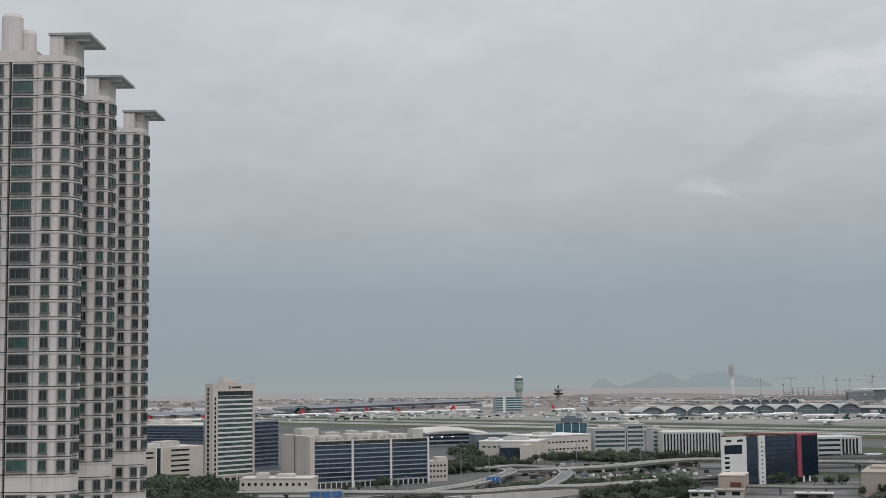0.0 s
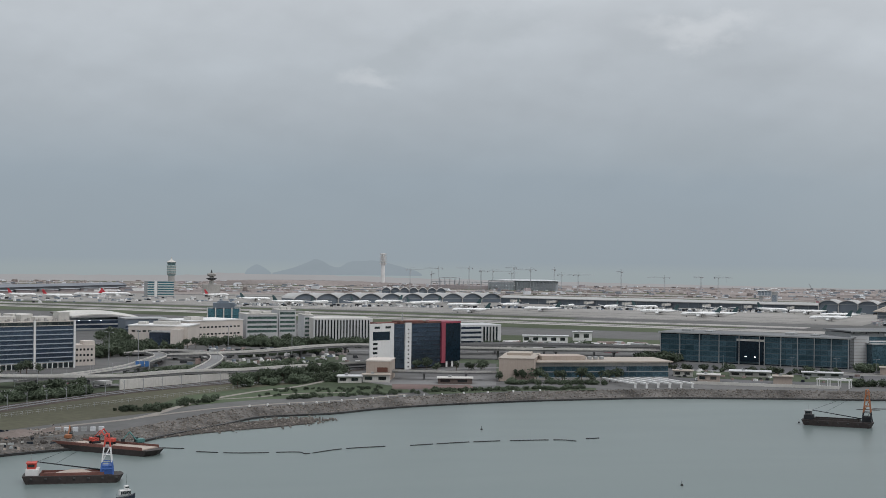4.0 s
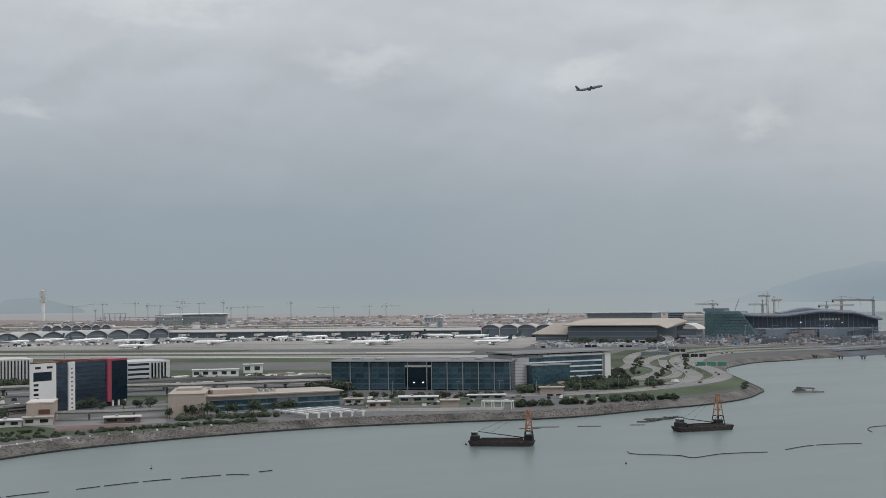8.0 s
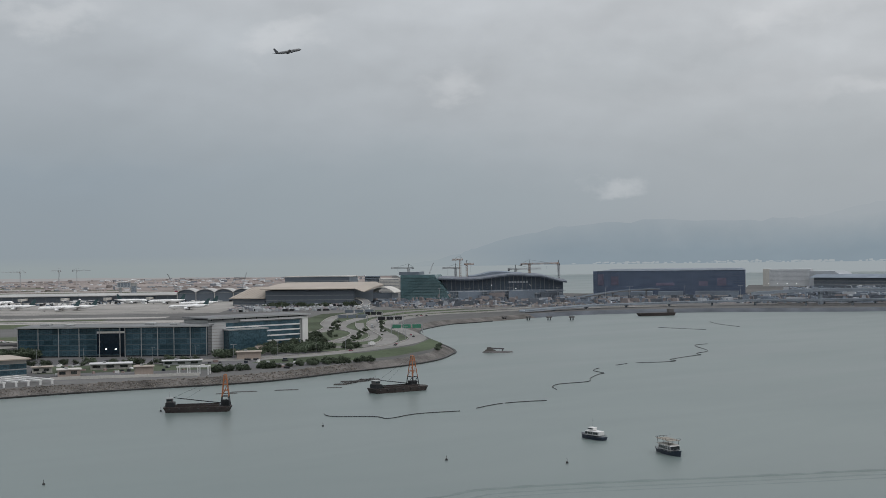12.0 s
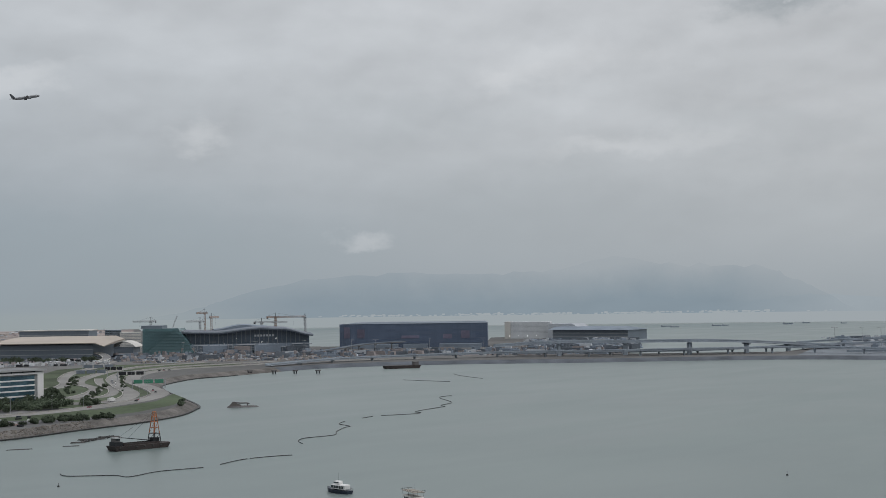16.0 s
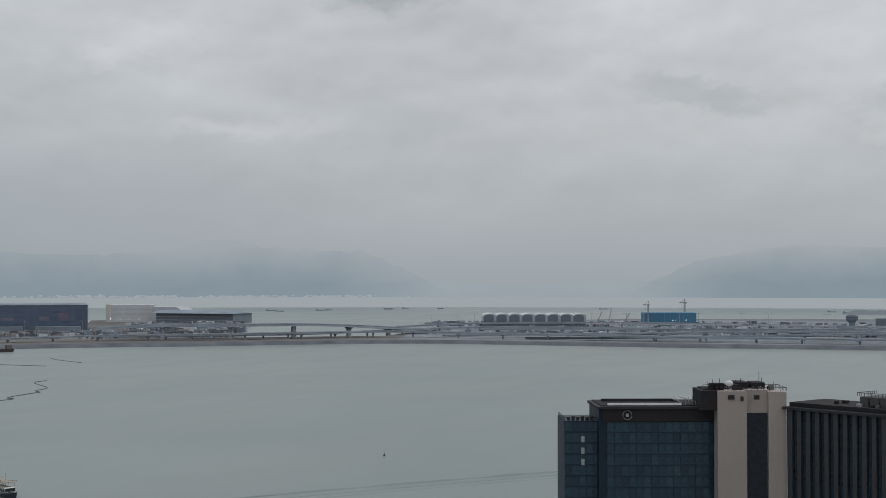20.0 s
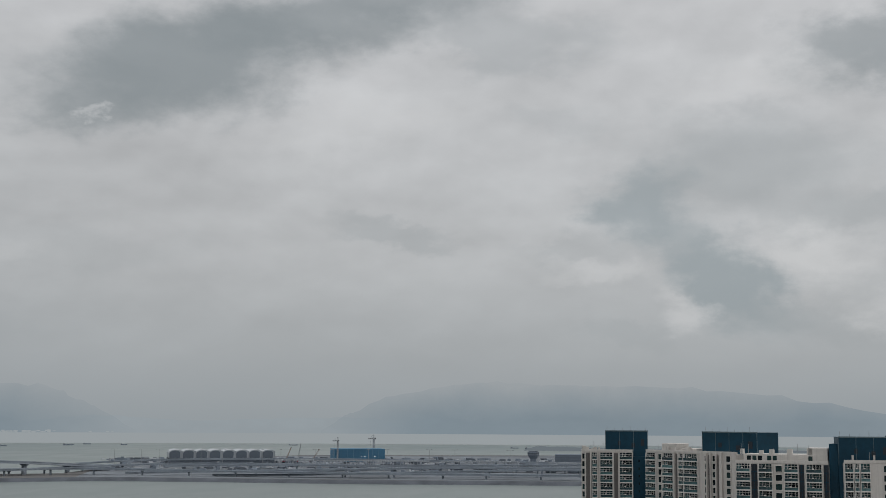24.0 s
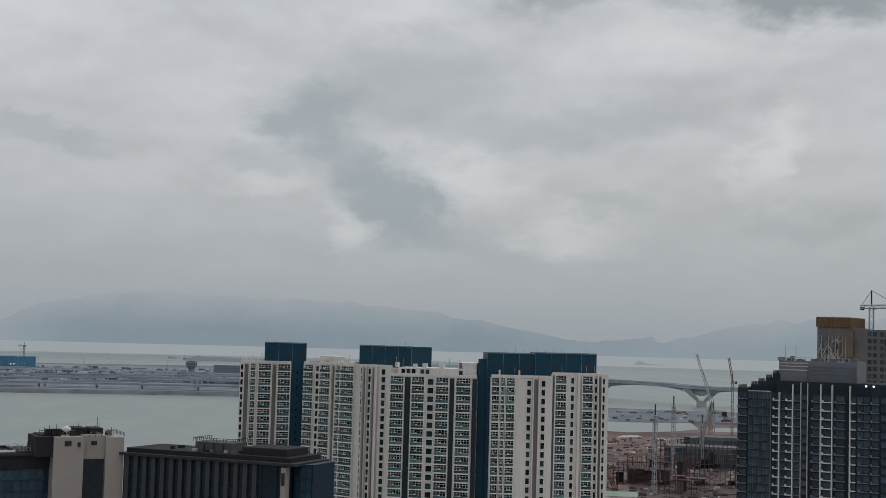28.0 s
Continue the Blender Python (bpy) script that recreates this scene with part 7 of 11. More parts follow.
one_box("roof_plant_room", (-4.5, 0.0, -0.4, 12, top - 5.5, top - 0.2), HOTEL_BROWN, t2)
bm = bmesh.new()
rail_line(bm, 0, w2, -0.8, 12, top - 0.3, 1.0, 1.5)
for i in range(14):
    x = -3 + i * 1.5
    strut(bm, (x, 4 + (i % 3), top - 0.2), (x, 4 + (i % 3), top + 1.4 + 0.5 * (i * 5 % 4)), 0.07, 4)
    strut(bm, (x, 4 + (i % 3), top + 1.0), (x + 1.4, 4, top + 1.2), 0.06, 4)
strut(bm, (12.8, 6, top), (12.8, 6, top + 4.6), 0.07, 4)
part("roof_pipes", bm, DARK_TRIM, t2)
rs = random.Random(19)
for i in range(13):
    x, y, k = rs.uniform(-3.8, w2 - 2), rs.uniform(1.5, 9), rs.uniform(0.7, 1.7)
    one_box("roof_unit", (x, x + k, y, y + k * 0.8, top - 0.2, top + rs.uniform(0.4, 1.5)), rs.choice((HOTEL_BROWN, DARK_CONCRETE, GREY_TRIM, DARK_TRIM)), t2)
bm = bmesh.new()
for i in range(16):
    x, y = rs.uniform(1.0, w2 - 1), rs.uniform(1, 8)
    strut(bm, (x, y, top - 0.2), (x + rs.uniform(-1.6, 1.6), y, top + rs.uniform(0.3, 1.2)), 0.06, 4)
part("roof_struts", bm, GREY_TRIM, t2)
for i in range(3):
    one_box("cooling_unit", (-1.4 + i * 1.35, -0.3 + i * 1.35, 2, 4.5, top - 0.2, top + 1.6), HOTEL_BROWN, t2)
bm = bmesh.new()
bmesh.ops.create_uvsphere(bm, u_segments=14, v_segments=8, radius=1.15)
for v in bm.verts:
    # a bowl tipped up towards the sky
    v.co.z, v.co.y = v.co.z * 0.62 + 0.25 * v.co.y + top + 1.7, v.co.y * 0.35 - 0.3 * v.co.z + 1.2
    v.co.x += 3.6
strut(bm, (3.6, 1.4, top - 0.6), (3.6, 1.4, top + 2.0), 0.12, 5)
part("satellite_dish", bm, WHITE, t2, smooth=True)
bm = bmesh.new()
for i in range(5):
    strut(bm, (-8.5 + i * 1.0, 6, top - 4.8), (-8.5 + i * 0.9, 6, top - 3.2 + 0.4 * (i % 3)), 0.06, 4)
strut(bm, (-11, 5, top - 2.4), (-8.5, 6, top - 4.2), 0.09, 4)
part("roof_gantry", bm, GREY_TRIM, t2)
# the long wing with upright fins
m3, w3 = face_to((82.68, 379), (89.3, 352))
t3 = thing("hotel_wing", "long dark hotel wing with upright bronze fins", "hotel", m3)
H = 54.0 - LAND
one_box("body", (0, w3, 0.4, 18, 0, H), TEAL_PANEL, t3)
n = 15
bm = bmesh.new()
box(bm, 0, 1.25, -0.35, 0.5, 0, H - 0.3)
grid_of(part("upright_fin", bm, mat("bronze_grey_fin", (0.037, 0.039, 0.043), 0.7, 0.12, 0.4, spec=0.25), t3), [0.9 + i * (w3 - 7.5) / n for i in range(n)], [0], 0, t3)
bm = bmesh.new()
box(bm, 0, 1.35, 0.25, 0.45, 0, 2.9)
grid_of(part("window_pane", bm, GLASS_NAVY, t3), [2.22 + i * (w3 - 7.5) / n for i in range(n)], [H - 3.4 - k * 3.1 for k in range(6)], 0, t3)
one_box("corner_glass", (w3 - 6.3, w3 - 2.3, 0.1, 0.5, 0, H - 0.5), GLASS_NAVY, t3)
one_box("corner_pier", (w3 - 0.9, w3 + 0.5, -0.5, 1.6, 0, H - 0.6), HOTEL_STONE, t3)
one_box("roof_edge", (-0.6, w3 + 3.4, -1.0, 18, H - 0.2, H + 0.5), DARK_TRIM, t3)
one_box("parapet", (0.4, w3 + 1.0, 1.0, 17.5, H + 0.5, H + 1.7), HOTEL_BROWN, t3)
one_box("end_bay", (w3 + 0.5, w3 + 6.0, 4, 16, 0, H + 0.1), TEAL_PANEL, t3)
bands(t3, w3 + 0.6, w3 + 5.8, 3.8, H - 26.5, H - 0.5, 8, GLASS_HOTEL, TEAL_PANEL, 3, 0.5, 0.06)
one_box("end_sign", (w3 - 0.7, w3 + 0.3, -0.66, -0.5, H - 5.2, H - 2.0), DARK_TRIM, t3, "dark illegible end sign")
roof_plant(t3, [(w3 * 0.66, w3 * 0.72, 5, 14, 2.0), (w3 * 0.7, w3 * 0.97, 3.5, 15, 3.2)], H + 0.5, HOTEL_BROWN)
bm = bmesh.new()
rail_line(bm, w3 * 0.39, w3 * 0.64, 4, 13, H + 4.4, 0.9, 1.0)
part("roof_rail", bm, HOTEL_BROWN, t3)
rs = random.Random(23)
for i in range(18):
    x, y, k = rs.uniform(w3 * 0.08, w3 * 0.95), rs.uniform(2.5, 15), rs.uniform(0.6, 1.6)
    one_box("roof_unit", (x, x + k, y, y + k, H + 1.7, H + 1.7 + rs.uniform(0.3, 1.0)), rs.choice((HOTEL_BROWN, DARK_CONCRETE, GREY_TRIM)), t3)
for i in range(4):
    x = w3 * (0.4 + 0.06 * i)
    one_box("cooling_tower", (x, x + w3 * 0.05, 4.2, 12, H + 0.5, H + 4.3), mat("sooty_grey_casing", (0.06, 0.06, 0.062), 0.8, 0.15), t3, bevel=0.15)


# ---- cream towers with dark blue-green cores ----
WIN_FRAME = mat("white_window_frame", (0.62, 0.60, 0.57), 0.55, 0.05)
CREAM_B = mat("warm_cream_tile", (0.56, 0.53, 0.495), 0.65, 0.05, 0.5, stain=0.3)
# Colour that stands in for the shade between projecting bays.
RECESS_SHADE = mat("painted_recess_shade", (0.15, 0.14, 0.132), 0.7, 0.1)
FLAT_PANE = glass_mat("dim_flat_glass", [(0.004, 0.007, 0.009), (0.012, 0.024, 0.027), (0.006, 0.010, 0.012), (0.02, 0.05, 0.05), (0.005, 0.009, 0.012), (0.03, 0.055, 0.055)], 0.2, 0.15)
RAIL_GLASS = glass_mat("sea_green_balustrade", [(0.022, 0.038, 0.043), (0.055, 0.108, 0.115), (0.028, 0.046, 0.052), (0.085, 0.165, 0.168), (0.035, 0.063, 0.07), (0.065, 0.125, 0.13)], 0.25, 0.25)


def balcony_bay(w, pitch, parent):
    """One flat's balcony: a projecting white slab with cheeks, a dim glazed back wall, a balustrade and an air-conditioner."""
    bm = bmesh.new()
    h = pitch
    box(bm, -w / 2, w / 2, -1.0, 0.05, 0, 0.42)
    box(bm, -w / 2, -w / 2 + 0.22, -0.8, 0.05, 0.42, h)
    box(bm, w / 2 - 0.22, w / 2, -0.8, 0.05, 0.42, h)
    k = max(3, int(w / 0.95))
    xs, bars = [-w / 2 + 0.23], set()
    for i in range(1, k):
        x = -w / 2 + w * i / k
        xs += [x - 0.05, x + 0.05]
    xs.append(w / 2 - 0.23)
    for i in range(len(xs) - 1):
        bars |= {(i, 1)} if i % 2 == 0 else {(i, 0), (i, 1), (i, 2)}
    frame_mesh(bm, xs, [0.42, h - 0.72, h - 0.62, h], bars, -0.14, -0.035)
    box(bm, -w / 2, w / 2, -1.02, -0.92, 1.32, 1.40)
    box(bm, -0.1 - w * 0.1, 0.0, -0.9, -0.55, 1.4, 1.7)
    ob = part("balcony", bm, WIN_FRAME, parent)
    bm = bmesh.new()
    box(bm, -w / 2 + 0.22, w / 2 - 0.22, -0.03, 0.03, 0.42, h)
    part("pane", bm, FLAT_PANE, ob)
    bm = bmesh.new()
    box(bm, -w / 2 + 0.22, w / 2 - 0.22, -0.97, -0.94, 0.42, 1.32)
    box(bm, -w / 2 + 0.3, -w / 2 + 0.3 + w * 0.26, -0.1, -0.05, 0.5, h - 0.35)
    part("balustrade", bm, RAIL_GLASS, ob)
    return ob


def slit_window(w, pitch, parent):
    """A tall narrow window with a white ledge on one side."""
    bm = bmesh.new()
    frame_mesh(bm, [-w / 2 - 0.12, -w / 2, w / 2, w / 2 + 0.1, w / 2 + 0.34], [0.28, 0.46, 1.3, 2.34, 2.45],
               {(0, 0), (1, 0), (2, 0), (3, 0), (2, 1), (3, 1), (2, 2), (1, 3), (2, 3)}, -0.26, 0.04)
    ob = part("window", bm, WIN_FRAME, parent)
    bm = bmesh.new()
    box(bm, -w / 2, w / 2, -0.05, 0.03, 0.46, 2.34)
    part("pane", bm, FLAT_PANE, ob)
    return ob


def flat_wing(t, x0, x1, y, depth, top, pitch, rows, cols, px0, px1, wall=None):
    """A wing of flats; cols give each column's kind and place along the front."""
    one_box("wing_wall", (x0, x1, y, y + depth, 0, top), wall or CREAM_B, t)
    one_box("wing_parapet", (x0 + 0.1, x1 - 0.1, y - 0.15, y + 1.0, top, top + 0.9), CREAM_B, t)
    k = (x1 - x0) / (px1 - px0)
    for kind, a, b in cols:
        xa, xb = x0 + (a - px0) * k, x0 + (b - px0) * k
        if kind == "groove":
            # The recess is flat: its shade is a darker painted panel.
            one_box("groove_panel", (xa, xb, y - 0.06, y + 0.1, 0, top - 0.4), RECESS_SHADE, t)
            for x in (xa - 0.34, xb):
                one_box("groove_pier", (x, x + 0.34, y - 0.95, y + 0.05, 0, top + 0.3), CREAM_B, t)
            continue
        if kind == "rib":
            one_box("wall_rib", (xa, xb, y - 0.9, y + 0.1, 0, top + 0.6), CREAM_B, t)
            continue
        if kind == "dark":
            one_box("core_panel", (xa, xb, y - 0.1, y + 0.2, 0, top - 0.3), DARK_RECESS, t, "dark navy recessed strip")
            bm = bmesh.new()
            for i in range(rows):
                box(bm, xa, xb, y - 0.22, y - 0.1, top - pitch * (i + 1), top - pitch * (i + 1) + 0.22)
            box(bm, (xa + xb) / 2 - 0.06, (xa + xb) / 2 + 0.06, y - 0.2, y - 0.1, 0, top - 0.3)
            part("strip_grille", bm, CORE_TEAL, t)
            continue
        ob = balcony_bay(xb - xa, pitch, t) if kind == "wide" else slit_window((xb - xa) * 1.3, pitch, t)
        grid_of(ob, [(xa + xb) / 2], [top - pitch * (i + 1) - 0.25 for i in range(rows)], y, t)


DARK_RECESS = mat("navy_recess_panel", (0.012, 0.017, 0.024), 0.5, 0.15, 0.3)


def blue_core(t, x0, x1, y0, y1, top, foot=0):
    one_box("lift_core", (x0, x1, y0, y1, 0, top), CORE_TEAL, t, "dark blue-green lift core")
    bm = bmesh.new()
    n = max(2, int((x1 - x0) / 5))
    for i in range(n + 1):
        x = x0 + (x1 - x0) * i / n
        box(bm, x - 0.05, x + 0.05, y0 - 0.1, y0 + 0.02, top - 9, top)
    box(bm, x0 - 0.1, x1 + 0.1, y0 - 0.14, y0 + 0.1, top - 0.2, top + 0.2)
    part("core_trim", bm, mat("pale_teal_trim", (0.12, 0.17, 0.19), 0.5), t)
    bm = bmesh.new()
    for k, (f0, f1, z0, z1) in enumerate(((0.3, 0.36, 5.2, 3.6), (0.62, 0.7, 6.0, 4.4), (0.84, 0.92, 5.4, 3.0))):
        box(bm, x0 + (x1 - x0) * f0, x0 + (x1 - x0) * f1, y0 - 0.05, y0 + 0.05, top - z0, top - z1)
    part("core_louvre", bm, DARK_RECESS, t)
    bm = bmesh.new()
    for i in range(n * 2):
        x = x0 + 0.6 + (x1 - x0 - 1.2) * i / (n * 2 - 1)
        strut(bm, (x, y0 + 1, top), (x, y0 + 1, top + 0.9 + 0.9 * (i * 7 % 3 == 0)), 0.06, 4)
    part("roof_rods", bm, GREY_TRIM, t)


def roof_bits(t, x0, x1, y, z, seed):
    """Vent stubs, tanks and short poles behind a parapet."""
    r = random.Random(seed)
    for i in range(5):
        x = x0 + (x1 - x0 - 1.6) * (i + r.uniform(0.1, 0.7)) / 5
        one_box("roof_tank", (x, x + r.uniform(0.5, 1.6), y + 2, y + 4, z, z + r.uniform(1.2, 2.4)), CREAM_B, t)
    bm = bmesh.new()
    for i in range(5):
        x = r.uniform(x0, x1)
        strut(bm, (x, y + 1.6, z), (x, y + 1.6, z + r.uniform(2, 4)), 0.06, 4)
    part("roof_poles", bm, GREY_TRIM, t)


m, w = face_to((87.29, 500), (89.42, 500))
t = thing("apartment_tower", "cream apartment tower with a dark blue-green lift core", "apartment tower", m, "cream and blue towers")
flat_wing(t, 0, w, 0, 16, 71.6, 2.72, 12, (("slit", 427, 430), ("groove", 433, 440), ("wide", 443, 453), ("wide", 457, 480), ("groove", 482, 489), ("wide", 491, 514)), 425, 515)
blue_core(t, w * 0.47, w + 5.4, 3, 14, 79.2)
one_box("core_panel", (w, w + 5.2, 1.0, 3.2, 0, 70), CORE_TEAL, t)
small_windows(t, [w + 2.2], [68 - i * 2.72 for i in range(14)], 0.98, 0.5, 0.9, FLAT_PANE)
roof_bits(t, 0, w * 0.45, 0, 71.6, 1)
m, w = face_to((89.95, 496), (93.6, 468))
t = thing("apartment_tower", "broad cream apartment tower with rows of dark windows", "apartment tower", m, "cream and blue towers")
flat_wing(t, 0, w, 0, 18, 71.8, 2.68, 19, (("wide", 542, 560), ("slit", 563, 567), ("wide", 571, 590), ("groove", 592, 598), ("wide", 599, 607), ("wide", 607, 631), ("slit", 641, 644), ("groove", 646, 651),
                                           ("slit", 654, 658), ("groove", 661, 666), ("rib", 667, 670), ("slit", 676, 681)), 540, 690)
blue_core(t, w * 0.54, w * 1.12, 5, 16, 79.2)
roof_plant(t, [(w * 0.12, w * 0.3, 3, 9, 3.2), (w * 0.33, w * 0.5, 4, 9, 1.6)], 71.8, CREAM_B)
roof_bits(t, w * 0.1, w * 0.5, 0, 71.8, 2)
m, w = face_to((93.55, 455), (97.25, 450))
t = thing("apartment_tower", "cream apartment wing with dark recessed grooves", "apartment tower", m, "cream and blue towers")
flat_wing(t, 0, w, 0, 18, 69.6, 2.87, 16, (("wide", 692, 717), ("dark", 718, 728), ("wide", 730, 754), ("slit", 760, 768), ("wide", 773, 797), ("dark", 798, 806), ("wide", 809, 836), ("dark", 838, 846)), 690, 846)
one_box("upper_storey", (w * 0.08, w * 0.98, 2.5, 16, 69.6, 72.4), CREAM_B, t)
small_windows(t, [w * f for f in (0.14, 0.2, 0.26, 0.36, 0.42, 0.8)], [70.3], 2.5, 1.3, 1.6, FLAT_PANE)
roof_plant(t, [(w * 0.76, w * 0.98, 3, 12, 5)], 69.6, CREAM_B)
roof_bits(t, 0, w * 0.9, 1.0, 72.4, 3)
one_box("core_panel", (w, w + 5, 2.0, 14, 0, 76), CORE_TEAL, t)
m, w = face_to((97.85, 446), (102.78, 452))
t = thing("apartment_tower", "cream corner apartment tower with a wide blue-green core", "apartment tower", m, "cream and blue towers")
flat_wing(t, 0, w * 0.52, 0, 20, 70.2, 2.9, 16, (("wide", 865, 880), ("wide", 881, 890), ("wide", 891, 908), ("slit", 931, 936), ("groove", 942, 950), ("slit", 957, 962)), 865, 976)
flat_wing(t, w * 0.52, w, 0.9, 20, 71.4, 2.87, 16, (("groove", 976, 980), ("wide", 981, 1002), ("slit", 1011, 1015), ("rib", 1022, 1026), ("wide", 1030, 1050), ("slit", 1054, 1057), ("groove", 1060, 1065), ("slit", 1068, 1071)), 976, 1078)
blue_core(t, -1.2, w * 0.38, 3, 16, 78.2)
blue_core(t, w * 0.38, w * 0.9, 2.2, 16, 78.6)
roof_bits(t, 1, w * 0.95, 0.5, 70.9, 4)

# ---- dark towers under construction, the site and the arched bridge ----
NEW_GLASS = glass_mat("blue_grey_new_glass", [(0.022, 0.038, 0.056), (0.04, 0.062, 0.088), (0.014, 0.024, 0.037)], 0.2, 0.4)
PALE_RIB = mat("pale_grey_rib", (0.47, 0.47, 0.465), 0.7, 0.1)
DIM_SLAB = mat("dim_grey_slab", (0.095, 0.108, 0.13), 0.8, 0.15)
m, w = face_to((108.05, 492), (114.6, 480))
t = thing("unfinished_tower", "dark unfinished apartment tower with pale balcony slabs", "apartment tower", m)
PITCH_D = 2.95


def along(px):
    return w * (px - 1305.0) / 296.0


one_box("body", (along(1376), w, 0.6, 24, 0, 75.9 - LAND), BLACK_CONCRETE, t)
one_box("glass_bay", (along(1325), along(1376), 0.2, 22, 0, 71.9 - LAND), BLACK_CONCRETE, t)
for i, (x0, x1, z) in enumerate(((1305, 1325, 73.0), (1325, 1338, 74.2), (1338, 1352, 75.4), (1352, 1365, 76.8), (1365, 1378, 78.4))):
    one_box("stepped_bay", (along(x0), along(x1), 0.6 + (3 if i else 0), 22, 0, z - LAND), BLACK_CONCRETE, t)
    one_box("step_wall", (along(x0), along(x0) + 1.2, 1.2 + (3 if i else 0), 8, z - LAND, z + 1.0 - LAND), DARK_CONCRETE, t)
one_box("roof_block", (along(1376), along(1516), 4, 20, 75.9 - LAND, 83.0 - LAND), mat("blue_grey_render", (0.125, 0.134, 0.152), 0.8, 0.12), t)
one_box("roof_block_step", (along(1430), along(1512), 3.0, 4.0, 75.9 - LAND, 81.4 - LAND), mat("slate_grey_render", (0.085, 0.092, 0.107), 0.8, 0.12), t)
for z in (82.0, 80.9, 79.6):
    one_box("roof_block_band", (along(1376), along(1429), 3.8, 4.0, z - LAND, z + 0.35 - LAND), CONCRETE, t)
    one_box("roof_block_band", (along(1431), along(1511), 2.85, 3.0, z - LAND - 0.9, z - 0.6 - LAND), DIM_SLAB, t)
one_box("roof_curb", (along(1374), along(1382), 3.4, 8, 83.0 - LAND, 84.2 - LAND), VIADUCT, t)
rows = [71.9 - LAND - PITCH_D * (i + 1) for i in range(15)]
# balcony stacks: slab stubs between tall ribs
for x0, x1, side, paint, top in ((1371, 1383, 1, PALE_RIB, 71.9), (1394, 1407, 1, PALE_RIB, 74.8), (1440, 1456, 0, DIM_SLAB, 73.5), (1457, 1477, 2, PALE_RIB, 75.2), (1479, 1500, 0, DIM_SLAB, 74.0), (1508, 1518, -1, PALE_RIB, 75.0), (1543, 1558, 0, DIM_SLAB, 74.0), (1384, 1393, 0, DIM_SLAB, 74.0), (1408, 1420, 0, DIM_SLAB, 74.0), (1522, 1540, 0, DIM_SLAB, 74.0), (1306, 1324, 0, DIM_SLAB, 72.0)):
    a, b = along(x0), along(x1)
    bm = bmesh.new()
    box(bm, a - (a + b) / 2, b - (a + b) / 2, -1.1, 0.7, 0, 0.32)
    box(bm, a - (a + b) / 2, (a - b) * 0.25, -1.1, -0.95, 0.32, 0.9)
    ledge = part("balcony", bm, paint, t)
    bm = bmesh.new()
    box(bm, (a - b) * 0.35, (b - a) * 0.4, 0.02, 0.2, 0.45, 2.5)
    part("doorway", bm, NEW_GLASS, ledge)
    grid_of(ledge, [(a + b) / 2], rows, 0.4, t)
    for x in ([b] if side == 1 else [a] if side == -1 else [a, b] if side == 2 else []):
        one_box("tall_rib", (x - 0.16, x + 0.16, -1.0, 0.6, 0, top - LAND), PALE_RIB, t)
for x in (1421, 1433):
    one_box("tall_rib", (along(x) - 0.13, along(x) + 0.13, -0.2, 0.6, 0, 75.5 - LAND), CONCRETE, t)
one_box("bay_coping", (along(1325), along(1366), 0.0, 0.6, 71.9 - LAND, 72.2 - LAND), CONCRETE, t)
one_box("tall_rib", (along(1367) - 0.15, along(1367) + 0.15, -0.1, 0.3, 0, 71.9 - LAND), DIM_SLAB, t)
# glazed bays
bm = bmesh.new()
box(bm, -0.62, 0.62, -0.1, 0.05, 0.75, 2.75)
for x0, x1 in ((1519.5, 1541.5), (1560, 1600)):
    one_box("glass_strip", (along(x0), along(x1), 0.42, 0.6, 0, 75.0 - LAND), GLASS_NAVY, t, "deep navy glazed strip")
pane = part("window_pane", bm, NEW_GLASS, t)
bm = bmesh.new()
box(bm, -0.78, 0.78, -0.16, 0.05, 0.5, 0.62)
box(bm, -0.78, -0.66, -0.16, 0.05, 0.62, 2.95)
part("window_frame", bm, DIM_SLAB, pane)
grid_of(pane, [along(x) for x in (1330, 1338.5, 1347, 1355.5, 1364)], rows, 0.18, t)
bm = bmesh.new()
box(bm, -0.95, 0.95, -0.1, 0.05, 0.6, 2.5)
grid_of(part("window_pane", bm, NEW_GLASS, t), [along(x) for x in (1388, 1413, 1427, 1524.5, 1536.5, 1566)], rows, 0.38, t)
for x in (1535, 1548):
    p = (along(x), 0.0, 75.15 - LAND)
    bm = bmesh.new()
    bmesh.ops.create_uvsphere(bm, u_segments=8, v_segments=6, radius=0.3)
    for v in bm.verts:
        v.co = v.co + Vector(p)
    lamp = part("site_lamp", bm, FLOOD, t, "lit white site lamp")
    one_box("lamp_bracket", (p[0] - 0.08, p[0] + 0.08, 0.1, 0.7, p[2] - 0.1, p[2] + 0.1), DARK_TRIM, t)
bm = bmesh.new()
for x, z in ((1385, 88.4), (1404, 88.2), (1515, 83.5)):
    strut(bm, (along(x), 6, 82.5 - LAND), (along(x), 6, z - LAND), 0.09, 4)
rail_line(bm, along(1390), along(1500), 4.2, 19, 83.0 - LAND, 1.2, 1.6)
part("roof_rods", bm, GREY_TRIM, t)
r = random.Random(8)
bm = bmesh.new()
for i in range(16):
    x = along(r.uniform(1380, 1510))
    box(bm, x, x + r.uniform(0.5, 2.0), 5, 8, 83.0 - LAND, 83.0 - LAND + r.uniform(0.4, 1.6))
part("roof_clutter", bm, DARK_CONCRETE, t)
m, w = face_to((111.2, 600), (114.6, 590))
t = thing("unfinished_tower", "taller tower shell with ochre safety netting on top", "construction shell", m)
one_box("body", (0, w * 0.4, 0, 26, 0, 96.6 - LAND), DARK_CONCRETE, t)
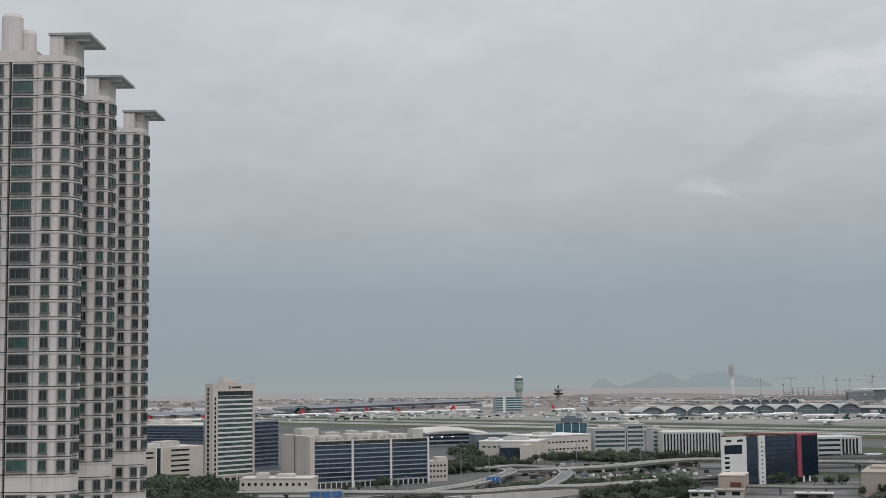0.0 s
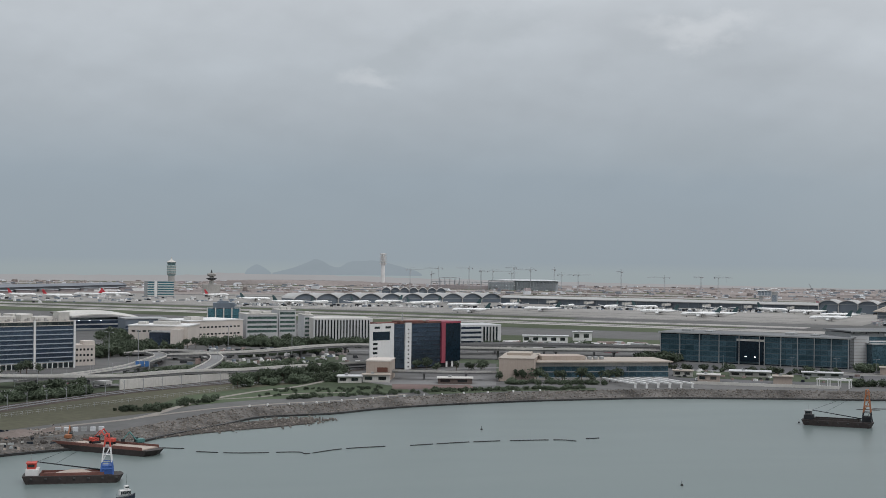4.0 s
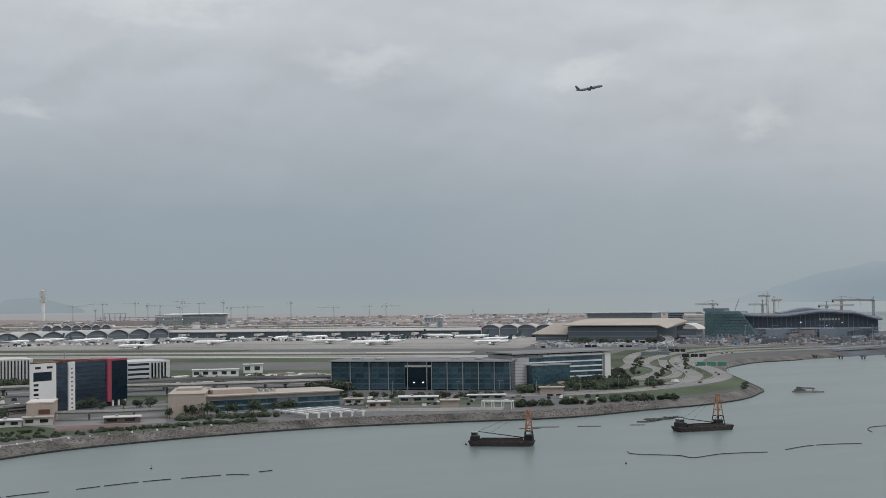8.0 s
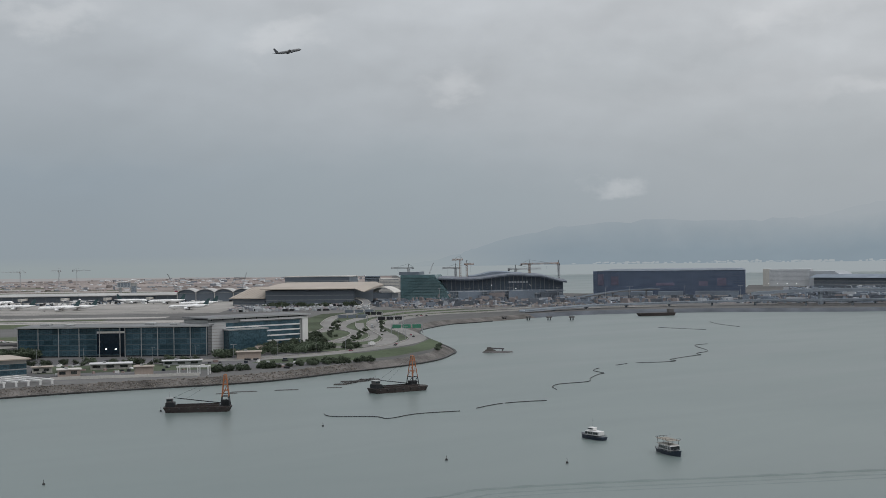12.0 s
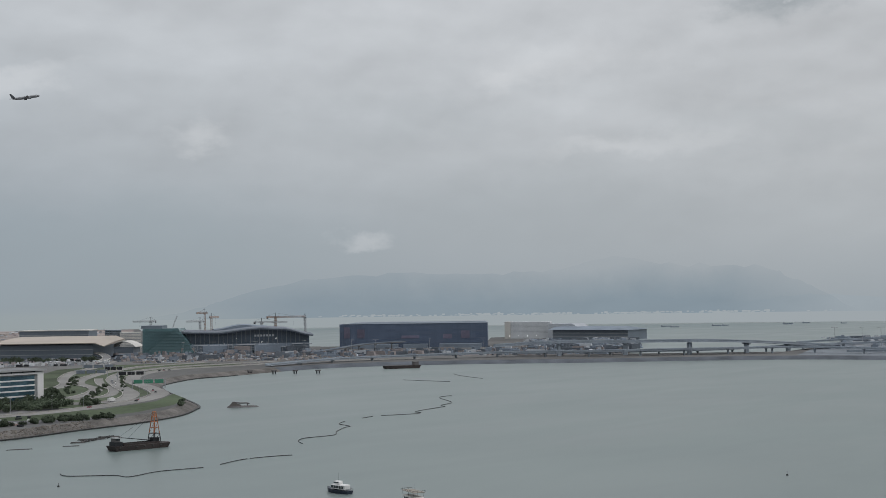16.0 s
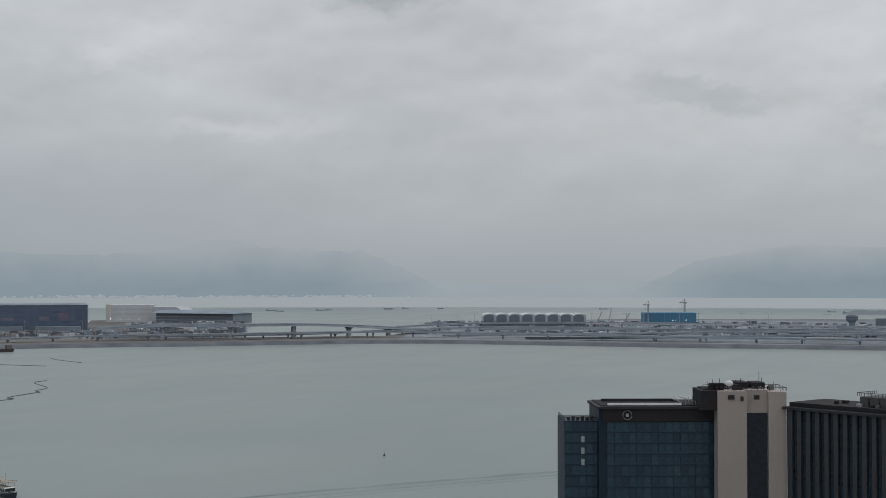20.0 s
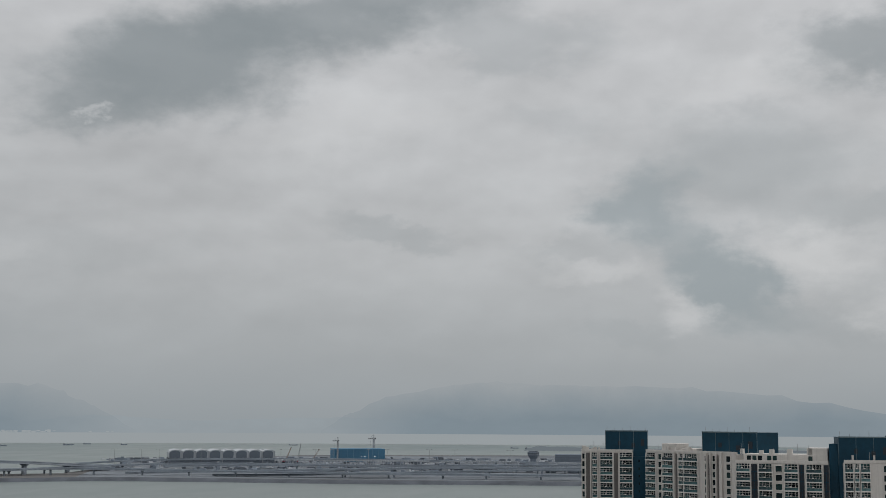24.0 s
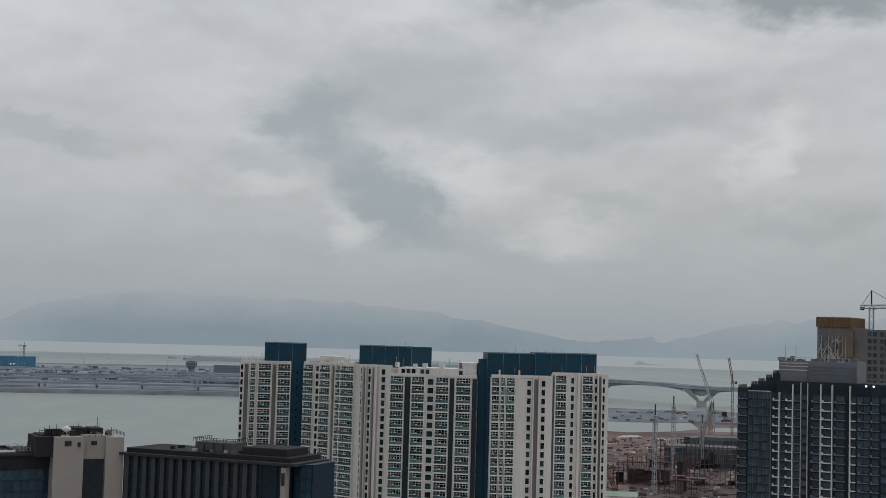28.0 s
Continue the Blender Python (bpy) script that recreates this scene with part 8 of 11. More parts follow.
one_box("side_body", (w * 0.4, w, 0.5, 26, 0, 95.8 - LAND), mat("brown_grey_concrete", (0.13, 0.12, 0.115), 0.85, 0.15), t)
one_box("safety_net", (-0.4, w * 0.4, -0.5, 20, 96.6 - LAND, 100.8 - LAND), YELLOW_NET, t, "ochre safety netting")
one_box("safety_net", (w * 0.29, w * 0.42, -0.7, 10, 84 - LAND, 95.2 - LAND), mat("tan_safety_net", (0.14, 0.112, 0.08), 0.85, 0.12), t, "tan safety netting")
bm = bmesh.new()
for i in range(14):
    x = i * w * 0.4 / 14
    box(bm, x, x + 0.12, -0.66, -0.5, 96.6 - LAND, 101.2 - LAND)
part("net_posts", bm, RUST, t)
# pale formwork and scaffold tubes, uneven
bm = bmesh.new()
for i in range(46):
    x, z = r.uniform(0.3, w * 0.28), 83 - LAND + 7.5 * r.random() ** 2
    strut(bm, (x, -0.6, z), (x + r.uniform(-1.5, 1.5), -0.6, z + r.uniform(0.8, 3.0)), r.uniform(0.08, 0.3), 4)
for i in range(9):
    x = 0.6 + i * w * 0.04
    box(bm, x, x + 0.15, -0.9, -0.5, 80 - LAND, 93 - LAND)
part("formwork", bm, CONCRETE, t)
bm = bmesh.new()
box(bm, -0.8, 0.8, -0.1, 0.05, 0.6, 2.3)
grid_of(part("window_opening", bm, NEW_GLASS, t), [w * f for f in (0.6, 0.66, 0.74, 0.8, 0.88, 0.94)], [92.5 - LAND - 2.9 * i for i in range(10)], 0.5, t)
tower_crane(113.3, 612, LAND, 106, 18, -150, CRANE_GREY, "grey tower crane on the tower shell", 1.8, 0.2)
tower_crane(114.4, 575, LAND, 92.0, 36, 183, CRANE_GREY, "grey crane jib across the tower shell", 1.5, 0.14)
# the bridge with Y-shaped piers
SPAN_LINE = [(99, 2200, 27), (102.0, 2120, 28.5), (104.6, 2030, 28.8), (106.6, 1950, 27.5), (108.5, 1960, 26.5), (112, 1980, 24)]
bridge = viaduct(SPAN_LINE, 22, 3.4, 5000, "long concrete sea bridge with Y-shaped piers", 0.0, 10)
# haunched girders: deep at the piers, slim at midspan
o = at(*SPAN_LINE[0])
run = [p - o for p in polar_line(SPAN_LINE, 0, 10)]
for k0, k1 in ((11, 30), (30, 49)):
    bm = bmesh.new()
    last = None
    for k in range(k0, k1 + 1):
        f = (k - k0) / (k1 - k0)
        p = run[k] + Vector((0, 0, -3.2))
        d = (run[min(k + 1, len(run) - 1)] - run[max(k - 1, 0)]).normalized()
        s = Vector((-d.y, d.x, 0)) * 7
        low = Vector((0, 0, -1.0 - 8.5 * abs(2 * f - 1) ** 2.6))
        q = [bm.verts.new(p + s), bm.verts.new(p - s), bm.verts.new(p - s + low), bm.verts.new(p + s + low)]
        if last:
            for i in range(4):
                bm.faces.new((last[i], last[(i + 1) % 4], q[(i + 1) % 4], q[i]))
        last = q
    bmesh.ops.recalc_face_normals(bm, faces=bm.faces[:])
    part("haunched_girder", bm, ISLE_SPAN, bridge)
for a, d, z in ((102.3, 2112, 28.4), (106.6, 1950, 27.5)):
    p = at(a, d)
    t = thing("bridge_pier", "Y-shaped concrete pier of the sea bridge", "bridge pier", pose(p.x, p.y, 0, 0, 0, -a))
    bm = bmesh.new()
    box(bm, -7, 7, -8, 8, -3, 8)
    part("footing", bm, CONCRETE, t)
    for s in (-1, 1):
        bm = bmesh.new()
        prism(bm, [(s * 1, -5), (s * 6, -5), (s * 6, 5), (s * 1, 5)][::s], 6, z - 4.5, 0, [(s * 15, -8), (s * 26, -8), (s * 26, 8), (s * 15, 8)][::s])
        part("pier_arm", bm, CONCRETE, t)
SITE_EARTH = mat("dark_site_earth", (0.082, 0.063, 0.06), 0.95, 0.25, 0.08)
RUSTY = mat("dark_rusty_steel", (0.075, 0.045, 0.044), 0.8, 0.2)
sheet("ground", [tuple(at(a, d)[:2]) for a, d in ((101.8, 690), (112, 690), (112, 1300), (101.8, 1300))], 4.08, SITE_EARTH, "dark muddy ground of the building site", "ground")
SITE_ROSE = mat("pinkish_brown_earth", (0.15, 0.105, 0.097), 0.95, 0.3, 0.06, fine=0.3)
SITE_PALE = mat("pale_crushed_stone", (0.40, 0.375, 0.36), 0.95, 0.15, 0.06, fine=0.3)
TEAL_NET = mat("dull_teal_scaffold_net", (0.05, 0.075, 0.085), 0.85, 0.2, 0.3)


def mound(turn, far, r, h, seed, paint, label):
    """A low uneven heap of site earth."""
    c = at(turn, far)
    bm = bmesh.new()
    bmesh.ops.create_grid(bm, x_segments=14, y_segments=14, size=r)
    for v in bm.verts:
        f = max(0.0, 1 - (v.co.length / r) ** 1.5)
        v.co = Vector((v.co.x * 1.5, v.co.y, h * f * (1 + 0.7 * noise.noise(v.co * 0.22 + Vector((seed, 0, 0)))) + 0.5 * f * noise.noise(v.co * 0.7) - 0.4))
    ob = part("earth_mound", bm, paint, None, smooth=True)
    ob.matrix_world = pose(c.x, c.y, 4.1, 0, 0, seed * 40)
    tagged(ob, label, "spoil heap", group="site heaps")


rs = random.Random(77)
for k in range(34):
    d = rs.uniform(790, 1250)
    mound(rs.uniform(102.2, 104.6 if d < 1000 else 108), d, rs.uniform(10, 26), rs.uniform(0.6, 1.9), k * 1.7, rs.choice((SITE_ROSE, SITE_ROSE, SITE_EARTH)), "low heap of pinkish brown earth on the building site")
scatter_boxes("site_heaps", "stacked steel, timber and small plant on the building site", "site clutter", 900, polar_place(102.0, 109, 730, 1200, 4.0),
              lambda r: (r.uniform(1, 6), r.uniform(0.6, 2), r.uniform(0.4, 1.6)), [SITE_ROSE, RUSTY, RUSTY, DARK_CONCRETE, SITE_ROSE, SITE_EARTH, CONCRETE], 12)
scatter_boxes("site_heaps", "huts, boats and plant at the edge of the reclaimed ground", "site clutter", 60, polar_place(102.0, 109, 1460, 1700, 4.0),
              lambda r: (r.uniform(2, 14), r.uniform(2, 5), r.uniform(0.8, 2.6)), [ISLE_MID, SITE_EARTH, ISLE_DARK, SOIL, DARK_CONCRETE, ISLE_PALE], 13)
for k, (pts, z, paint, label) in enumerate(((((102.0, 980), (104.6, 990), (108.4, 1090), (108.4, 1280), (102.0, 1270)), 4.12, SITE_ROSE, "pinkish brown levelled earth of the building site"),
                                            (((102.0, 1420), (105, 1470), (108.6, 1500), (108.6, 1720), (102.0, 1720)), 4.12, ISLE_DARK, "dark muddy edge of the reclaimed ground"))):
    sheet("ground", [tuple(at(a, d)[:2]) for a, d in pts], z, paint, label, "ground")
for pts in (((102.0, 1290), (103.6, 1275), (105.5, 1312), (106.5, 1360), (106.2, 1466), (104.4, 1440), (102.0, 1432)), ((106.9, 1330), (108.4, 1340), (108.4, 1410), (107.1, 1390))):
    sheet("water", [tuple(at(a, d)[:2]) for a, d in pts], 4.2, WATER, "shallow pond on the reclaimed ground", "pond")
for k, (a0, a1, d0, d1) in enumerate(((102.1, 104.1, 1010, 1056), (102.2, 103.4, 1120, 1140), (104.6, 107.8, 1195, 1225), (103.1, 104.2, 1205, 1240))):
    sheet("ground", [tuple(at(a, d)[:2]) for a, d in ((a0, d0), (a1, d0 + 15), (a1 - 0.2, d1), (a0 + 0.3, d1 - 8))], 4.16, SITE_PALE, "pale crushed stone pad on the building site", "ground")
# shells of new buildings: columns, slabs and steel
for a, d, wd, h in ((104.9, 770, 26, 9), (103.0, 800, 34, 12), (105.5, 820, 50, 16), (103.6, 890, 40, 9), (106.0, 930, 60, 16), (104.6, 1000, 70, 12)):
    m, w = face_to((a, d), (a + math.degrees(wd / d), d), 4.0)
    t = thing("building_frame", "rusty brown basement frame of a new building", "construction shell", m, "building frames")
    rs = random.Random(int(d))
    for k in range(int(wd / 7)):
        x, y, z = rs.uniform(0, wd - 8), rs.uniform(0, 14), rs.choice((2.6, 3.0, 5.8, 6.2, 9.0))
        one_box("floor_slab", (x, x + rs.uniform(5, 12), y, y + rs.uniform(5, 10), z, z + 0.35), rs.choice((SITE_EARTH, RUSTY, DARK_CONCRETE, BLACK_CONCRETE)), t)
    for k in range(int(wd / 9)):
        x, y = rs.uniform(0, wd - 6), rs.uniform(2, 18)
        one_box("cast_wall", (x, x + rs.uniform(2, 6), y, y + 0.5, 0, rs.uniform(2, h - 1)), rs.choice((SITE_EARTH, RUSTY, DARK_CONCRETE, BLACK_CONCRETE)), t)
    bm = bmesh.new()
    rr = random.Random(int(a * 100))
    for i in range(int(wd / 3)):
        for j in range(3):
            box(bm, i * 3, i * 3 + 0.35, j * 8, j * 8 + 0.35, 0, h + rr.uniform(-1.5, 2.5))
    for i in range(int(wd / 1.2)):
        x = rr.uniform(0, wd)
        strut(bm, (x, rr.uniform(0, 20), h - 3), (x + rr.uniform(-0.5, 0.5), rr.uniform(0, 20), h + rr.uniform(0, 2.5)), 0.08, 3)
    part("column_grid", bm, RUSTY, t)
for a, d, wd, h in ((105.1, 945, 52, 15), (106.6, 985, 34, 19), (105.9, 1060, 46, 13), (103.6, 812, 26, 10)):
    m, w = face_to((a, d), (a + math.degrees(wd / d), d), 4.0)
    t = thing("scaffolded_block", "low concrete block behind dull teal scaffold nets", "construction shell", m, "scaffolded blocks")
    one_box("core", (0.8, wd - 0.8, 0.8, 20, 0, h - 1), SITE_EARTH if wd < 30 else DARK_CONCRETE, t)
    rs = random.Random(int(wd * 7))
    for k in range(int(wd / 5)):
        for j in range(int(h / 3.2)):
            if rs.random() < 0.72:
                one_box("scaffold_net", (k * 5 + 0.2, k * 5 + 4.7, -0.1, 0.1, j * 3.2 + 0.3, j * 3.2 + 3.0), rs.choice((TEAL_NET, TEAL_NET, ISLE_DARK)) if wd > 30 else rs.choice((RUSTY, SITE_EARTH)), t)
    bm = bmesh.new()
    for k in range(int(wd / 2.5) + 1):
        strut(bm, (k * 2.5, -0.4, 0), (k * 2.5, -0.4, h + rs.uniform(0, 1.8)), 0.09, 4)
    for j in range(int(h / 3.2) + 1):
        box(bm, 0, wd, -0.5, 0.3, j * 3.2, j * 3.2 + 0.16)
    part("scaffold", bm, ISLE_MID if wd > 30 else RUSTY, t)
t = thing("site_office", "long site hut with a pale green roof", "site hut", face_to((102.4, 705), (104.0, 705), 4.0)[0])
one_box("body", (0, 20, 0, 8, 0, 5), WHITE, t)
bm = bmesh.new()
prism(bm, [(-0.5, -0.5), (20.5, -0.5), (20.5, 8.5), (-0.5, 8.5)], 5, 7, 0, [(-0.5, 4), (20.5, 4), (20.5, 4.2), (-0.5, 4.2)])
part("roof", bm, mat("pale_green_roof", (0.20, 0.27, 0.21), 0.7), t)
small_windows(t, [2 + i * 2.2 for i in range(8)], [2.2], 0, 1.0, 1.2)
for a, d, top, jib, hd, luff, paint in ((104.72, 763, 47, 6, 160, 0, CRANE_GREY), (105.47, 890, 47, 6, 160, 0, CRANE_GREY), (106.64, 944, 33, 6, 160, 0, CRANE_GREY), (107.1, 1000, 40, 46, 20, 62, CRANE_GREY), (106.96, 1207, 30, 10, 0, 0, CRANE_BROWN),
                                         (107.85, 1200, 56, 22, 10, 70, CRANE_BROWN), (106.5, 960, 14, 40, -170, 60, CRANE_GREY), (103.2, 720, 8, 22, 120, 60, RUST)):
    tower_crane(a, d, 4.0, top, jib, hd, paint, "site crane with a thin lattice mast", 1.7, 0.2, luff)

# ---- roads, rails and verges of the near shore ----
LAWN = mat("shore_lawn", (0.070, 0.090, 0.054), 0.95, 0.25, 0.06, fine=0.25)
SCRUB = mat("dark_scrub_ground", (0.070, 0.086, 0.055), 0.95, 0.3, 0.08, fine=0.3)
def ground_patch(name, pts, z, material, label, category):
    sheet(name, [tuple(at(a, d)[:2]) for a, d in pts], LAND + z, material, label, category)


def road(pts, width, z, material, label, category="road"):
    bm = bmesh.new()
    ribbon(bm, polar_line(pts, LAND + z, 8), width)
    for f in bm.faces:
        f.normal_update()
        if f.normal.z < 0:
            f.normal_flip()
    return tagged(part("road", bm, material, None), label, category, kind="structure")


ground_patch("ground", ((-16, 560), (-8, 600), (-4, 668), (0, 712), (3, 745), (5, 800), (6.9, 862), (8.5, 915), (5.5, 905), (1.3, 846), (-3.3, 765), (-8, 670), (-16, 640)), 0.05, DRY_GRASS, "rough olive-brown grass bank beside the railway", "grass")
ground_patch("ground", ((2.0, 752), (6.5, 800), (10.4, 826), (13.2, 850), (13.0, 884), (10.4, 935), (7.0, 885), (3.7, 826)), 0.07, LAWN, "green shore lawn", "grass")
ground_patch("ground", ((33.0, 1040), (36.7, 1036), (39.1, 1082), (40.6, 1150), (41.1, 1222), (40.6, 1292), (39.9, 1200), (37.7, 1124), (34.3, 1098)), 0.06, LAWN, "green grass verge on the point", "grass")
ground_patch("ground", ((33.8, 1150), (36.6, 1150), (38.6, 1215), (39.7, 1300), (39.2, 1400), (38.6, 1520), (38.8, 1660), (40.2, 1785), (43.5, 1890), (41, 1965), (38, 1940), (36, 1850), (34.5, 1600), (33.4, 1400)), 0.045, SCRUB, "rough green verges between the winding lanes", "grass")
ground_patch("ground", ((14.0, 1350), (17, 1330), (24, 1310), (24.5, 1470), (14.2, 1560)), 0.05, GRASS, "green field before the runway", "grass")
ground_patch("ground", ((24, 1260), (31, 1210), (36, 1300), (35.5, 1500), (24.5, 1470)), 0.05, GRASS, "green field before the runway", "grass")
ground_patch("ground", ((0, 885), (6, 960), (10.4, 1040), (10.4, 1180), (5, 1100), (0.5, 1000)), 0.04, SCRUB, "scrubby ground inside the road loop", "grass")
ground_patch("ground", ((38.6, 2080), (41.5, 2010), (45.5, 2060), (45.5, 2200), (41, 2220), (38.6, 2180)), 0.09, ISLE_ROSE, "pinkish trodden ground of the mall works", "ground")
ground_patch("road", ((11.2, 880), (16.8, 905), (16.8, 985), (11.2, 945)), 0.06, ROADWAY, "grey paved forecourt with parking", "forecourt")
ground_patch("road", ((12.4, 868), (14.2, 872), (15.9, 884), (15.7, 905), (14.2, 905), (12.4, 905)), 0.10, mat("brown_red_paving", (0.135, 0.098, 0.09), 0.9, 0.2, 0.3), "brown-red paved forecourt of the hotel", "forecourt")
ground_patch("ground", ((24.3, 1000), (31.6, 995), (31.6, 1040), (28.4, 1060), (24.3, 1080)), 0.08, SCRUB, "planted beds before the glass offices", "grass")
ground_patch("road", ((23.5, 960), (36, 1010), (36, 1150), (31, 1115), (23.5, 1150)), 0.05, ASPHALT, "asphalt yard before the glass offices", "yard")
ground_patch("ground", ((38.0, 2190), (44, 2060), (54, 2100), (59, 2060), (59, 2300), (46, 2420), (38, 2400)), 0.05, ISLE_DARK, "dark muddy ground round the mall works", "ground")
# Paving colour blued to stand in for distance haze.
ground_patch("ground", ((66.5, 1985), (71.2, 1940), (78.3, 1880), (87, 1870), (96, 1880), (98, 2500), (88, 3200), (76, 3100), (69.2, 2740), (67.2, 2250)), 0.05, mat("hazed_paving", (0.155, 0.172, 0.19), 0.9, 0.2, 0.05), "grey paved ground of the border island", "ground")

ground_patch("ground", ((14.0, 838), (17.6, 868), (21.0, 884), (21.0, 902), (17.6, 892), (13.6, 866)), 0.08, SCRUB, "green scrub behind the seawall", "grass")
ground_patch("ground", ((16.8, 985), (24.0, 1010), (24.0, 1110), (16.8, 1095)), 0.06, SCRUB, "planted green ground behind the ferry halls", "grass")
ground_patch("ground", ((12.5, 1105), (23.5, 1100), (23.5, 1140), (12.5, 1150)), 0.07, SCRUB, "planted green strip under the elevated road", "grass")
ground_patch("ground", ((-16, 690), (-4, 775), (4, 905), (4, 985), (-2, 940), (-8, 905), (-16, 880)), 0.03, SCRUB, "rough green verges between the highway lanes", "grass")
road([(-16, 540), (-10, 570), (-7.7, 593), (-5.5, 627), (-3.3, 657), (-1, 685), (2, 718), (4.1, 786), (6.5, 847), (8.4, 884), (10.4, 960)], 4.5, 0.12, TRACK, "pale gravel shore track", "track")
road([(2.0, 718), (5.1, 757), (8, 782), (10.4, 800), (13, 838)], 4.0, 0.11, TRACK, "pale gravel path along the seawall", "track")
road([(4.1, 800), (6.2, 812), (8.5, 838), (10.5, 845)], 3.5, 0.12, TRACK, "pale path across the lawn", "track")
road([(-16, 590), (-7.7, 681), (-5.5, 731), (-3.3, 773), (-1.0, 814), (1.3, 853), (3.6, 887), (6, 922), (8.4, 971), (10.4, 1016), (14, 1100)], 20, 0.10, BALLAST, "dark brown ballast bed of a double railway", "railway")
for k in (-1, 1):
    bm = bmesh.new()
    base = polar_line([(-16, 590), (-7.7, 681), (-5.5, 731), (-3.3, 773), (-1.0, 814), (1.3, 853), (3.6, 887), (6, 922), (8.4, 971), (10.4, 1016), (14, 1100)], LAND + 0.45, 8)
    for s in (-0.75, 0.75):
        ribbon(bm, base, 0.15, 0.3, 0, k * 3.4 + s)
    tagged(part("rail", bm, LAMP_POLE, None), "pair of steel railway rails on ballast", "rail", kind="structure")
for pts, wd in (([(-16, 690), (-7.7, 783), (-5.5, 827), (-3.3, 865), (-1, 912), (1.3, 950), (4, 990)], 13), ([(-16, 650), (-7.7, 739), (-5.5, 786), (-3.3, 830), (-1, 873), (1.2, 905)], 13),
                ([(-12, 880), (-8, 900), (-4, 930), (0, 985), (4, 1040), (9, 1090)], 12), ([(13.5, 1010), (16, 1050), (20, 1065), (24, 1075), (31, 1070), (35.0, 1130)], 14),
                ([(10, 1230), (14, 1240), (20, 1255), (24, 1250), (32, 1230)], 16), ([(-14, 1180), (-6, 1200), (0, 1190), (6, 1240), (10.5, 1240)], 14)):
    road(pts, wd, 0.14, ROADWAY, "worn grey dual carriageway")
# the lanes winding round the point
for pts, wd in (([(31, 1075), (33.9, 1081), (36.7, 1126), (39.1, 1203), (40.05, 1292), (39.6, 1404), (38.95, 1516), (39.2, 1653), (40.6, 1772), (42.75, 1830), (46.3, 1930), (51, 1975)], 17),
                ([(33, 1190), (35.3, 1200), (37.2, 1193), (38.5, 1225), (38.9, 1315), (38.4, 1443), (38.2, 1595), (38.9, 1727), (41, 1850), (45, 1960)], 15),
                ([(34.4, 1330), (36.25, 1273), (37.1, 1309), (37.5, 1399), (36.8, 1511), (37.2, 1630), (38.2, 1765), (39.6, 1883), (42, 1960)], 13),
                ([(33, 1440), (35.6, 1420), (36.3, 1500), (36.2, 1600), (36.6, 1750), (37.6, 1900), (38.2, 2100)], 12), ([(36.6, 1250), (37.9, 1280), (38.2, 1370), (37.7, 1480), (37.6, 1600)], 9)):
    road(pts, wd, 0.16, mat("pale_worn_lanes", (0.205, 0.20, 0.192), 0.9, 0.12, 0.12), "pale winding airport approach lanes")
    bm = bmesh.new()
    line = polar_line(pts, LAND + 0.9, 8)
    ribbon(bm, line, 0.5, 0.8, 0, wd / 2 + 0.6)
    tagged(part("kerb", bm, CONCRETE, None), "low concrete kerb wall beside the lanes", "kerb", kind="structure")

viaduct([(-8.5, 925, 11), (-5.3, 903, 12), (-2.2, 888, 12), (1.05, 885, 12), (3.63, 924, 11.5), (6, 954, 10), (8.4, 1000, 9), (10.4, 1034, 8.5), (13, 1075, 8)], 11, 1.4, 32, "pale concrete ramp viaduct above the highway", LAND, 8, 1.0, 1.0, True, PALE_CONCRETE)
viaduct([(-3.0, 912, 8), (-0.8, 926, 9.5), (1.3, 968, 11), (2.2, 1028, 11), (2.75, 1086, 10.5), (2.4, 1140, 9.5)], 9, 1.4, 28, "curved concrete loop ramp", LAND, 8, 1.0, 1.0, True, PALE_CONCRETE)
viaduct([(1.3, 897, 8), (3.63, 928, 9.5), (4.7, 993, 10.5), (5.04, 1071, 10.5), (4.5, 1128, 10), (2.9, 1165, 9.5), (1.2, 1160, 8)], 9, 1.4, 28, "curved concrete loop ramp", LAND, 8, 1.0, 1.0, True, PALE_CONCRETE)
viaduct([(3.0, 1120, 9), (5.04, 1108, 11), (6.95, 1120, 12), (10.4, 1190, 13), (15.3, 1150, 14), (19.3, 1147, 14), (23.6, 1180, 13)], 12, 1.6, 40, "elevated road behind the hotel", LAND, 8, 1.2, 1.0, True, PALE_CONCRETE)
viaduct([(14.8, 1200, 13.5), (17, 1215, 14), (18.8, 1220, 14), (21.6, 1212, 14), (24, 1225, 13)], 16, 2.0, 40, "broad elevated road near the runway", LAND, 8, 1.2, 1.0, True, VIADUCT)
viaduct([(12.0, 948, 10.5), (14.7, 940, 10.5), (16.8, 945, 10.5)], 6, 1.0, 24, "pale covered footbridge in front of the hotel", LAND, 6, 0.8, 0.9, False, CONCRETE)
viaduct([(44.6, 2120, 6), (45.6, 2140, 7), (46.6, 2170, 10.5), (47.6, 2205, 15), (48.6, 2250, 19), (50.2, 2300, 21)], 10, 1.6, 34, "dark ramp rising beside the mall works", LAND, 8, 1.0, 1.0, True, ISLE_MID)
viaduct([(37.3, 1990, 6), (37.9, 2080, 9), (37.7, 2150, 14), (37.2, 2165, 17)], 11, 1.6, 36, "curved departure ramp of the terminal", LAND, 8, 1.0, 1.0, True, PALE_CONCRETE)
bm = bmesh.new()
line = polar_line([(1.1, 868, 11.2), (3.6, 903, 10.6), (5.8, 948, 8.5)], 0, 6)
ribbon(bm, line, 1.0, 6.2)
tagged(part("retaining_wall", bm, PALE_CONCRETE, None), "pale concrete retaining wall of the ramp", "retaining wall", kind="structure")

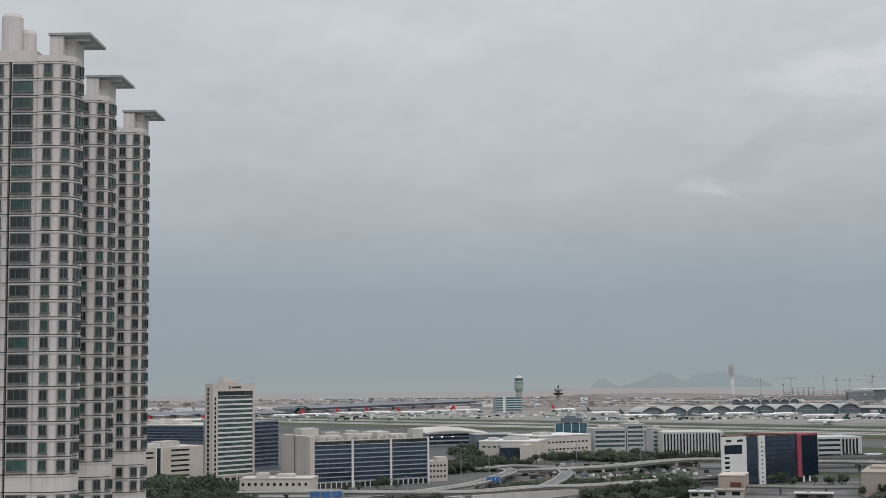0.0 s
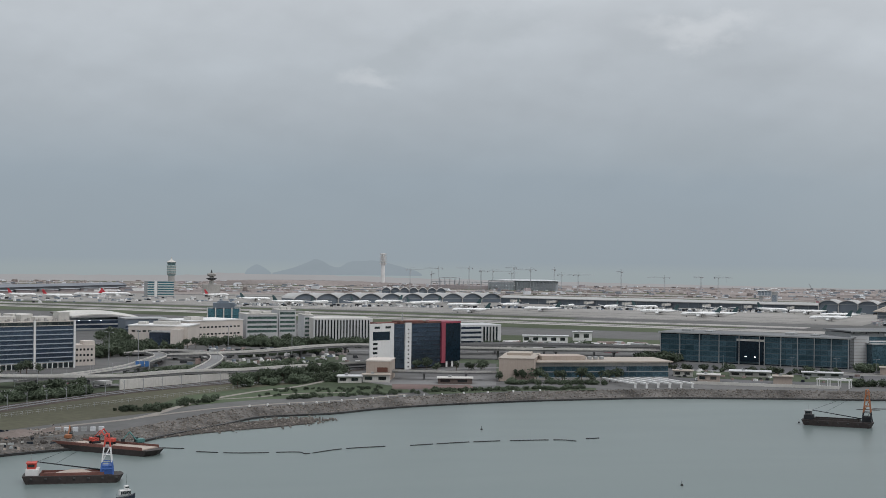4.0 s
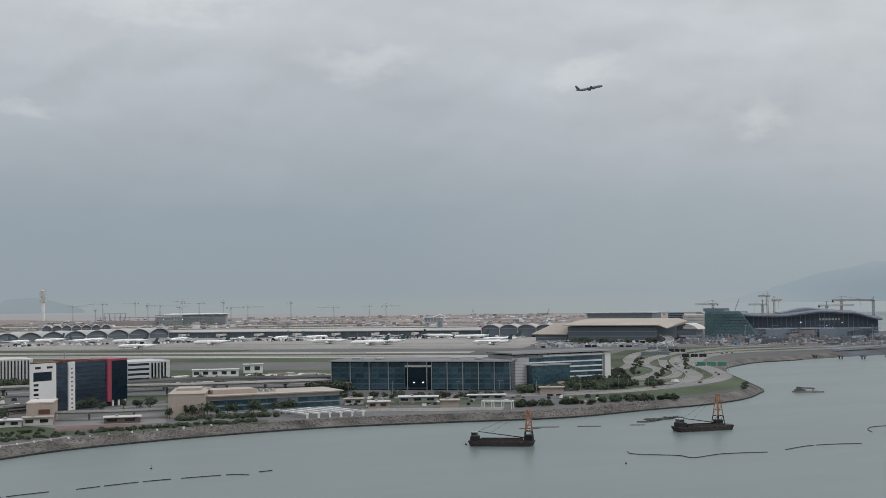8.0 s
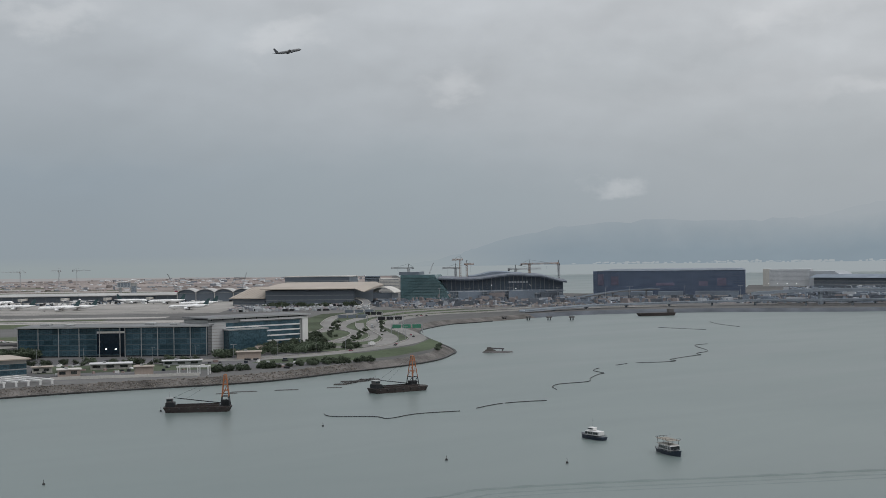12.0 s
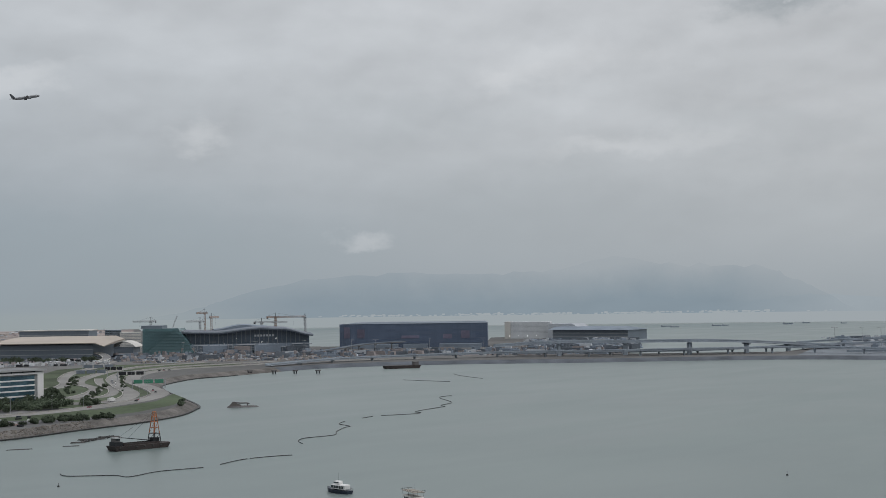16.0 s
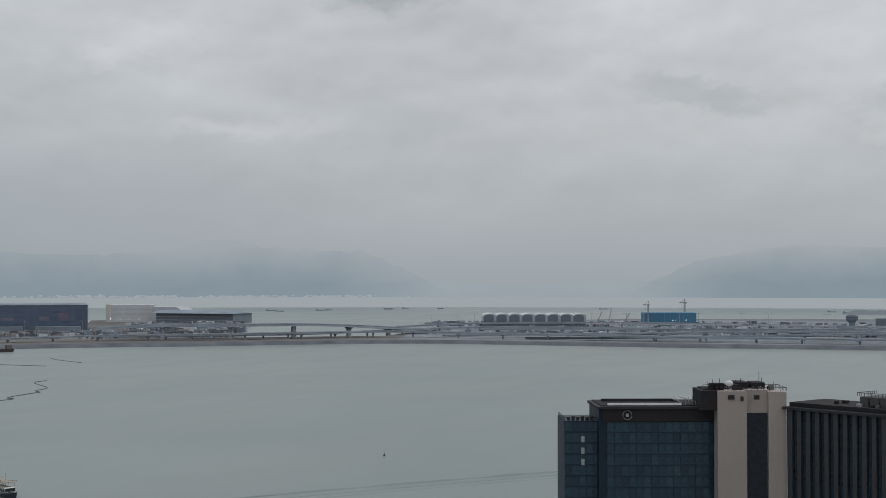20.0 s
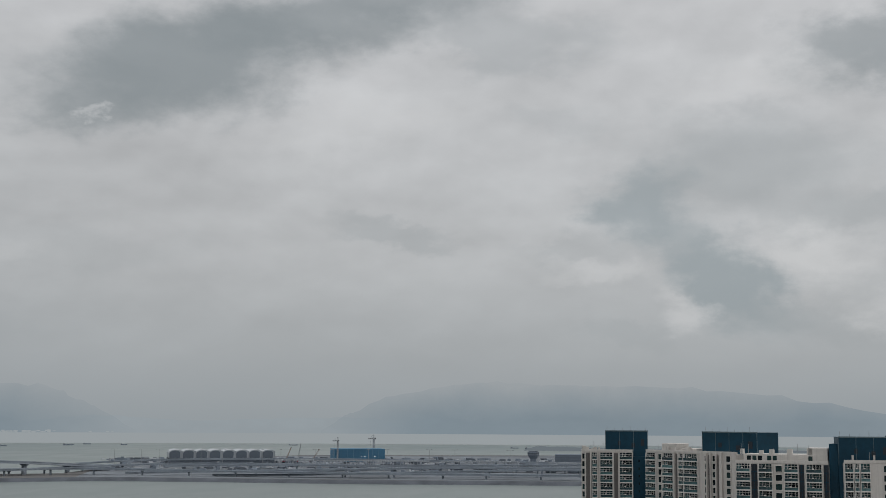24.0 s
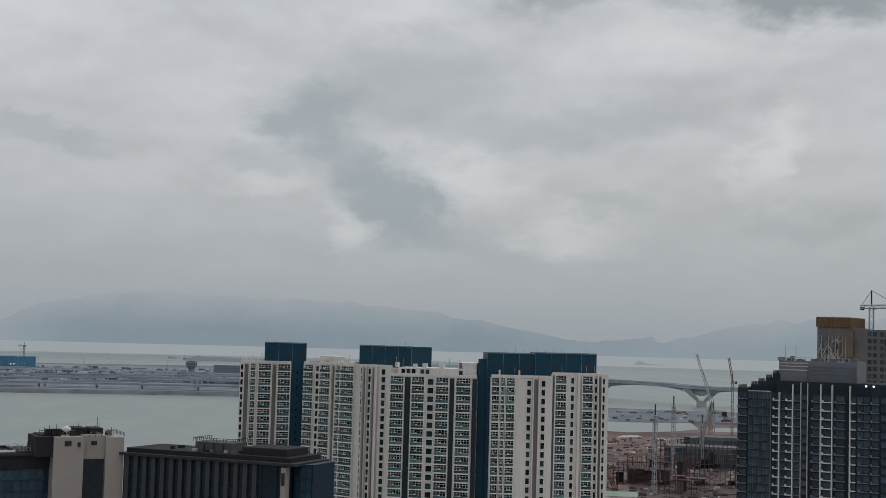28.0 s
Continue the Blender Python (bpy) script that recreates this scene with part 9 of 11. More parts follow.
# ---- armour rocks, white marker blocks, fences ----
def rock_field(name, label, spots, seed, material):
    """Loose irregular boulders, too many to count."""
    rng = np.random.default_rng(seed)
    n = len(spots)
    corner = np.array([(x, y, z) for x in (-1, 1) for y in (-1, 1) for z in (-1, 1)], float)
    size = rng.uniform(0.25, 0.62, (n, 1, 1)) * rng.uniform(0.7, 1.3, (n, 1, 3))
    ang = rng.uniform(0, 6.28, n)
    v = corner[None] * size * rng.uniform(0.55, 1.1, (n, 8, 1))
    c, s = np.cos(ang)[:, None], np.sin(ang)[:, None]
    v = np.stack([v[..., 0] * c - v[..., 1] * s, v[..., 0] * s + v[..., 1] * c, v[..., 2]], -1) + np.array(spots)[:, None, :]
    quad = np.array(((0, 1, 3, 2), (4, 6, 7, 5), (0, 4, 5, 1), (2, 3, 7, 6), (0, 2, 6, 4), (1, 5, 7, 3)))
    faces = (quad[None] + 8 * np.arange(n)[:, None, None]).reshape(-1, 4)
    me = bpy.data.meshes.new(name)
    me.from_pydata(v.reshape(-1, 3).tolist(), [], faces.tolist())
    me.materials.append(material)
    return tagged(new(name, me), label, "rocks", kind="stuff")


def island_rock():
    """Boulders whose tone differs from stone to stone."""
    m = mat("mixed_boulders", (0.195, 0.178, 0.162), 0.9, 0.15, 0.5, bump=0.3)
    nodes, links = m.node_tree.nodes, m.node_tree.links
    if "stone_tone" not in nodes:
        bsdf = next(n for n in nodes if n.type == "BSDF_PRINCIPLED")
        old = bsdf.inputs["Base Color"].links[0].from_socket
        geo = nodes.new("ShaderNodeNewGeometry")
        ramp = nodes.new("ShaderNodeValToRGB")
        ramp.color_ramp.elements[0].color, ramp.color_ramp.elements[1].color = (0.7, 0.7, 0.71, 1), (1.2, 1.18, 1.14, 1)
        mix = nodes.new("ShaderNodeMixRGB")
        mix.name, mix.blend_type = "stone_tone", "MULTIPLY"
        mix.inputs[0].default_value = 1.0
        links.new(geo.outputs["Random Per Island"], ramp.inputs[0])
        links.new(old, mix.inputs[1])
        links.new(ramp.outputs[0], mix.inputs[2])
        links.new(mix.outputs[0], bsdf.inputs["Base Color"])
    return m


MUD = mat("wet_shore_mud", (0.08, 0.071, 0.065), 0.9, 0.25, 0.12, fine=0.5, bump=0.3)
rng = random.Random(5)
spots = []
for a, b, ca, cb in zip(toe, toe[1:], crest, crest[1:]):
    turn = math.degrees(math.atan2(a.x, a.y))
    if not (-9 < turn < 37 and a.length < 1300):
        continue
    for _ in range(int((b - a).length * 5.0)):
        f, g = rng.random(), 0.18 + 0.82 * rng.random()
        p = a.lerp(b, f).lerp(ca.lerp(cb, f), g)
        spots.append((p.x, p.y, p.z + 0.12))
rock_field("armour_rocks", "tumbled grey-tan boulders of the seawall", spots, 6, island_rock())
bm = bmesh.new()
line = polar_line([(0.6, 668), (3.17, 692), (5.06, 708), (6.96, 722), (8.3, 736), (8.95, 741)], 0.5, 6)
ribbon(bm, line[:-6], 26, 2.4)
ribbon(bm, line[-8:], 15, 2.2)
tagged(part("ground", bm, MUD, None), "low spit of mud and rubble at the shore", "spit", kind="structure")
spots = []
for p in line:
    for _ in range(36):
        spots.append((p.x + rng.gauss(0, 7), p.y + rng.gauss(0, 7), rng.uniform(0.3, 0.6)))
rock_field("spit_rocks", "loose rubble on the low shore spit", spots, 7, island_rock())
bm = bmesh.new()
box(bm, -0.6, 0.6, -0.4, 0.4, 0, 1.2)
block = tagged(part("marker_block", bm, WHITE, None), "small white concrete block on the seawall crest", "marker block", group="white seawall blocks")
top_line = [c for c in crest if 5.5 < math.degrees(math.atan2(c.x, c.y)) < 19 and c.length < 1000]
run, count = 0.0, 0
for a, b in zip(top_line, top_line[1:]):
    run += (b - a).length
    if run > 5.0 and count < 72:
        run, count = 0.0, count + 1
        o = block if count == 1 else block.copy()
        if count > 1:
            scene.collection.objects.link(o)
        o.matrix_basis = pose(b.x + rng.uniform(-1, 1), b.y, LAND, 0, 0, rng.uniform(0, 90))
bm = bmesh.new()
fence = polar_line([(-7, 684), (-3.8, 722), (-1.2, 755), (2, 800), (5, 850), (7.5, 912)], LAND, 12)
for p in fence:
    box(bm, p.x - 0.08, p.x + 0.08, p.y - 0.08, p.y + 0.08, LAND, LAND + 2.2)
for a, b in zip(fence, fence[1:]):
    strut(bm, a + Vector((0, 0, 2.1)), b + Vector((0, 0, 2.1)), 0.05, 3)
    strut(bm, a + Vector((0, 0, 1.1)), b + Vector((0, 0, 1.1)), 0.05, 3)
tagged(part("fence", bm, LAMP_POLE, None), "thin steel fence along the railway", "fence", kind="structure")


# masts along the railway
bm = bmesh.new()
strut(bm, (0, 0, 0), (0, 0, 8.5), 0.2, 5, 0.14)
strut(bm, (0, 0, 7.4), (3.2, 0, 7.6), 0.08, 4)
strut(bm, (0, 0, 6.2), (2.6, 0, 7.4), 0.05, 3)
mast = tagged(part("catenary_mast", bm, LAMP_POLE, None), "slim grey mast with a bracket beside the railway", "railway mast", group="railway masts")
for k, p in enumerate(polar_line([(-7.7, 672), (-5.5, 720), (-3.3, 762), (-1.0, 803), (1.3, 842), (3.6, 876), (6, 911), (8.4, 958)], LAND, 3)):
    o = mast if k == 0 else mast.copy()
    if k:
        scene.collection.objects.link(o)
    o.matrix_basis = pose(p.x, p.y, LAND, 0, 0, 120)


# ---- trees ----
def crown_mesh(seed, r, h, count):
    """A crown of many small leaf clumps on several lobes, with gaps and an uneven outline."""
    rng = np.random.default_rng(seed)
    lobes = [(rng.uniform(-0.55, 0.55) * r, rng.uniform(-0.55, 0.55) * r, h * rng.uniform(0.45, 0.85), r * rng.uniform(0.4, 0.66)) for _ in range(7)]
    verts, faces = [], []
    for _ in range(count):
        x, y, z, lr = lobes[rng.integers(len(lobes))]
        d = rng.normal(size=3)
        d /= np.linalg.norm(d)
        c = np.array((x, y, z)) + d * lr * rng.uniform(0.55, 1.08) * np.array((1, 1, 0.8))
        u = rng.normal(size=3)
        u /= np.linalg.norm(u)
        v = np.cross(u, d)
        v /= max(1e-6, np.linalg.norm(v))
        s = r * rng.uniform(0.07, 0.17)
        k = len(verts)
        verts += [tuple(c + u * s), tuple(c + v * s * 0.8), tuple(c - u * s * 0.9 + d * s * 0.4), tuple(c - v * s)]
        faces.append((k, k + 1, k + 2, k + 3))
    return verts, faces


def make_tree(seed, r, h, count=420):
    bm = bmesh.new()
    rng = random.Random(seed)
    strut(bm, (0, 0, -0.2), (rng.uniform(-0.2, 0.2), 0, h * 0.5), 0.035 * h, 6, 0.02 * h)
    for _ in range(4):
        a = rng.uniform(0, 6.28)
        strut(bm, (0, 0, h * rng.uniform(0.3, 0.45)), (0.5 * r * math.cos(a), 0.5 * r * math.sin(a), h * rng.uniform(0.55, 0.75)), 0.016 * h, 4, 0.006 * h)
    t = thing("tree", "broad dark green street tree", "tree", pose(0, 0, 0), "shore trees")
    part("trunk", bm, BARK, t)
    me = bpy.data.meshes.new("crown")
    leaves, quads = crown_mesh(seed, r, h, count)
    me.from_pydata(leaves, [], quads)
    me.materials.append(LEAF)
    c = new("crown", me)
    c.parent = t
    return t


KINDS = [make_tree(41, 4.2, 8.5), make_tree(42, 5.2, 9.5), make_tree(43, 3.4, 7.0), make_tree(44, 2.4, 9.0)]
first_use = set()


def plant(turn, far, i, z=LAND, s=1.0):
    p = at(turn, far, z)
    m = pose(p.x, p.y, z, 0, 0, (i * 77) % 360)
    k = i % len(KINDS)
    if k not in first_use:
        first_use.add(k)
        KINDS[k].matrix_world = m
        return
    copy_thing(KINDS[k], m)


i = 0
rng = random.Random(11)
for a0, d0, a1, d1, n in ((-2.8, 815, -0.2, 862, 9), (-5.8, 745, -4.6, 770, 4), (6.0, 876, 10.2, 1000, 16), (1.2, 1210, 3.9, 1180, 9), (-4.0, 950, -1.5, 1010, 5), (3.6, 1250, 6.2, 1300, 8), (6.4, 1330, 8.6, 1320, 8),
                          (9.0, 1290, 11.2, 1300, 7), (33.4, 1150, 36.4, 1200, 14), (13.4, 1010, 16.6, 990, 6), (17.0, 930, 22.5, 945, 12), (15.6, 1240, 17.6, 1250, 5), (-0.2, 1130, 1.0, 1150, 5)):
    for k in range(n):
        f = (k + rng.uniform(-0.4, 0.4)) / n
        plant(a0 + (a1 - a0) * f, d0 + (d1 - d0) * f + rng.uniform(-8, 8), i)
        i += 1


def wood(name, label, centres, seed, r=4.6, h=8.0, count=340, z=LAND):
    """A dense belt of trees that cannot be counted: stems and leaf clumps in one mesh."""
    rng = random.Random(seed)
    verts, faces = [], []
    stock = [crown_mesh(seed + k, r, h, count) for k in range(4)]
    for p in centres:
        s, (v, f) = rng.uniform(0.75, 1.25), stock[rng.randrange(4)]
        c, sn, k = math.cos(rng.uniform(0, 6.28)), 0, len(verts)
        a = rng.uniform(0, 6.28)
        c, sn = math.cos(a), math.sin(a)
        verts += [(p[0] + (x * c - y * sn) * s, p[1] + (x * sn + y * c) * s, z + q * s - 0.25 * h) for x, y, q in v]
        faces += [tuple(j + k for j in q) for q in f]
    me = bpy.data.meshes.new(name)
    me.from_pydata(verts, [], faces)
    me.materials.append(LEAF)
    return tagged(new(name, me), label, "trees", kind="stuff")


def belt(n, corners, seed):
    rng = random.Random(seed)
    out = []
    for _ in range(n):
        f, g = rng.random(), rng.random()
        (a0, d0), (a1, d1), (b0, e0), (b1, e1) = corners
        a, d = a0 + (a1 - a0) * f, d0 + (d1 - d0) * f
        b, e = b0 + (b1 - b0) * f, e0 + (e1 - e0) * f
        p = at(a + (b - a) * g, d + (e - d) * g)
        out.append((p.x, p.y))
    return out


wood("tree_belt", "dense dark green wood on the shore bank", belt(130, ((-10.5, 585), (-4.6, 655), (-10.5, 670), (-4.2, 715)), 1), 51, 3.8, 5.5)
wood("tree_belt", "dark green trees before the parking block", belt(70, ((-13.5, 960), (-8.6, 985), (-13.5, 1060), (-9.8, 1020)), 2), 52, 5.5, 12)
wood("tree_belt", "dark green trees round the hall and depots", belt(60, ((0.4, 1180), (3.4, 1220), (0.2, 1480), (1.3, 1420)), 3), 53, 5.0, 11)
wood("tree_belt", "dark bushes and trees by the white offices", belt(60, ((6.2, 1290), (11.5, 1270), (6.2, 1340), (11.5, 1300)), 4), 54, 5.0, 9)
wood("tree_belt", "dark hedge trees along the seawall road", belt(60, ((31.5, 965), (38.2, 1030), (31.5, 975), (38.2, 1042)), 5), 55, 3.2, 5)
wood("tree_belt", "dark trees before the glass offices", belt(34, ((24.0, 1060), (31.0, 1050), (24.0, 1090), (31.2, 1075)), 6), 56, 3.2, 5.5)
wood("tree_belt", "dark trees before the white-framed offices", belt(44, ((31.6, 1085), (36.0, 1140), (31.6, 1105), (36.0, 1165)), 26), 76, 4.4, 8.5)
wood("tree_belt", "bushes on the slope below the hotel", belt(44, ((17.2, 912), (21.4, 922), (17.2, 925), (21.8, 938)), 7), 57, 2.8, 3.6)
wood("tree_belt", "dark trees before the main terminal", belt(30, ((33.6, 2080), (37.6, 2060), (33.6, 2130), (37.6, 2110)), 8), 58, 5.5, 8)
wood("tree_belt", "dark trees near the runway fence", belt(36, ((15.8, 1270), (24.0, 1290), (15.8, 1290), (24.0, 1300)), 9), 59, 4.5, 8)
wood("tree_belt", "scrub and trees between ramps and railway", belt(50, ((5.8, 885), (10.4, 985), (6.0, 915), (10.4, 1040)), 10), 60, 4.2, 7)
wood("tree_belt", "low bushes on the shore lawn", belt(26, ((2.2, 748), (5.2, 790), (2.4, 760), (5.0, 800)), 11), 61, 2.4, 4)
wood("tree_belt", "low scrub along the lawn edge", belt(40, ((8.0, 800), (14.5, 850), (8.0, 812), (14.5, 862)), 12), 62, 2.0, 2.6)
wood("tree_belt", "dark green trees between highway and railway", belt(36, ((-7.6, 722), (-4.7, 762), (-7.6, 734), (-4.7, 772)), 14), 64, 4.0, 7)
wood("tree_belt", "dark green trees between highway and railway", belt(44, ((-4.0, 788), (-0.1, 842), (-4.0, 802), (-0.1, 858)), 15), 65, 4.0, 7)
wood("tree_belt", "dark green trees inside the ramps", belt(80, ((-0.6, 1120), (2.2, 1175), (-0.4, 1180), (2.6, 1250)), 16), 66, 5.5, 11)
wood("tree_belt", "dark trees round the car parks", belt(60, ((4.4, 1290), (8.6, 1255), (4.4, 1330), (8.6, 1290)), 17), 67, 5.2, 9)
wood("tree_belt", "dark trees round the car parks", belt(46, ((5.6, 1130), (10.8, 1215), (5.6, 1150), (10.8, 1240)), 18), 68, 4.0, 7)
wood("tree_belt", "low dark scrub under the ramps", belt(90, ((2.0, 960), (9.6, 1060), (2.4, 1010), (10.2, 1110)), 19), 69, 3.4, 3.6)
wood("tree_belt", "low green bushes behind the seawall", belt(60, ((13.8, 850), (20.5, 886), (13.8, 862), (20.5, 898)), 21), 71, 2.2, 2.6)
wood("tree_belt", "green trees behind the ferry halls", belt(70, ((17.0, 1010), (23.8, 1040), (17.0, 1080), (23.8, 1100)), 22), 72, 3.6, 7)
wood("tree_belt", "dark trees beside the glass offices", belt(50, ((22.8, 1120), (24.4, 1130), (22.8, 1190), (24.4, 1190)), 20), 70, 5.0, 10)
wood("tree_belt", "green roadside trees between the winding lanes", belt(46, ((34.2, 1170), (37.2, 1165), (34.2, 1188), (37.6, 1186)), 31), 81, 3.4, 6.5)
wood("tree_belt", "green roadside trees between the winding lanes", belt(34, ((37.0, 1230), (37.8, 1460), (37.3, 1230), (38.0, 1460)), 32), 82, 2.0, 2.6)
wood("tree_belt", "green roadside trees between the winding lanes", belt(34, ((36.2, 1330), (36.5, 1640), (36.6, 1330), (36.9, 1640)), 33), 83, 2.0, 2.8)
wood("tree_belt", "green roadside bushes between the winding lanes", belt(26, ((38.55, 1330), (38.4, 1640), (38.7, 1330), (38.6, 1640)), 34), 84, 1.7, 2.0)
wood("tree_belt", "green trees beside the white-framed offices", belt(70, ((34.6, 1190), (36.2, 1230), (34.8, 1300), (35.8, 1400)), 35), 85, 3.4, 6.5)
wood("tree_belt", "dark round shrubs beside the shore track", belt(26, ((0.93, 743.0), (2.75, 740.0), (0.93, 752.0), (2.75, 749.0)), 36), 86, 1.8, 3.4)
wood("tree_belt", "dark green trees along the foot of the railway bank", belt(64, ((6.11, 877.0), (10.27, 922.0), (6.11, 899.0), (10.27, 950.0)), 37), 87, 3.4, 6.0)
wood("tree_belt", "dark green trees between highway lanes", belt(40, ((-4.42, 805.0), (-0.47, 826.0), (-4.42, 815.0), (-0.47, 836.0)), 38), 88, 3.4, 5.5)
wood("tree_belt", "dense dark green trees below the airline tower", belt(130, ((-11.98, 798.0), (-7.28, 845.0), (-11.98, 1033.0), (-8.8, 970.0)), 39), 89, 4.4, 7.5)
wood("tree_belt", "dense dark green trees at the foot of the airline tower", belt(50, ((-11.98, 1021.0), (-9.23, 985.0), (-11.98, 1090.0), (-10.09, 1040.0)), 40), 90, 5.0, 10)
wood("tree_belt", "scattered low bushes on the shore lawn", belt(46, ((6.6, 812), (12.6, 852), (7.4, 862), (12.6, 885)), 41), 91, 1.5, 1.8)
wood("tree_belt", "dark bushes at the tip of the point", belt(9, ((40.8, 1135), (40.9, 1190), (41.05, 1135), (41.05, 1225)), 13), 63, 2.2, 3.0)


# ---- lamp posts, gantries, vehicles ----
bm = bmesh.new()
strut(bm, (0, 0, 0), (0, 0, 12), 0.16, 6, 0.09)
strut(bm, (-1.6, 0, 12.1), (1.6, 0, 12.1), 0.07, 4)
lamp = thing("street_lamp", "tall grey twin-arm street lamp", "street lamp", pose(0, 0, 0), "street lamps")
part("pole", bm, LAMP_POLE, lamp)
one_box("lamp_head", (-2.4, -1.5, -0.2, 0.2, 12.0, 12.25), GREY_TRIM, lamp)
one_box("lamp_head", (1.5, 2.4, -0.2, 0.2, 12.0, 12.25), GREY_TRIM, lamp)
placed = False
for pts, n, sc in (([(-7.5, 765), (-5.5, 808), (-3.3, 850), (-1, 895), (1.2, 930)], 10, 1.0), ([(-6, 900), (-1, 960), (3, 1010), (8, 1080)], 8, 1.0), ([(33.9, 1100), (37, 1150), (39.4, 1250), (39.3, 1420), (38.9, 1560), (39.6, 1700)], 12, 1.0),
                   ([(0.6, 1040), (1.4, 1055), (6, 1150), (9, 1180)], 4, 2.2), ([(67, 2020), (74, 1960), (80, 1930), (88, 1925)], 12, 1.3), ([(68, 2300), (74, 2290), (80, 2330), (88, 2280)], 16, 2.6), ([(41, 2150), (48, 2130), (56, 2150)], 9, 2.0), ([(24, 1080), (29, 1070), (33, 1080)], 5, 1.0)):
    line = polar_line([(a, d, LAND) for a, d in pts], LAND, 8)
    for k in range(n):
        p = line[int((k + 0.5) / n * (len(line) - 1))]
        m = pose(p.x, p.y, LAND, 0, 0, rng.uniform(0, 180))
        if not placed:
            lamp.matrix_world = m
            placed = True
            continue
        o = copy_thing(lamp, m)
        o.scale = (sc, sc, sc)
for a, d, wd, label, colour in ((38.9, 1560, 30, "dark overhead road sign gantry", DARK_TRIM), (38.2, 1690, 22, "dark overhead road sign gantry", DARK_TRIM), (39.6, 1385, 32, "green overhead road sign gantry", mat("sign_green", (0.05, 0.2, 0.13), 0.5)),
                                (37.6, 1760, 40, "grey overhead road sign gantry", ROOF_BLUE), (37.3, 1620, 36, "blue-grey overhead road sign gantry", ROOF_BLUE), (-5.0, 880, 22, "blue overhead road sign gantry", mat("sign_blue", (0.05, 0.14, 0.34), 0.5)), (2.0, 985, 10, "blue road sign board", mat("sign_blue", (0.05, 0.14, 0.34), 0.5))):
    p = at(a, d)
    t = thing("sign_gantry", label, "sign gantry", pose(p.x, p.y, LAND, 0, 0, -a))
    for s in (-1, 1):
        one_box("post", (s * wd / 2 - 0.4, s * wd / 2 + 0.4, -0.4, 0.4, 0, 9), LAMP_POLE, t)
    one_box("beam", (-wd / 2, wd / 2, -0.4, 0.4, 8.4, 9.2), LAMP_POLE, t)
    for k in range(3):
        one_box("sign_board", (-wd * 0.46 + k * wd * 0.32, -wd * 0.46 + k * wd * 0.32 + wd * 0.27, -0.6, -0.42, 5.2, 9.0), colour, t)


def car(m, paint, label, long=4.5, tall=1.5, box_body=False):
    t = thing("truck" if box_body else "car", label, "truck" if box_body else "car", m, "vehicles on the roads")
    bm = bmesh.new()
    if box_body:
        box(bm, -long / 2, long / 2 - 2.2, -1.2, 1.2, 0.8, tall)
    else:
        prism(bm, [(-long / 2, -0.9), (long / 2, -0.9), (long / 2, 0.9), (-long / 2, 0.9)], 0.3, 0.9, 0, [(-long / 2 + 0.1, -0.85), (long / 2 - 0.1, -0.85), (long / 2 - 0.1, 0.85), (-long / 2 + 0.1, 0.85)])
    part("body", bm, paint, t)
    bm = bmesh.new()
    if box_body:
        box(bm, long / 2 - 2.0, long / 2, -1.15, 1.15, 0.8, tall * 0.8)
    else:
        prism(bm, [(-long * 0.35, -0.8), (long * 0.25, -0.8), (long * 0.25, 0.8), (-long * 0.35, 0.8)], 0.9, tall, 0, [(-long * 0.25, -0.65), (long * 0.1, -0.65), (long * 0.1, 0.65), (-long * 0.25, 0.65)])
    part("cab", bm, paint if box_body else GLASS_DARK, t)
    wheel = None
    for x in (-long * 0.3, long * 0.3):
        for y in (-0.95, 0.95):
            if wheel is None:
                bm = bmesh.new()
                strut(bm, (0, -0.12, 0), (0, 0.12, 0), 0.4, 8)
                wheel = part("wheel", bm, DARK_TRIM, t)
                wheel.location = (x, y, 0.4)
            else:
                again(wheel, x, y, 0.4, 0, t)
    return t


for a0, a1, d, h in ((-7.07, -6.41, 827.0, 7.0), (-10.14, -9.61, 778.0, 7.5)):
    m, w = face_to((a0, d), (a1, d))
    t = thing("hoarding_board", "brown-red roadside hoarding board on posts", "hoarding", m, "roadside hoardings")
    one_box("board", (0, w, -0.2, 0.2, 1.2, h), mat("brown_red_board", (0.10, 0.06, 0.055), 0.7, 0.3, 0.2), t)
    for f in (0.1, 0.5, 0.9):
        one_box("post", (w * f - 0.15, w * f + 0.15, 0.2, 0.5, 0, h - 0.3), LAMP_POLE, t)
PAINTS = [(WHITE, "white"), (DARK_TRIM, "dark grey"), (LAMP_POLE, "silver"), (RED, "red")]
sources = {}
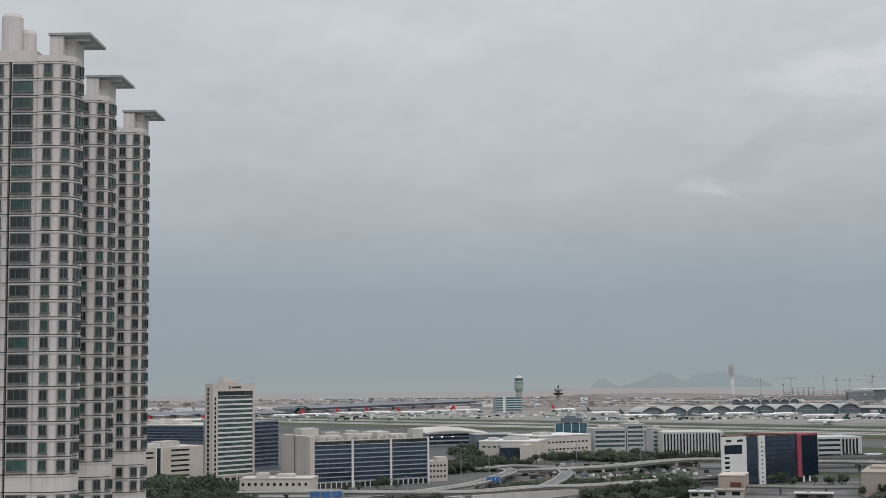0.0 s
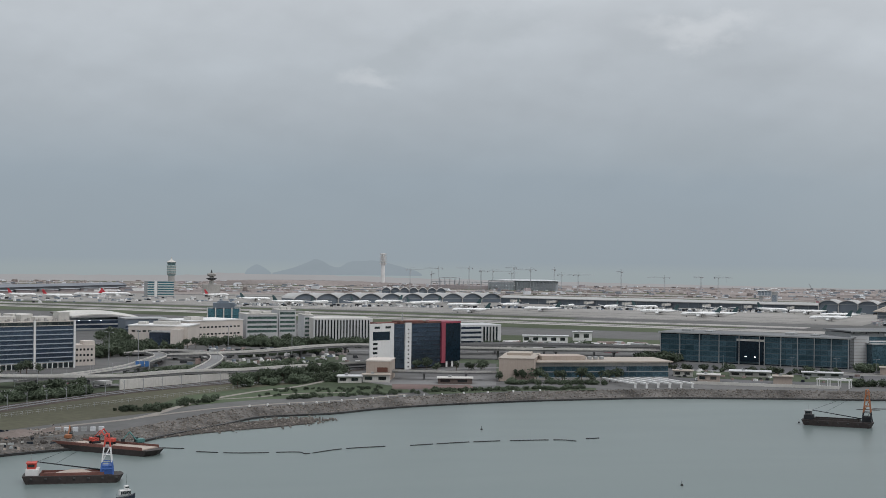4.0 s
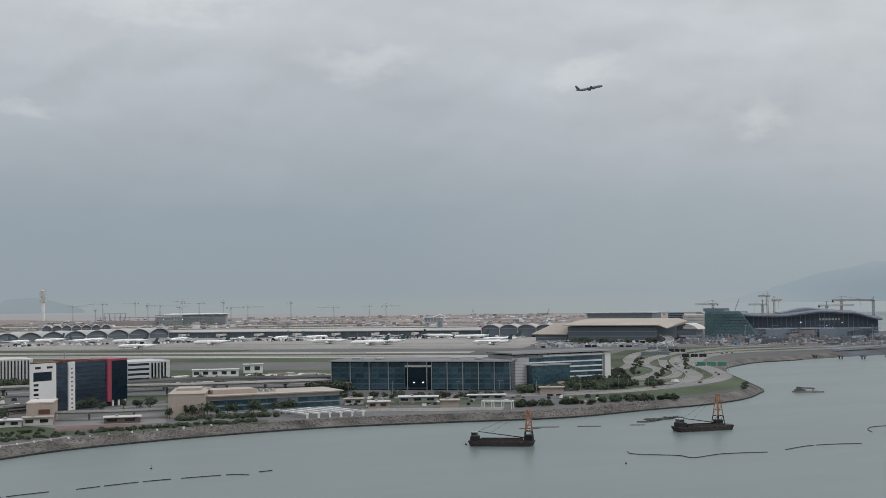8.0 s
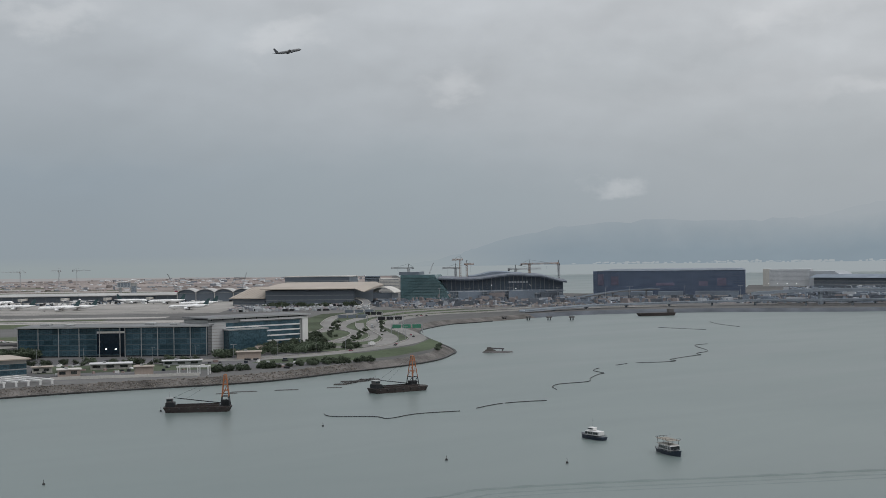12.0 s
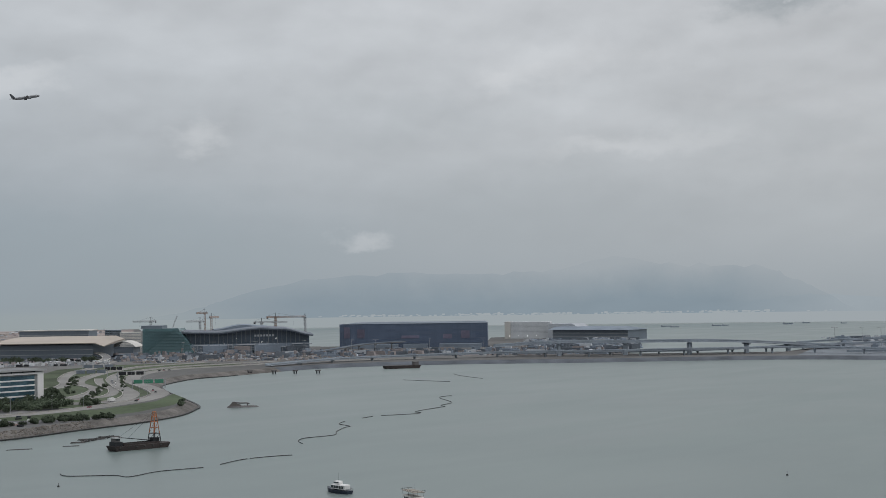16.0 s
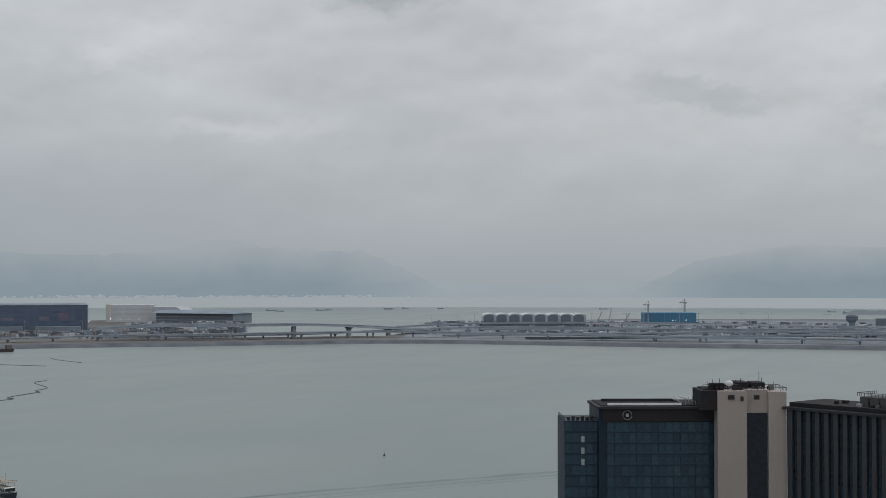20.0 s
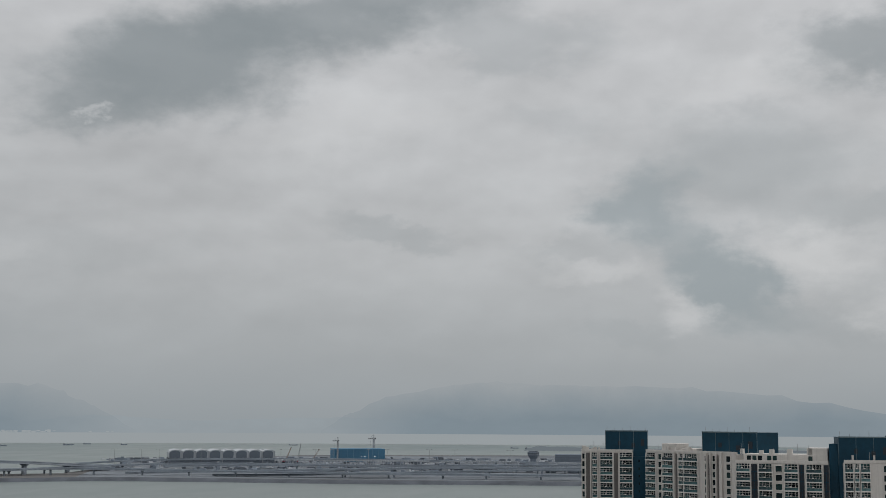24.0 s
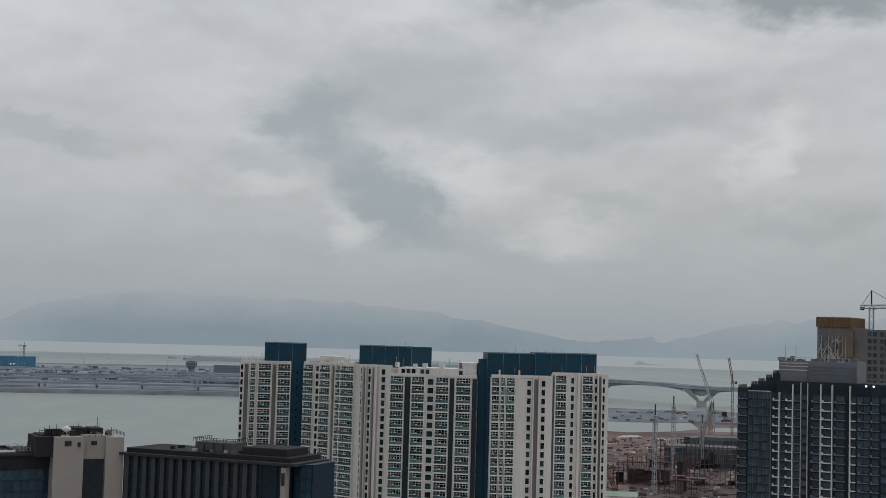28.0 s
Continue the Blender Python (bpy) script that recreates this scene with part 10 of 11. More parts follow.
for k in range(30):
    if k < 13:
        f = rng.random()
        line = polar_line([(-7.7, 783), (-5.5, 827), (-3.3, 865), (-1, 912), (1.3, 950)] if k % 2 else [(-7.7, 739), (-5.5, 786), (-3.3, 830), (-1, 873), (1.2, 905)], LAND + 0.14, 8)
    else:
        line = polar_line([(33.9, 1081), (36.7, 1126), (39.1, 1203), (40.05, 1292), (39.6, 1404), (38.95, 1516), (39.2, 1653), (40.6, 1772)] if k % 2 else [(35.3, 1200), (37.2, 1193), (38.5, 1225), (38.9, 1315), (38.4, 1443), (38.2, 1595), (38.9, 1727)], LAND + 0.16, 8)
    j = rng.randrange(len(line) - 1)
    p, q = line[j], line[j + 1]
    m = pose(p.x, p.y, p.z, 0, 0, math.degrees(math.atan2(q.y - p.y, q.x - p.x)))
    m = m @ Matrix.Translation((0, rng.choice((-3.4, 0.2, 3.6)), 0))
    big = k % 6 == 0
    kind = (k % 4, big)
    if kind in sources:
        copy_thing(sources[kind], m)
    else:
        paint, word = PAINTS[k % 4]
        sources[kind] = car(m, paint, "%s %s on the grey road" % (word, "box truck" if big else "saloon car"), 9.0 if big else 4.5, 3.4 if big else 1.5, big)
scatter_boxes("parked_vehicles", "parked cars, kiosks and low walls round the offices", "vehicles", 130, polar_place(2.5, 11, 1050, 1260), lambda r: (r.uniform(2, 6), r.uniform(1.8, 3), r.uniform(1.2, 2.6)), [WHITE, GREY_TRIM, PINK, ROOF_BLUE, DARK_TRIM, CONCRETE, BRICK], 31)
scatter_boxes("parked_vehicles", "parked cars, huts and low walls at the waterfront", "vehicles", 90, polar_place(23.8, 35, 985, 1095), lambda r: (r.uniform(1.8, 4.6), r.uniform(1.6, 2.2), r.uniform(0.9, 1.7)), [WHITE, GREY_TRIM, BRICK, DARK_TRIM, DARK_TRIM, BLACK_CONCRETE, BRICK], 32)
scatter_boxes("runway_huts", "white huts and containers at the runway fence", "huts", 60, polar_place(17, 24, 1270, 1340), lambda r: (r.uniform(6, 22), r.uniform(4, 8), r.uniform(3, 7)), [WHITE, WHITE, PALE_CONCRETE, BRICK, GREY_TRIM], 33)
def spoil(turn, far, r, h, seed, label):
    """A smooth uneven heap of tipped soil."""
    c = at(turn, far)
    bm = bmesh.new()
    bmesh.ops.create_grid(bm, x_segments=22, y_segments=22, size=r)
    for v in bm.verts:
        q = Vector((v.co.x * 1.6, v.co.y, 0))
        f = max(0.0, 1 - (v.co.length / r) ** 1.6)
        v.co = Vector((v.co.x * 1.7, v.co.y, h * f * (1 + 0.5 * noise.noise(q * 0.25 + Vector((seed, 0, 0)))) + 0.4 * noise.noise(q * 0.6) * f - 0.3))
    ob = part("earth_mound", bm, TIPPED, None, smooth=True)
    ob.matrix_world = pose(c.x, c.y, LAND, 0, 0, 62)
    tagged(ob, label, "spoil heap")


TIPPED = mat("tipped_pinkish_soil", (0.17, 0.142, 0.128), 0.95, 0.2, 0.2, fine=0.8, bump=0.4)
for k, (a, d, r, h) in enumerate(((-7.0, 604, 11, 2.2), (-5.8, 624, 11, 2.6), (-4.4, 643, 10, 2.0), (-3.0, 658, 10, 2.2), (-1.4, 670, 8, 1.8))):
    spoil(a, d, r, h, k * 3.1, "low heap of pinkish tipped soil at the loading shore")
scatter_boxes("shore_rubble", "heaped debris, planks and skips at the loading shore", "debris", 90, polar_place(-7.4, -1.5, 604, 668, LAND), lambda r: (r.uniform(0.6, 3.2), r.uniform(0.3, 1.0), r.uniform(0.4, 1.2)), [RUST, SAND_WALL, BLACK_CONCRETE, BLACK_CONCRETE, MUD, MUD, ROCK, GREY_TRIM, CONCRETE], 34)
spots = []
for _ in range(900):
    a = rng.uniform(-8.2, -0.8)
    d = 581 + (a + 8.2) * 10.5 + abs(rng.gauss(0, 13))
    p = at(a, d)
    spots.append((p.x, p.y, LAND + rng.uniform(-0.6, 0.5)))
rock_field("tipped_rubble", "tipped rubble and broken concrete at the loading shore", spots, 9, island_rock())
scatter_boxes("shore_works", "skips, cabins and stacks before the mall works", "clutter", 320, polar_place(39, 48, 1990, 2150), lambda r: (r.choice((r.uniform(2, 7), r.uniform(8, 22))), r.uniform(1.5, 4), r.uniform(0.8, 3)), [ISLE_ROSE, ISLE_ROSE, ISLE_PALE, ISLE_MID, ISLE_DARK, TRACK], 35)

# ---- craft and floats on the bay ----
def hull_mesh(bm, long, wide, deep, rake=0.1, sheer=0.6):
    """A barge hull along x, bow at +x, raked at both ends."""
    h = long / 2
    lo = [(-h * (1 - rake), -wide * 0.46), (h * (1 - rake * 1.6), -wide * 0.46), (h * (1 - rake), 0), (h * (1 - rake * 1.6), wide * 0.46), (-h * (1 - rake), wide * 0.46)]
    hi = [(-h, -wide / 2), (h * 0.93, -wide / 2), (h, 0), (h * 0.93, wide / 2), (-h, wide / 2)]
    prism(bm, lo, -0.8, deep, 0, hi)


def derrick_barge(a, b, tower_f, tower_top, paints, cargo, label, house="stern", boom=True):
    """A flat lighter with an A-frame derrick, its boom, a hold and a deckhouse. a, b: stern and bow (turn, far)."""
    p, q = at(*a), at(*b)
    d = q - p
    long = d.length
    c = (p + q) / 2
    t = thing("derrick_barge", label, "barge", pose(c.x, c.y, 0, 0, 0, math.degrees(math.atan2(d.y, d.x))), "derrick barges")
    wide, deep = long * 0.27, 3.0
    bm = bmesh.new()
    hull_mesh(bm, long, wide, deep)
    part("hull", bm, HULL, t)
    bm = bmesh.new()
    for y in (-1, 1):
        box(bm, -long * 0.32, long * 0.3, y * wide * 0.36 - 0.15, y * wide * 0.36 + 0.15, deep, deep + 1.1)
    for x in (-long * 0.32, long * 0.3):
        box(bm, x - 0.15, x + 0.15, -wide * 0.36, wide * 0.36, deep, deep + 1.1)
    part("hold_coaming", bm, RUST if cargo else HULL, t)
    if cargo:
        bm = bmesh.new()
        prism(bm, [(-long * 0.22, -wide * 0.33), (long * 0.2, -wide * 0.33), (long * 0.2, wide * 0.33), (-long * 0.22, wide * 0.33)], deep, deep + 1.9, 0, [(-long * 0.02, -0.6), (long * 0.08, -0.6), (long * 0.08, 0.6), (-long * 0.02, 0.6)])
        part("sand_heap", bm, SAND_WALL, t)
    one_box("hatch", (-long * 0.3, long * 0.28, -wide * 0.34, wide * 0.34, deep, deep + 0.4), RUST if cargo else DARK_TRIM, t)
    tx = -long / 2 + long * tower_f
    base, topw = wide * 0.34, 0.9
    levels = [deep, deep + (tower_top - deep) * 0.3, deep + (tower_top - deep) * 0.68, tower_top]
    for k, paint in enumerate(paints):
        bm = bmesh.new()
        z0, z1 = levels[k], levels[k + 1]
        f0, f1 = (z0 - deep) / (tower_top - deep), (z1 - deep) / (tower_top - deep)
        w0, w1 = base + (topw - base) * f0, base + (topw - base) * f1
        legs = [(sx, sy) for sx in (-1, 1) for sy in (-1, 1)]
        for sx, sy in legs:
            strut(bm, (tx + sx * w0 * 0.7, sy * w0, z0), (tx + sx * w1 * 0.7, sy * w1, z1), 0.28, 5)
        for z, ww in ((z1, w1), ((z0 + z1) / 2, (w0 + w1) / 2)):
            for s in (-1, 1):
                strut(bm, (tx - ww * 0.7, s * ww, z), (tx + ww * 0.7, s * ww, z), 0.17, 4)
                strut(bm, (tx + s * ww * 0.7, -ww, z), (tx + s * ww * 0.7, ww, z), 0.17, 4)
        for s in (-1, 1):
            strut(bm, (tx - w0 * 0.7, s * w0, z0), (tx + w1 * 0.7, s * w1, z1), 0.14, 4)
        part("derrick_tower", bm, paint, t)
    one_box("winch_house", (tx - 2.2, tx + 2.2, -2.2, 2.2, deep, deep + 3.2), DARK_TRIM if not cargo else mat("blue_winch_paint", (0.05, 0.12, 0.36), 0.6, 0.15), t)
    if boom:
        bm = bmesh.new()
        strut(bm, (tx - 1.5, 0, deep + 1.4), (-long * 0.36, 0, deep + 5.0), 0.32, 5, 0.2)
        part("boom", bm, DARK_TRIM if cargo else paints[0], t)
        bm = bmesh.new()
        strut(bm, (tx, 0, tower_top), (-long * 0.36, 0, deep + 5.0), 0.07, 3)
        strut(bm, (tx, 0.4, tower_top), (-long * 0.2, 0.4, deep + 3.6), 0.06, 3)
        part("hoist_ropes", bm, DARK_TRIM, t)
    x0 = -long * 0.47
    one_box("deckhouse", (x0, x0 + long * 0.13, -wide * 0.34, wide * 0.34, deep, deep + 2.5), WHITE if cargo else DARK_TRIM, t, bevel=0.15)
    one_box("wheelhouse", (x0 + 0.5, x0 + long * 0.1, -wide * 0.25, wide * 0.25, deep + 2.5, deep + 4.6), CRANE_RED if cargo else DARK_CONCRETE, t, bevel=0.15)
    one_box("wheelhouse_roof", (x0 + 0.2, x0 + long * 0.11, -wide * 0.3, wide * 0.3, deep + 4.6, deep + 4.9), CRANE_RED if cargo else GREY_TRIM, t)
    one_box("wheelhouse_window", (x0 + 0.9, x0 + long * 0.09, -wide * 0.25 - 0.06, -wide * 0.25 + 0.05, deep + 3.3, deep + 4.2), GLASS_DARK, t)
    bm = bmesh.new()
    for k in range(7):
        x = -long * 0.42 + k * long * 0.14
        strut(bm, (x, -wide / 2 - 0.2, deep - 1.0), (x + 0.9, -wide / 2 - 0.2, deep - 1.0), 0.45, 6)
    part("tyre_fenders", bm, FLOAT, t)
    bm = bmesh.new()
    strut(bm, (x0 + 2, 0, deep + 4.9), (x0 + 2, 0, deep + 8.2), 0.08, 4)
    strut(bm, (x0 + 2, -0.9, deep + 7.2), (x0 + 2, 0.9, deep + 7.2), 0.06, 4)
    part("mast", bm, GREY_TRIM, t)
    return t


derrick_barge((29.43, 776), (32.24, 772), 0.90, 20.5, (DARK_TRIM, ORANGE, ORANGE), False, "rusty black derrick barge with an orange lattice tower")
derrick_barge((38.05, 846), (40.36, 866), 0.76, 22.0, (DARK_TRIM, ORANGE, ORANGE), False, "rusty black derrick barge with a tall orange tower")
derrick_barge((-2.66, 549), (1.32, 547), 0.83, 18.4, (mat("blue_winch_paint", (0.05, 0.12, 0.36), 0.6, 0.15), WHITE, CRANE_RED), True, "sand barge with a red, white and blue derrick tower")
p, q = at(-1.7, 652), at(2.75, 613)
d = q - p
c = (p + q) / 2
t = thing("flat_barge", "long dark flat barge moored at the loading shore", "barge", pose(c.x, c.y, 0, 0, 0, math.degrees(math.atan2(d.y, d.x))))
bm = bmesh.new()
hull_mesh(bm, d.length, 13, 2.6)
part("hull", bm, HULL, t)
one_box("deck", (-d.length * 0.45, d.length * 0.42, -5.6, 5.6, 2.6, 3.0), SAND_WALL, t)
one_box("bulwark", (-d.length * 0.45, d.length * 0.42, -6.3, -5.9, 2.6, 3.9), RUST, t)
one_box("bulwark", (-d.length * 0.45, d.length * 0.42, 5.9, 6.3, 2.6, 3.9), RUST, t)


def excavator(m, paint, label):
    t = thing("excavator", label, "excavator", m, "machines at the loading shore")
    for y in (-1.3, 1.3):
        one_box("track", (-2.2, 2.2, y - 0.35, y + 0.35, 0, 1.0), DARK_TRIM, t, bevel=0.2)
    one_box("body", (-2.4, 1.4, -1.5, 1.5, 1.1, 2.8), paint, t, bevel=0.2)
    one_box("cab", (0.2, 1.8, -1.4, -0.2, 1.2, 3.6), GLASS_DARK, t, bevel=0.1)
    bm = bmesh.new()
    strut(bm, (1.2, 0.4, 2.2), (4.6, 0.4, 6.2), 0.35, 4, 0.28)
    strut(bm, (4.6, 0.4, 6.2), (7.6, 0.4, 3.0), 0.28, 4, 0.2)
    part("boom", bm, paint, t)
    bm = bmesh.new()
    prism(bm, [(7.0, -0.3), (8.4, -0.3), (8.4, 1.1), (7.0, 1.1)], 2.0, 3.1)
    part("bucket", bm, DARK_TRIM, t)
    return t


for a, d2, z, hd, paint, lab in ((0.15, 636, 3.0, 30, CRANE_RED, "red excavator on the flat barge"), (0.75, 632, 3.0, 150, CRANE_RED, "red excavator on the flat barge"), (-0.9, 648, 3.0, 80, ORANGE, "orange excavator by the shore"),
                                 (1.9, 634, 2.2, 200, mat("teal_machine_paint", (0.08, 0.2, 0.19), 0.6), "teal excavator at the water's edge"), (-4.6, 622, 5.0, 40, ORANGE, "orange excavator on the rubble shore")):
    p = at(a, d2)
    excavator(pose(p.x, p.y, z, 0, 0, hd), paint, lab)
t = thing("site_cabin", "white cabins and tarpaulins on the loading quay", "site cabin", pose(*at(-0.4, 664), 0) @ Matrix.Translation((0, 0, LAND)))
for k in range(6):
    one_box("cabin", (k * 4.0 - 12, k * 4.0 - 9.4, 0, 2.2, 0, 1.9), FAR_PALE if k % 3 else GREY_TRIM, t)


def launch(a, far, heading, long, label, two_deck):
    p = at(a, far)
    t = thing("launch", label, "motor launch", pose(p.x, p.y, 0, 0, 0, heading), "launches on the bay")
    bm = bmesh.new()
    h, wd = long / 2, long * 0.15
    rows = []
    for x, ww, zz in ((-h, 0.8, 1.5), (-h * 0.4, 1.0, 1.4), (h * 0.3, 0.95, 1.6), (h * 0.75, 0.6, 2.1), (h, 0.05, 2.6)):
        rows.append([bm.verts.new((x, -wd * ww, zz)), bm.verts.new((x * 0.96, -wd * ww * 0.75, -0.5)), bm.verts.new((x * 0.96, wd * ww * 0.75, -0.5)), bm.verts.new((x, wd * ww, zz))])
    for r, q in zip(rows, rows[1:]):
        for i in range(4):
            bm.faces.new((r[i], r[(i + 1) % 4], q[(i + 1) % 4], q[i]))
    bm.faces.new(rows[0])
    bm.faces.new(rows[-1][::-1])
    bmesh.ops.recalc_face_normals(bm, faces=bm.faces[:])
    part("hull", bm, mat("navy_hull_paint", (0.02, 0.028, 0.045), 0.4, 0.1), t)
    bm = bmesh.new()
    rail_line(bm, -h * 0.9, h * 0.55, -wd * 0.95, wd * 0.95, 1.5, 0.9, 1.2)
    part("deck_rail", bm, LAMP_POLE, t)
    cab = one_box("cabin", (-h * 0.75, h * 0.45, -wd * 0.8, wd * 0.8, 1.9, 4.0), WHITE, t, bevel=0.2)
    for s in (-1, 1):
        for k in range(5):
            x = -h * 0.65 + k * h * 0.22
            one_box("cabin_window", (x, x + h * 0.19, s * wd * 0.8 - 0.05, s * wd * 0.8 + 0.05, 2.35, 3.55), GLASS_DARK, cab)
    if two_deck:
        one_box("upper_deck", (-h * 0.8, h * 0.4, -wd * 0.9, wd * 0.9, 4.0, 4.2), PALE_CONCRETE, t)
        for x in (-h * 0.75, -h * 0.2, h * 0.34):
            for s in (-1, 1):
                one_box("canopy_post", (x - 0.06, x + 0.06, s * wd * 0.8 - 0.06, s * wd * 0.8 + 0.06, 4.2, 6.0), DARK_TRIM, t)
        one_box("canopy", (-h * 0.85, h * 0.45, -wd * 0.95, wd * 0.95, 6.0, 6.25), mat("weathered_tan_canopy", (0.26, 0.235, 0.20), 0.8, 0.1), t, bevel=0.08)
        one_box("front_window", (h * 0.44, h * 0.48, -wd * 0.75, wd * 0.75, 2.2, 3.8), GLASS_DARK, t)
        bm = bmesh.new()
        rail_line(bm, -h * 0.85, h * 0.45, -wd * 0.95, wd * 0.95, 6.25, 0.6, 1.5)
        part("roof_rail", bm, DARK_TRIM, t)
    else:
        one_box("wheelhouse", (-h * 0.2, h * 0.25, -wd * 0.55, wd * 0.55, 4.0, 5.5), WHITE, t, bevel=0.2)
        one_box("wheelhouse_window", (-h * 0.15, h * 0.27, -wd * 0.57, wd * 0.57, 4.6, 5.1), GLASS_DARK, t)
    bm = bmesh.new()
    strut(bm, (0, 0, 4.0), (0, 0, 9.4), 0.08, 4, 0.04)
    part("mast", bm, DARK_TRIM, t)


launch(47.4, 632, math.degrees(math.atan2(*((at(46.82, 640) - at(48.0, 626)).yx))), 15.5, "white motor launch with a dark hull", False)
launch(50.6, 587, math.degrees(math.atan2(*((at(51.05, 578) - at(50.1, 597)).yx))), 19.0, "two-deck white launch with a beige canopy", True)
launch(1.42, 502, 20, 7.0, "small dark work boat with a low cabin", False)

WET_ROCK = mat("wet_dark_rock", (0.062, 0.06, 0.058), 0.6, 0.3, 0.5, fine=0.7, bump=0.5)
spots = []
for _ in range(150):
    f = rng.random()
    p = at(36.9 + 1.25 * f + rng.gauss(0, 0.06), 908 + 32 * f + rng.gauss(0, 2.0))
    spots.append((p.x, p.y, rng.uniform(-0.2, 0.9)))
rock_field("loose_rocks", "dark loose rocks awash beside the moored barge", spots, 19, WET_ROCK)
# mooring platform, dolphins, sand bars, buoys
p = at(43.4, 1172)
t = thing("mooring_platform", "low dark mooring platform with rubble on it", "platform", pose(p.x, p.y, 0, 0, 0, -43))
bm = bmesh.new()
prism(bm, [(-13, -3), (-4, -5), (10, -4.5), (15, 0), (9, 5), (-11, 4)], -0.5, 1.1, 0, [(-12, -2.5), (-4, -4), (9, -3.4), (13, 0), (8, 4), (-10, 3)])
part("platform", bm, DARK_CONCRETE, t)
bm = bmesh.new()
prism(bm, [(-11, -1.5), (0, -1.5), (-1, 2.5), (-10, 2.5)], 1.1, 2.6, 0, [(-10, -1), (-2, -1), (-3, 2), (-9, 2)])
prism(bm, [(-9, -1), (-3, -1), (-4, 1.6), (-9, 1.6)], 2.6, 4.6, 0, [(-8.4, -0.6), (-5.6, -0.6), (-6, 1), (-8, 1)])
part("rubble", bm, ROCK, t)
bm = bmesh.new()
arc = [Vector((-6 + 12.5 * k / 8, 0.5, 4.0 - 0.6 * math.sin(math.pi * k / 8) - (0.12 * (k - 5) ** 2 if k > 5 else 0))) for k in range(9)]
for p0, p1 in zip(arc, arc[1:]):
    strut(bm, p0, p1, 0.55, 6)
strut(bm, (4.6, 0.5, 1.0), (5.0, 0.5, 3.2), 0.5, 6)
part("fallen_beam", bm, DARK_CONCRETE, t)
for a, d2 in ((43.74, 1715), (44.75, 1708), (45.63, 1703), (46.58, 1698)):
    p = at(a, d2)
    t = thing("mooring_dolphin", "dark piled mooring dolphin in the bay", "dolphin", pose(p.x, p.y, 0), "mooring dolphins")
    one_box("cap", (-3, 3, -2, 2, 3.2, 4.8), DARK_CONCRETE, t)
    for x in (-2.2, 2.2):
        one_box("pile", (x - 0.5, x + 0.5, -0.5, 0.5, -1, 3.2), DARK_TRIM, t)
for a, d2, n in ((32.0, 866, 8), (32.7, 874, 10), (34.5, 878, 9), (36.5, 886, 6), (36.75, 905, 5), (37.3, 924, 10), (38.0, 936, 8)):
    p = at(a, d2)
    rise = 0.9 if d2 > 900 else 0.45
    bm = bmesh.new()
    prism(bm, [(-n, -0.8), (n * 0.6, -1.4), (n, 0), (n * 0.5, 1.6), (-n * 0.7, 1.2)], -0.5, rise, 0, [(-n * 0.8, -0.3), (n * 0.5, -0.7), (n * 0.8, 0), (n * 0.4, 0.9), (-n * 0.6, 0.7)])
    ob = tagged(part("sandbar", bm, WET_ROCK, None), "dark strip of rock showing above the water", "rock bar", group="rock bars")
    ob.matrix_world = pose(p.x, p.y, 0, 0, 0, -a + 4)
p, q = at(49.35, 1786), at(50.9, 1806)
d = q - p
c = (p + q) / 2
t = thing("flat_barge", "dark low barge moored off the bay shore", "barge", pose(c.x, c.y, 0, 0, 0, math.degrees(math.atan2(d.y, d.x))))
bm = bmesh.new()
hull_mesh(bm, d.length, 12, 4.0)
part("hull", bm, HULL, t)
one_box("deckhouse", (d.length * 0.3, d.length * 0.42, -4, 4, 4.0, 8.5), DARK_CONCRETE, t)


def boom_line(pts, label, gap_every=0, step=6.0):
    """A string of black floats on the water; how many cannot be told."""
    line = smooth_line([at(a, d2, 0.25) for a, d2 in pts], 10)
    bm = bmesh.new()
    k = 0
    acc = 0.0
    prev = line[0]
    for nxt in line[1:]:
        seg = (nxt - prev).length
        acc += seg
        if acc >= step:
            k += 1
            acc = 0.0
        if not (gap_every and k % gap_every == gap_every - 1 and acc < step * 0.3):
            strut(bm, prev, prev.lerp(nxt, 0.94), 0.22, 6)
        prev = nxt
    tagged(part("floating_boom", bm, FLOAT, None), label, "floating boom", kind="stuff")


boom_line([(2.6, 638), (3.76, 633)], "black floating boom at the loading shore")
boom_line([(4.24, 623), (6.0, 617), (8.39, 619), (8.87, 614), (10.3, 629), (12.45, 640)], "string of black boom floats on the bay", 3)
boom_line([(13.2, 642), (13.88, 646), (15.54, 656), (17.0, 663)], "string of black boom floats on the bay", 3)
boom_line([(17.4, 664), (19.4, 671), (20.2, 668)], "string of black boom floats on the bay", 4)
boom_line([(20.6, 678), (21.16, 682)], "short black boom float on the bay")
boom_line([(36.06, 742), (36.4, 730), (38.15, 725), (38.8, 716), (39.99, 734), (41.8, 744)], "black floating boom bent in the middle")
boom_line([(42.49, 756), (43.4, 776), (44.5, 787), (45.48, 792)], "black floating boom on the bay", 5)
boom_line([(45.9, 855), (45.73, 872), (46.02, 889), (47.21, 905), (47.33, 929), (47.68, 958), (47.9, 967), (47.45, 987), (47.69, 1008)], "thin dark winding boom on the bay")
boom_line([(48.4, 1032), (48.87, 1047)], "thin dark boom piece on the bay")
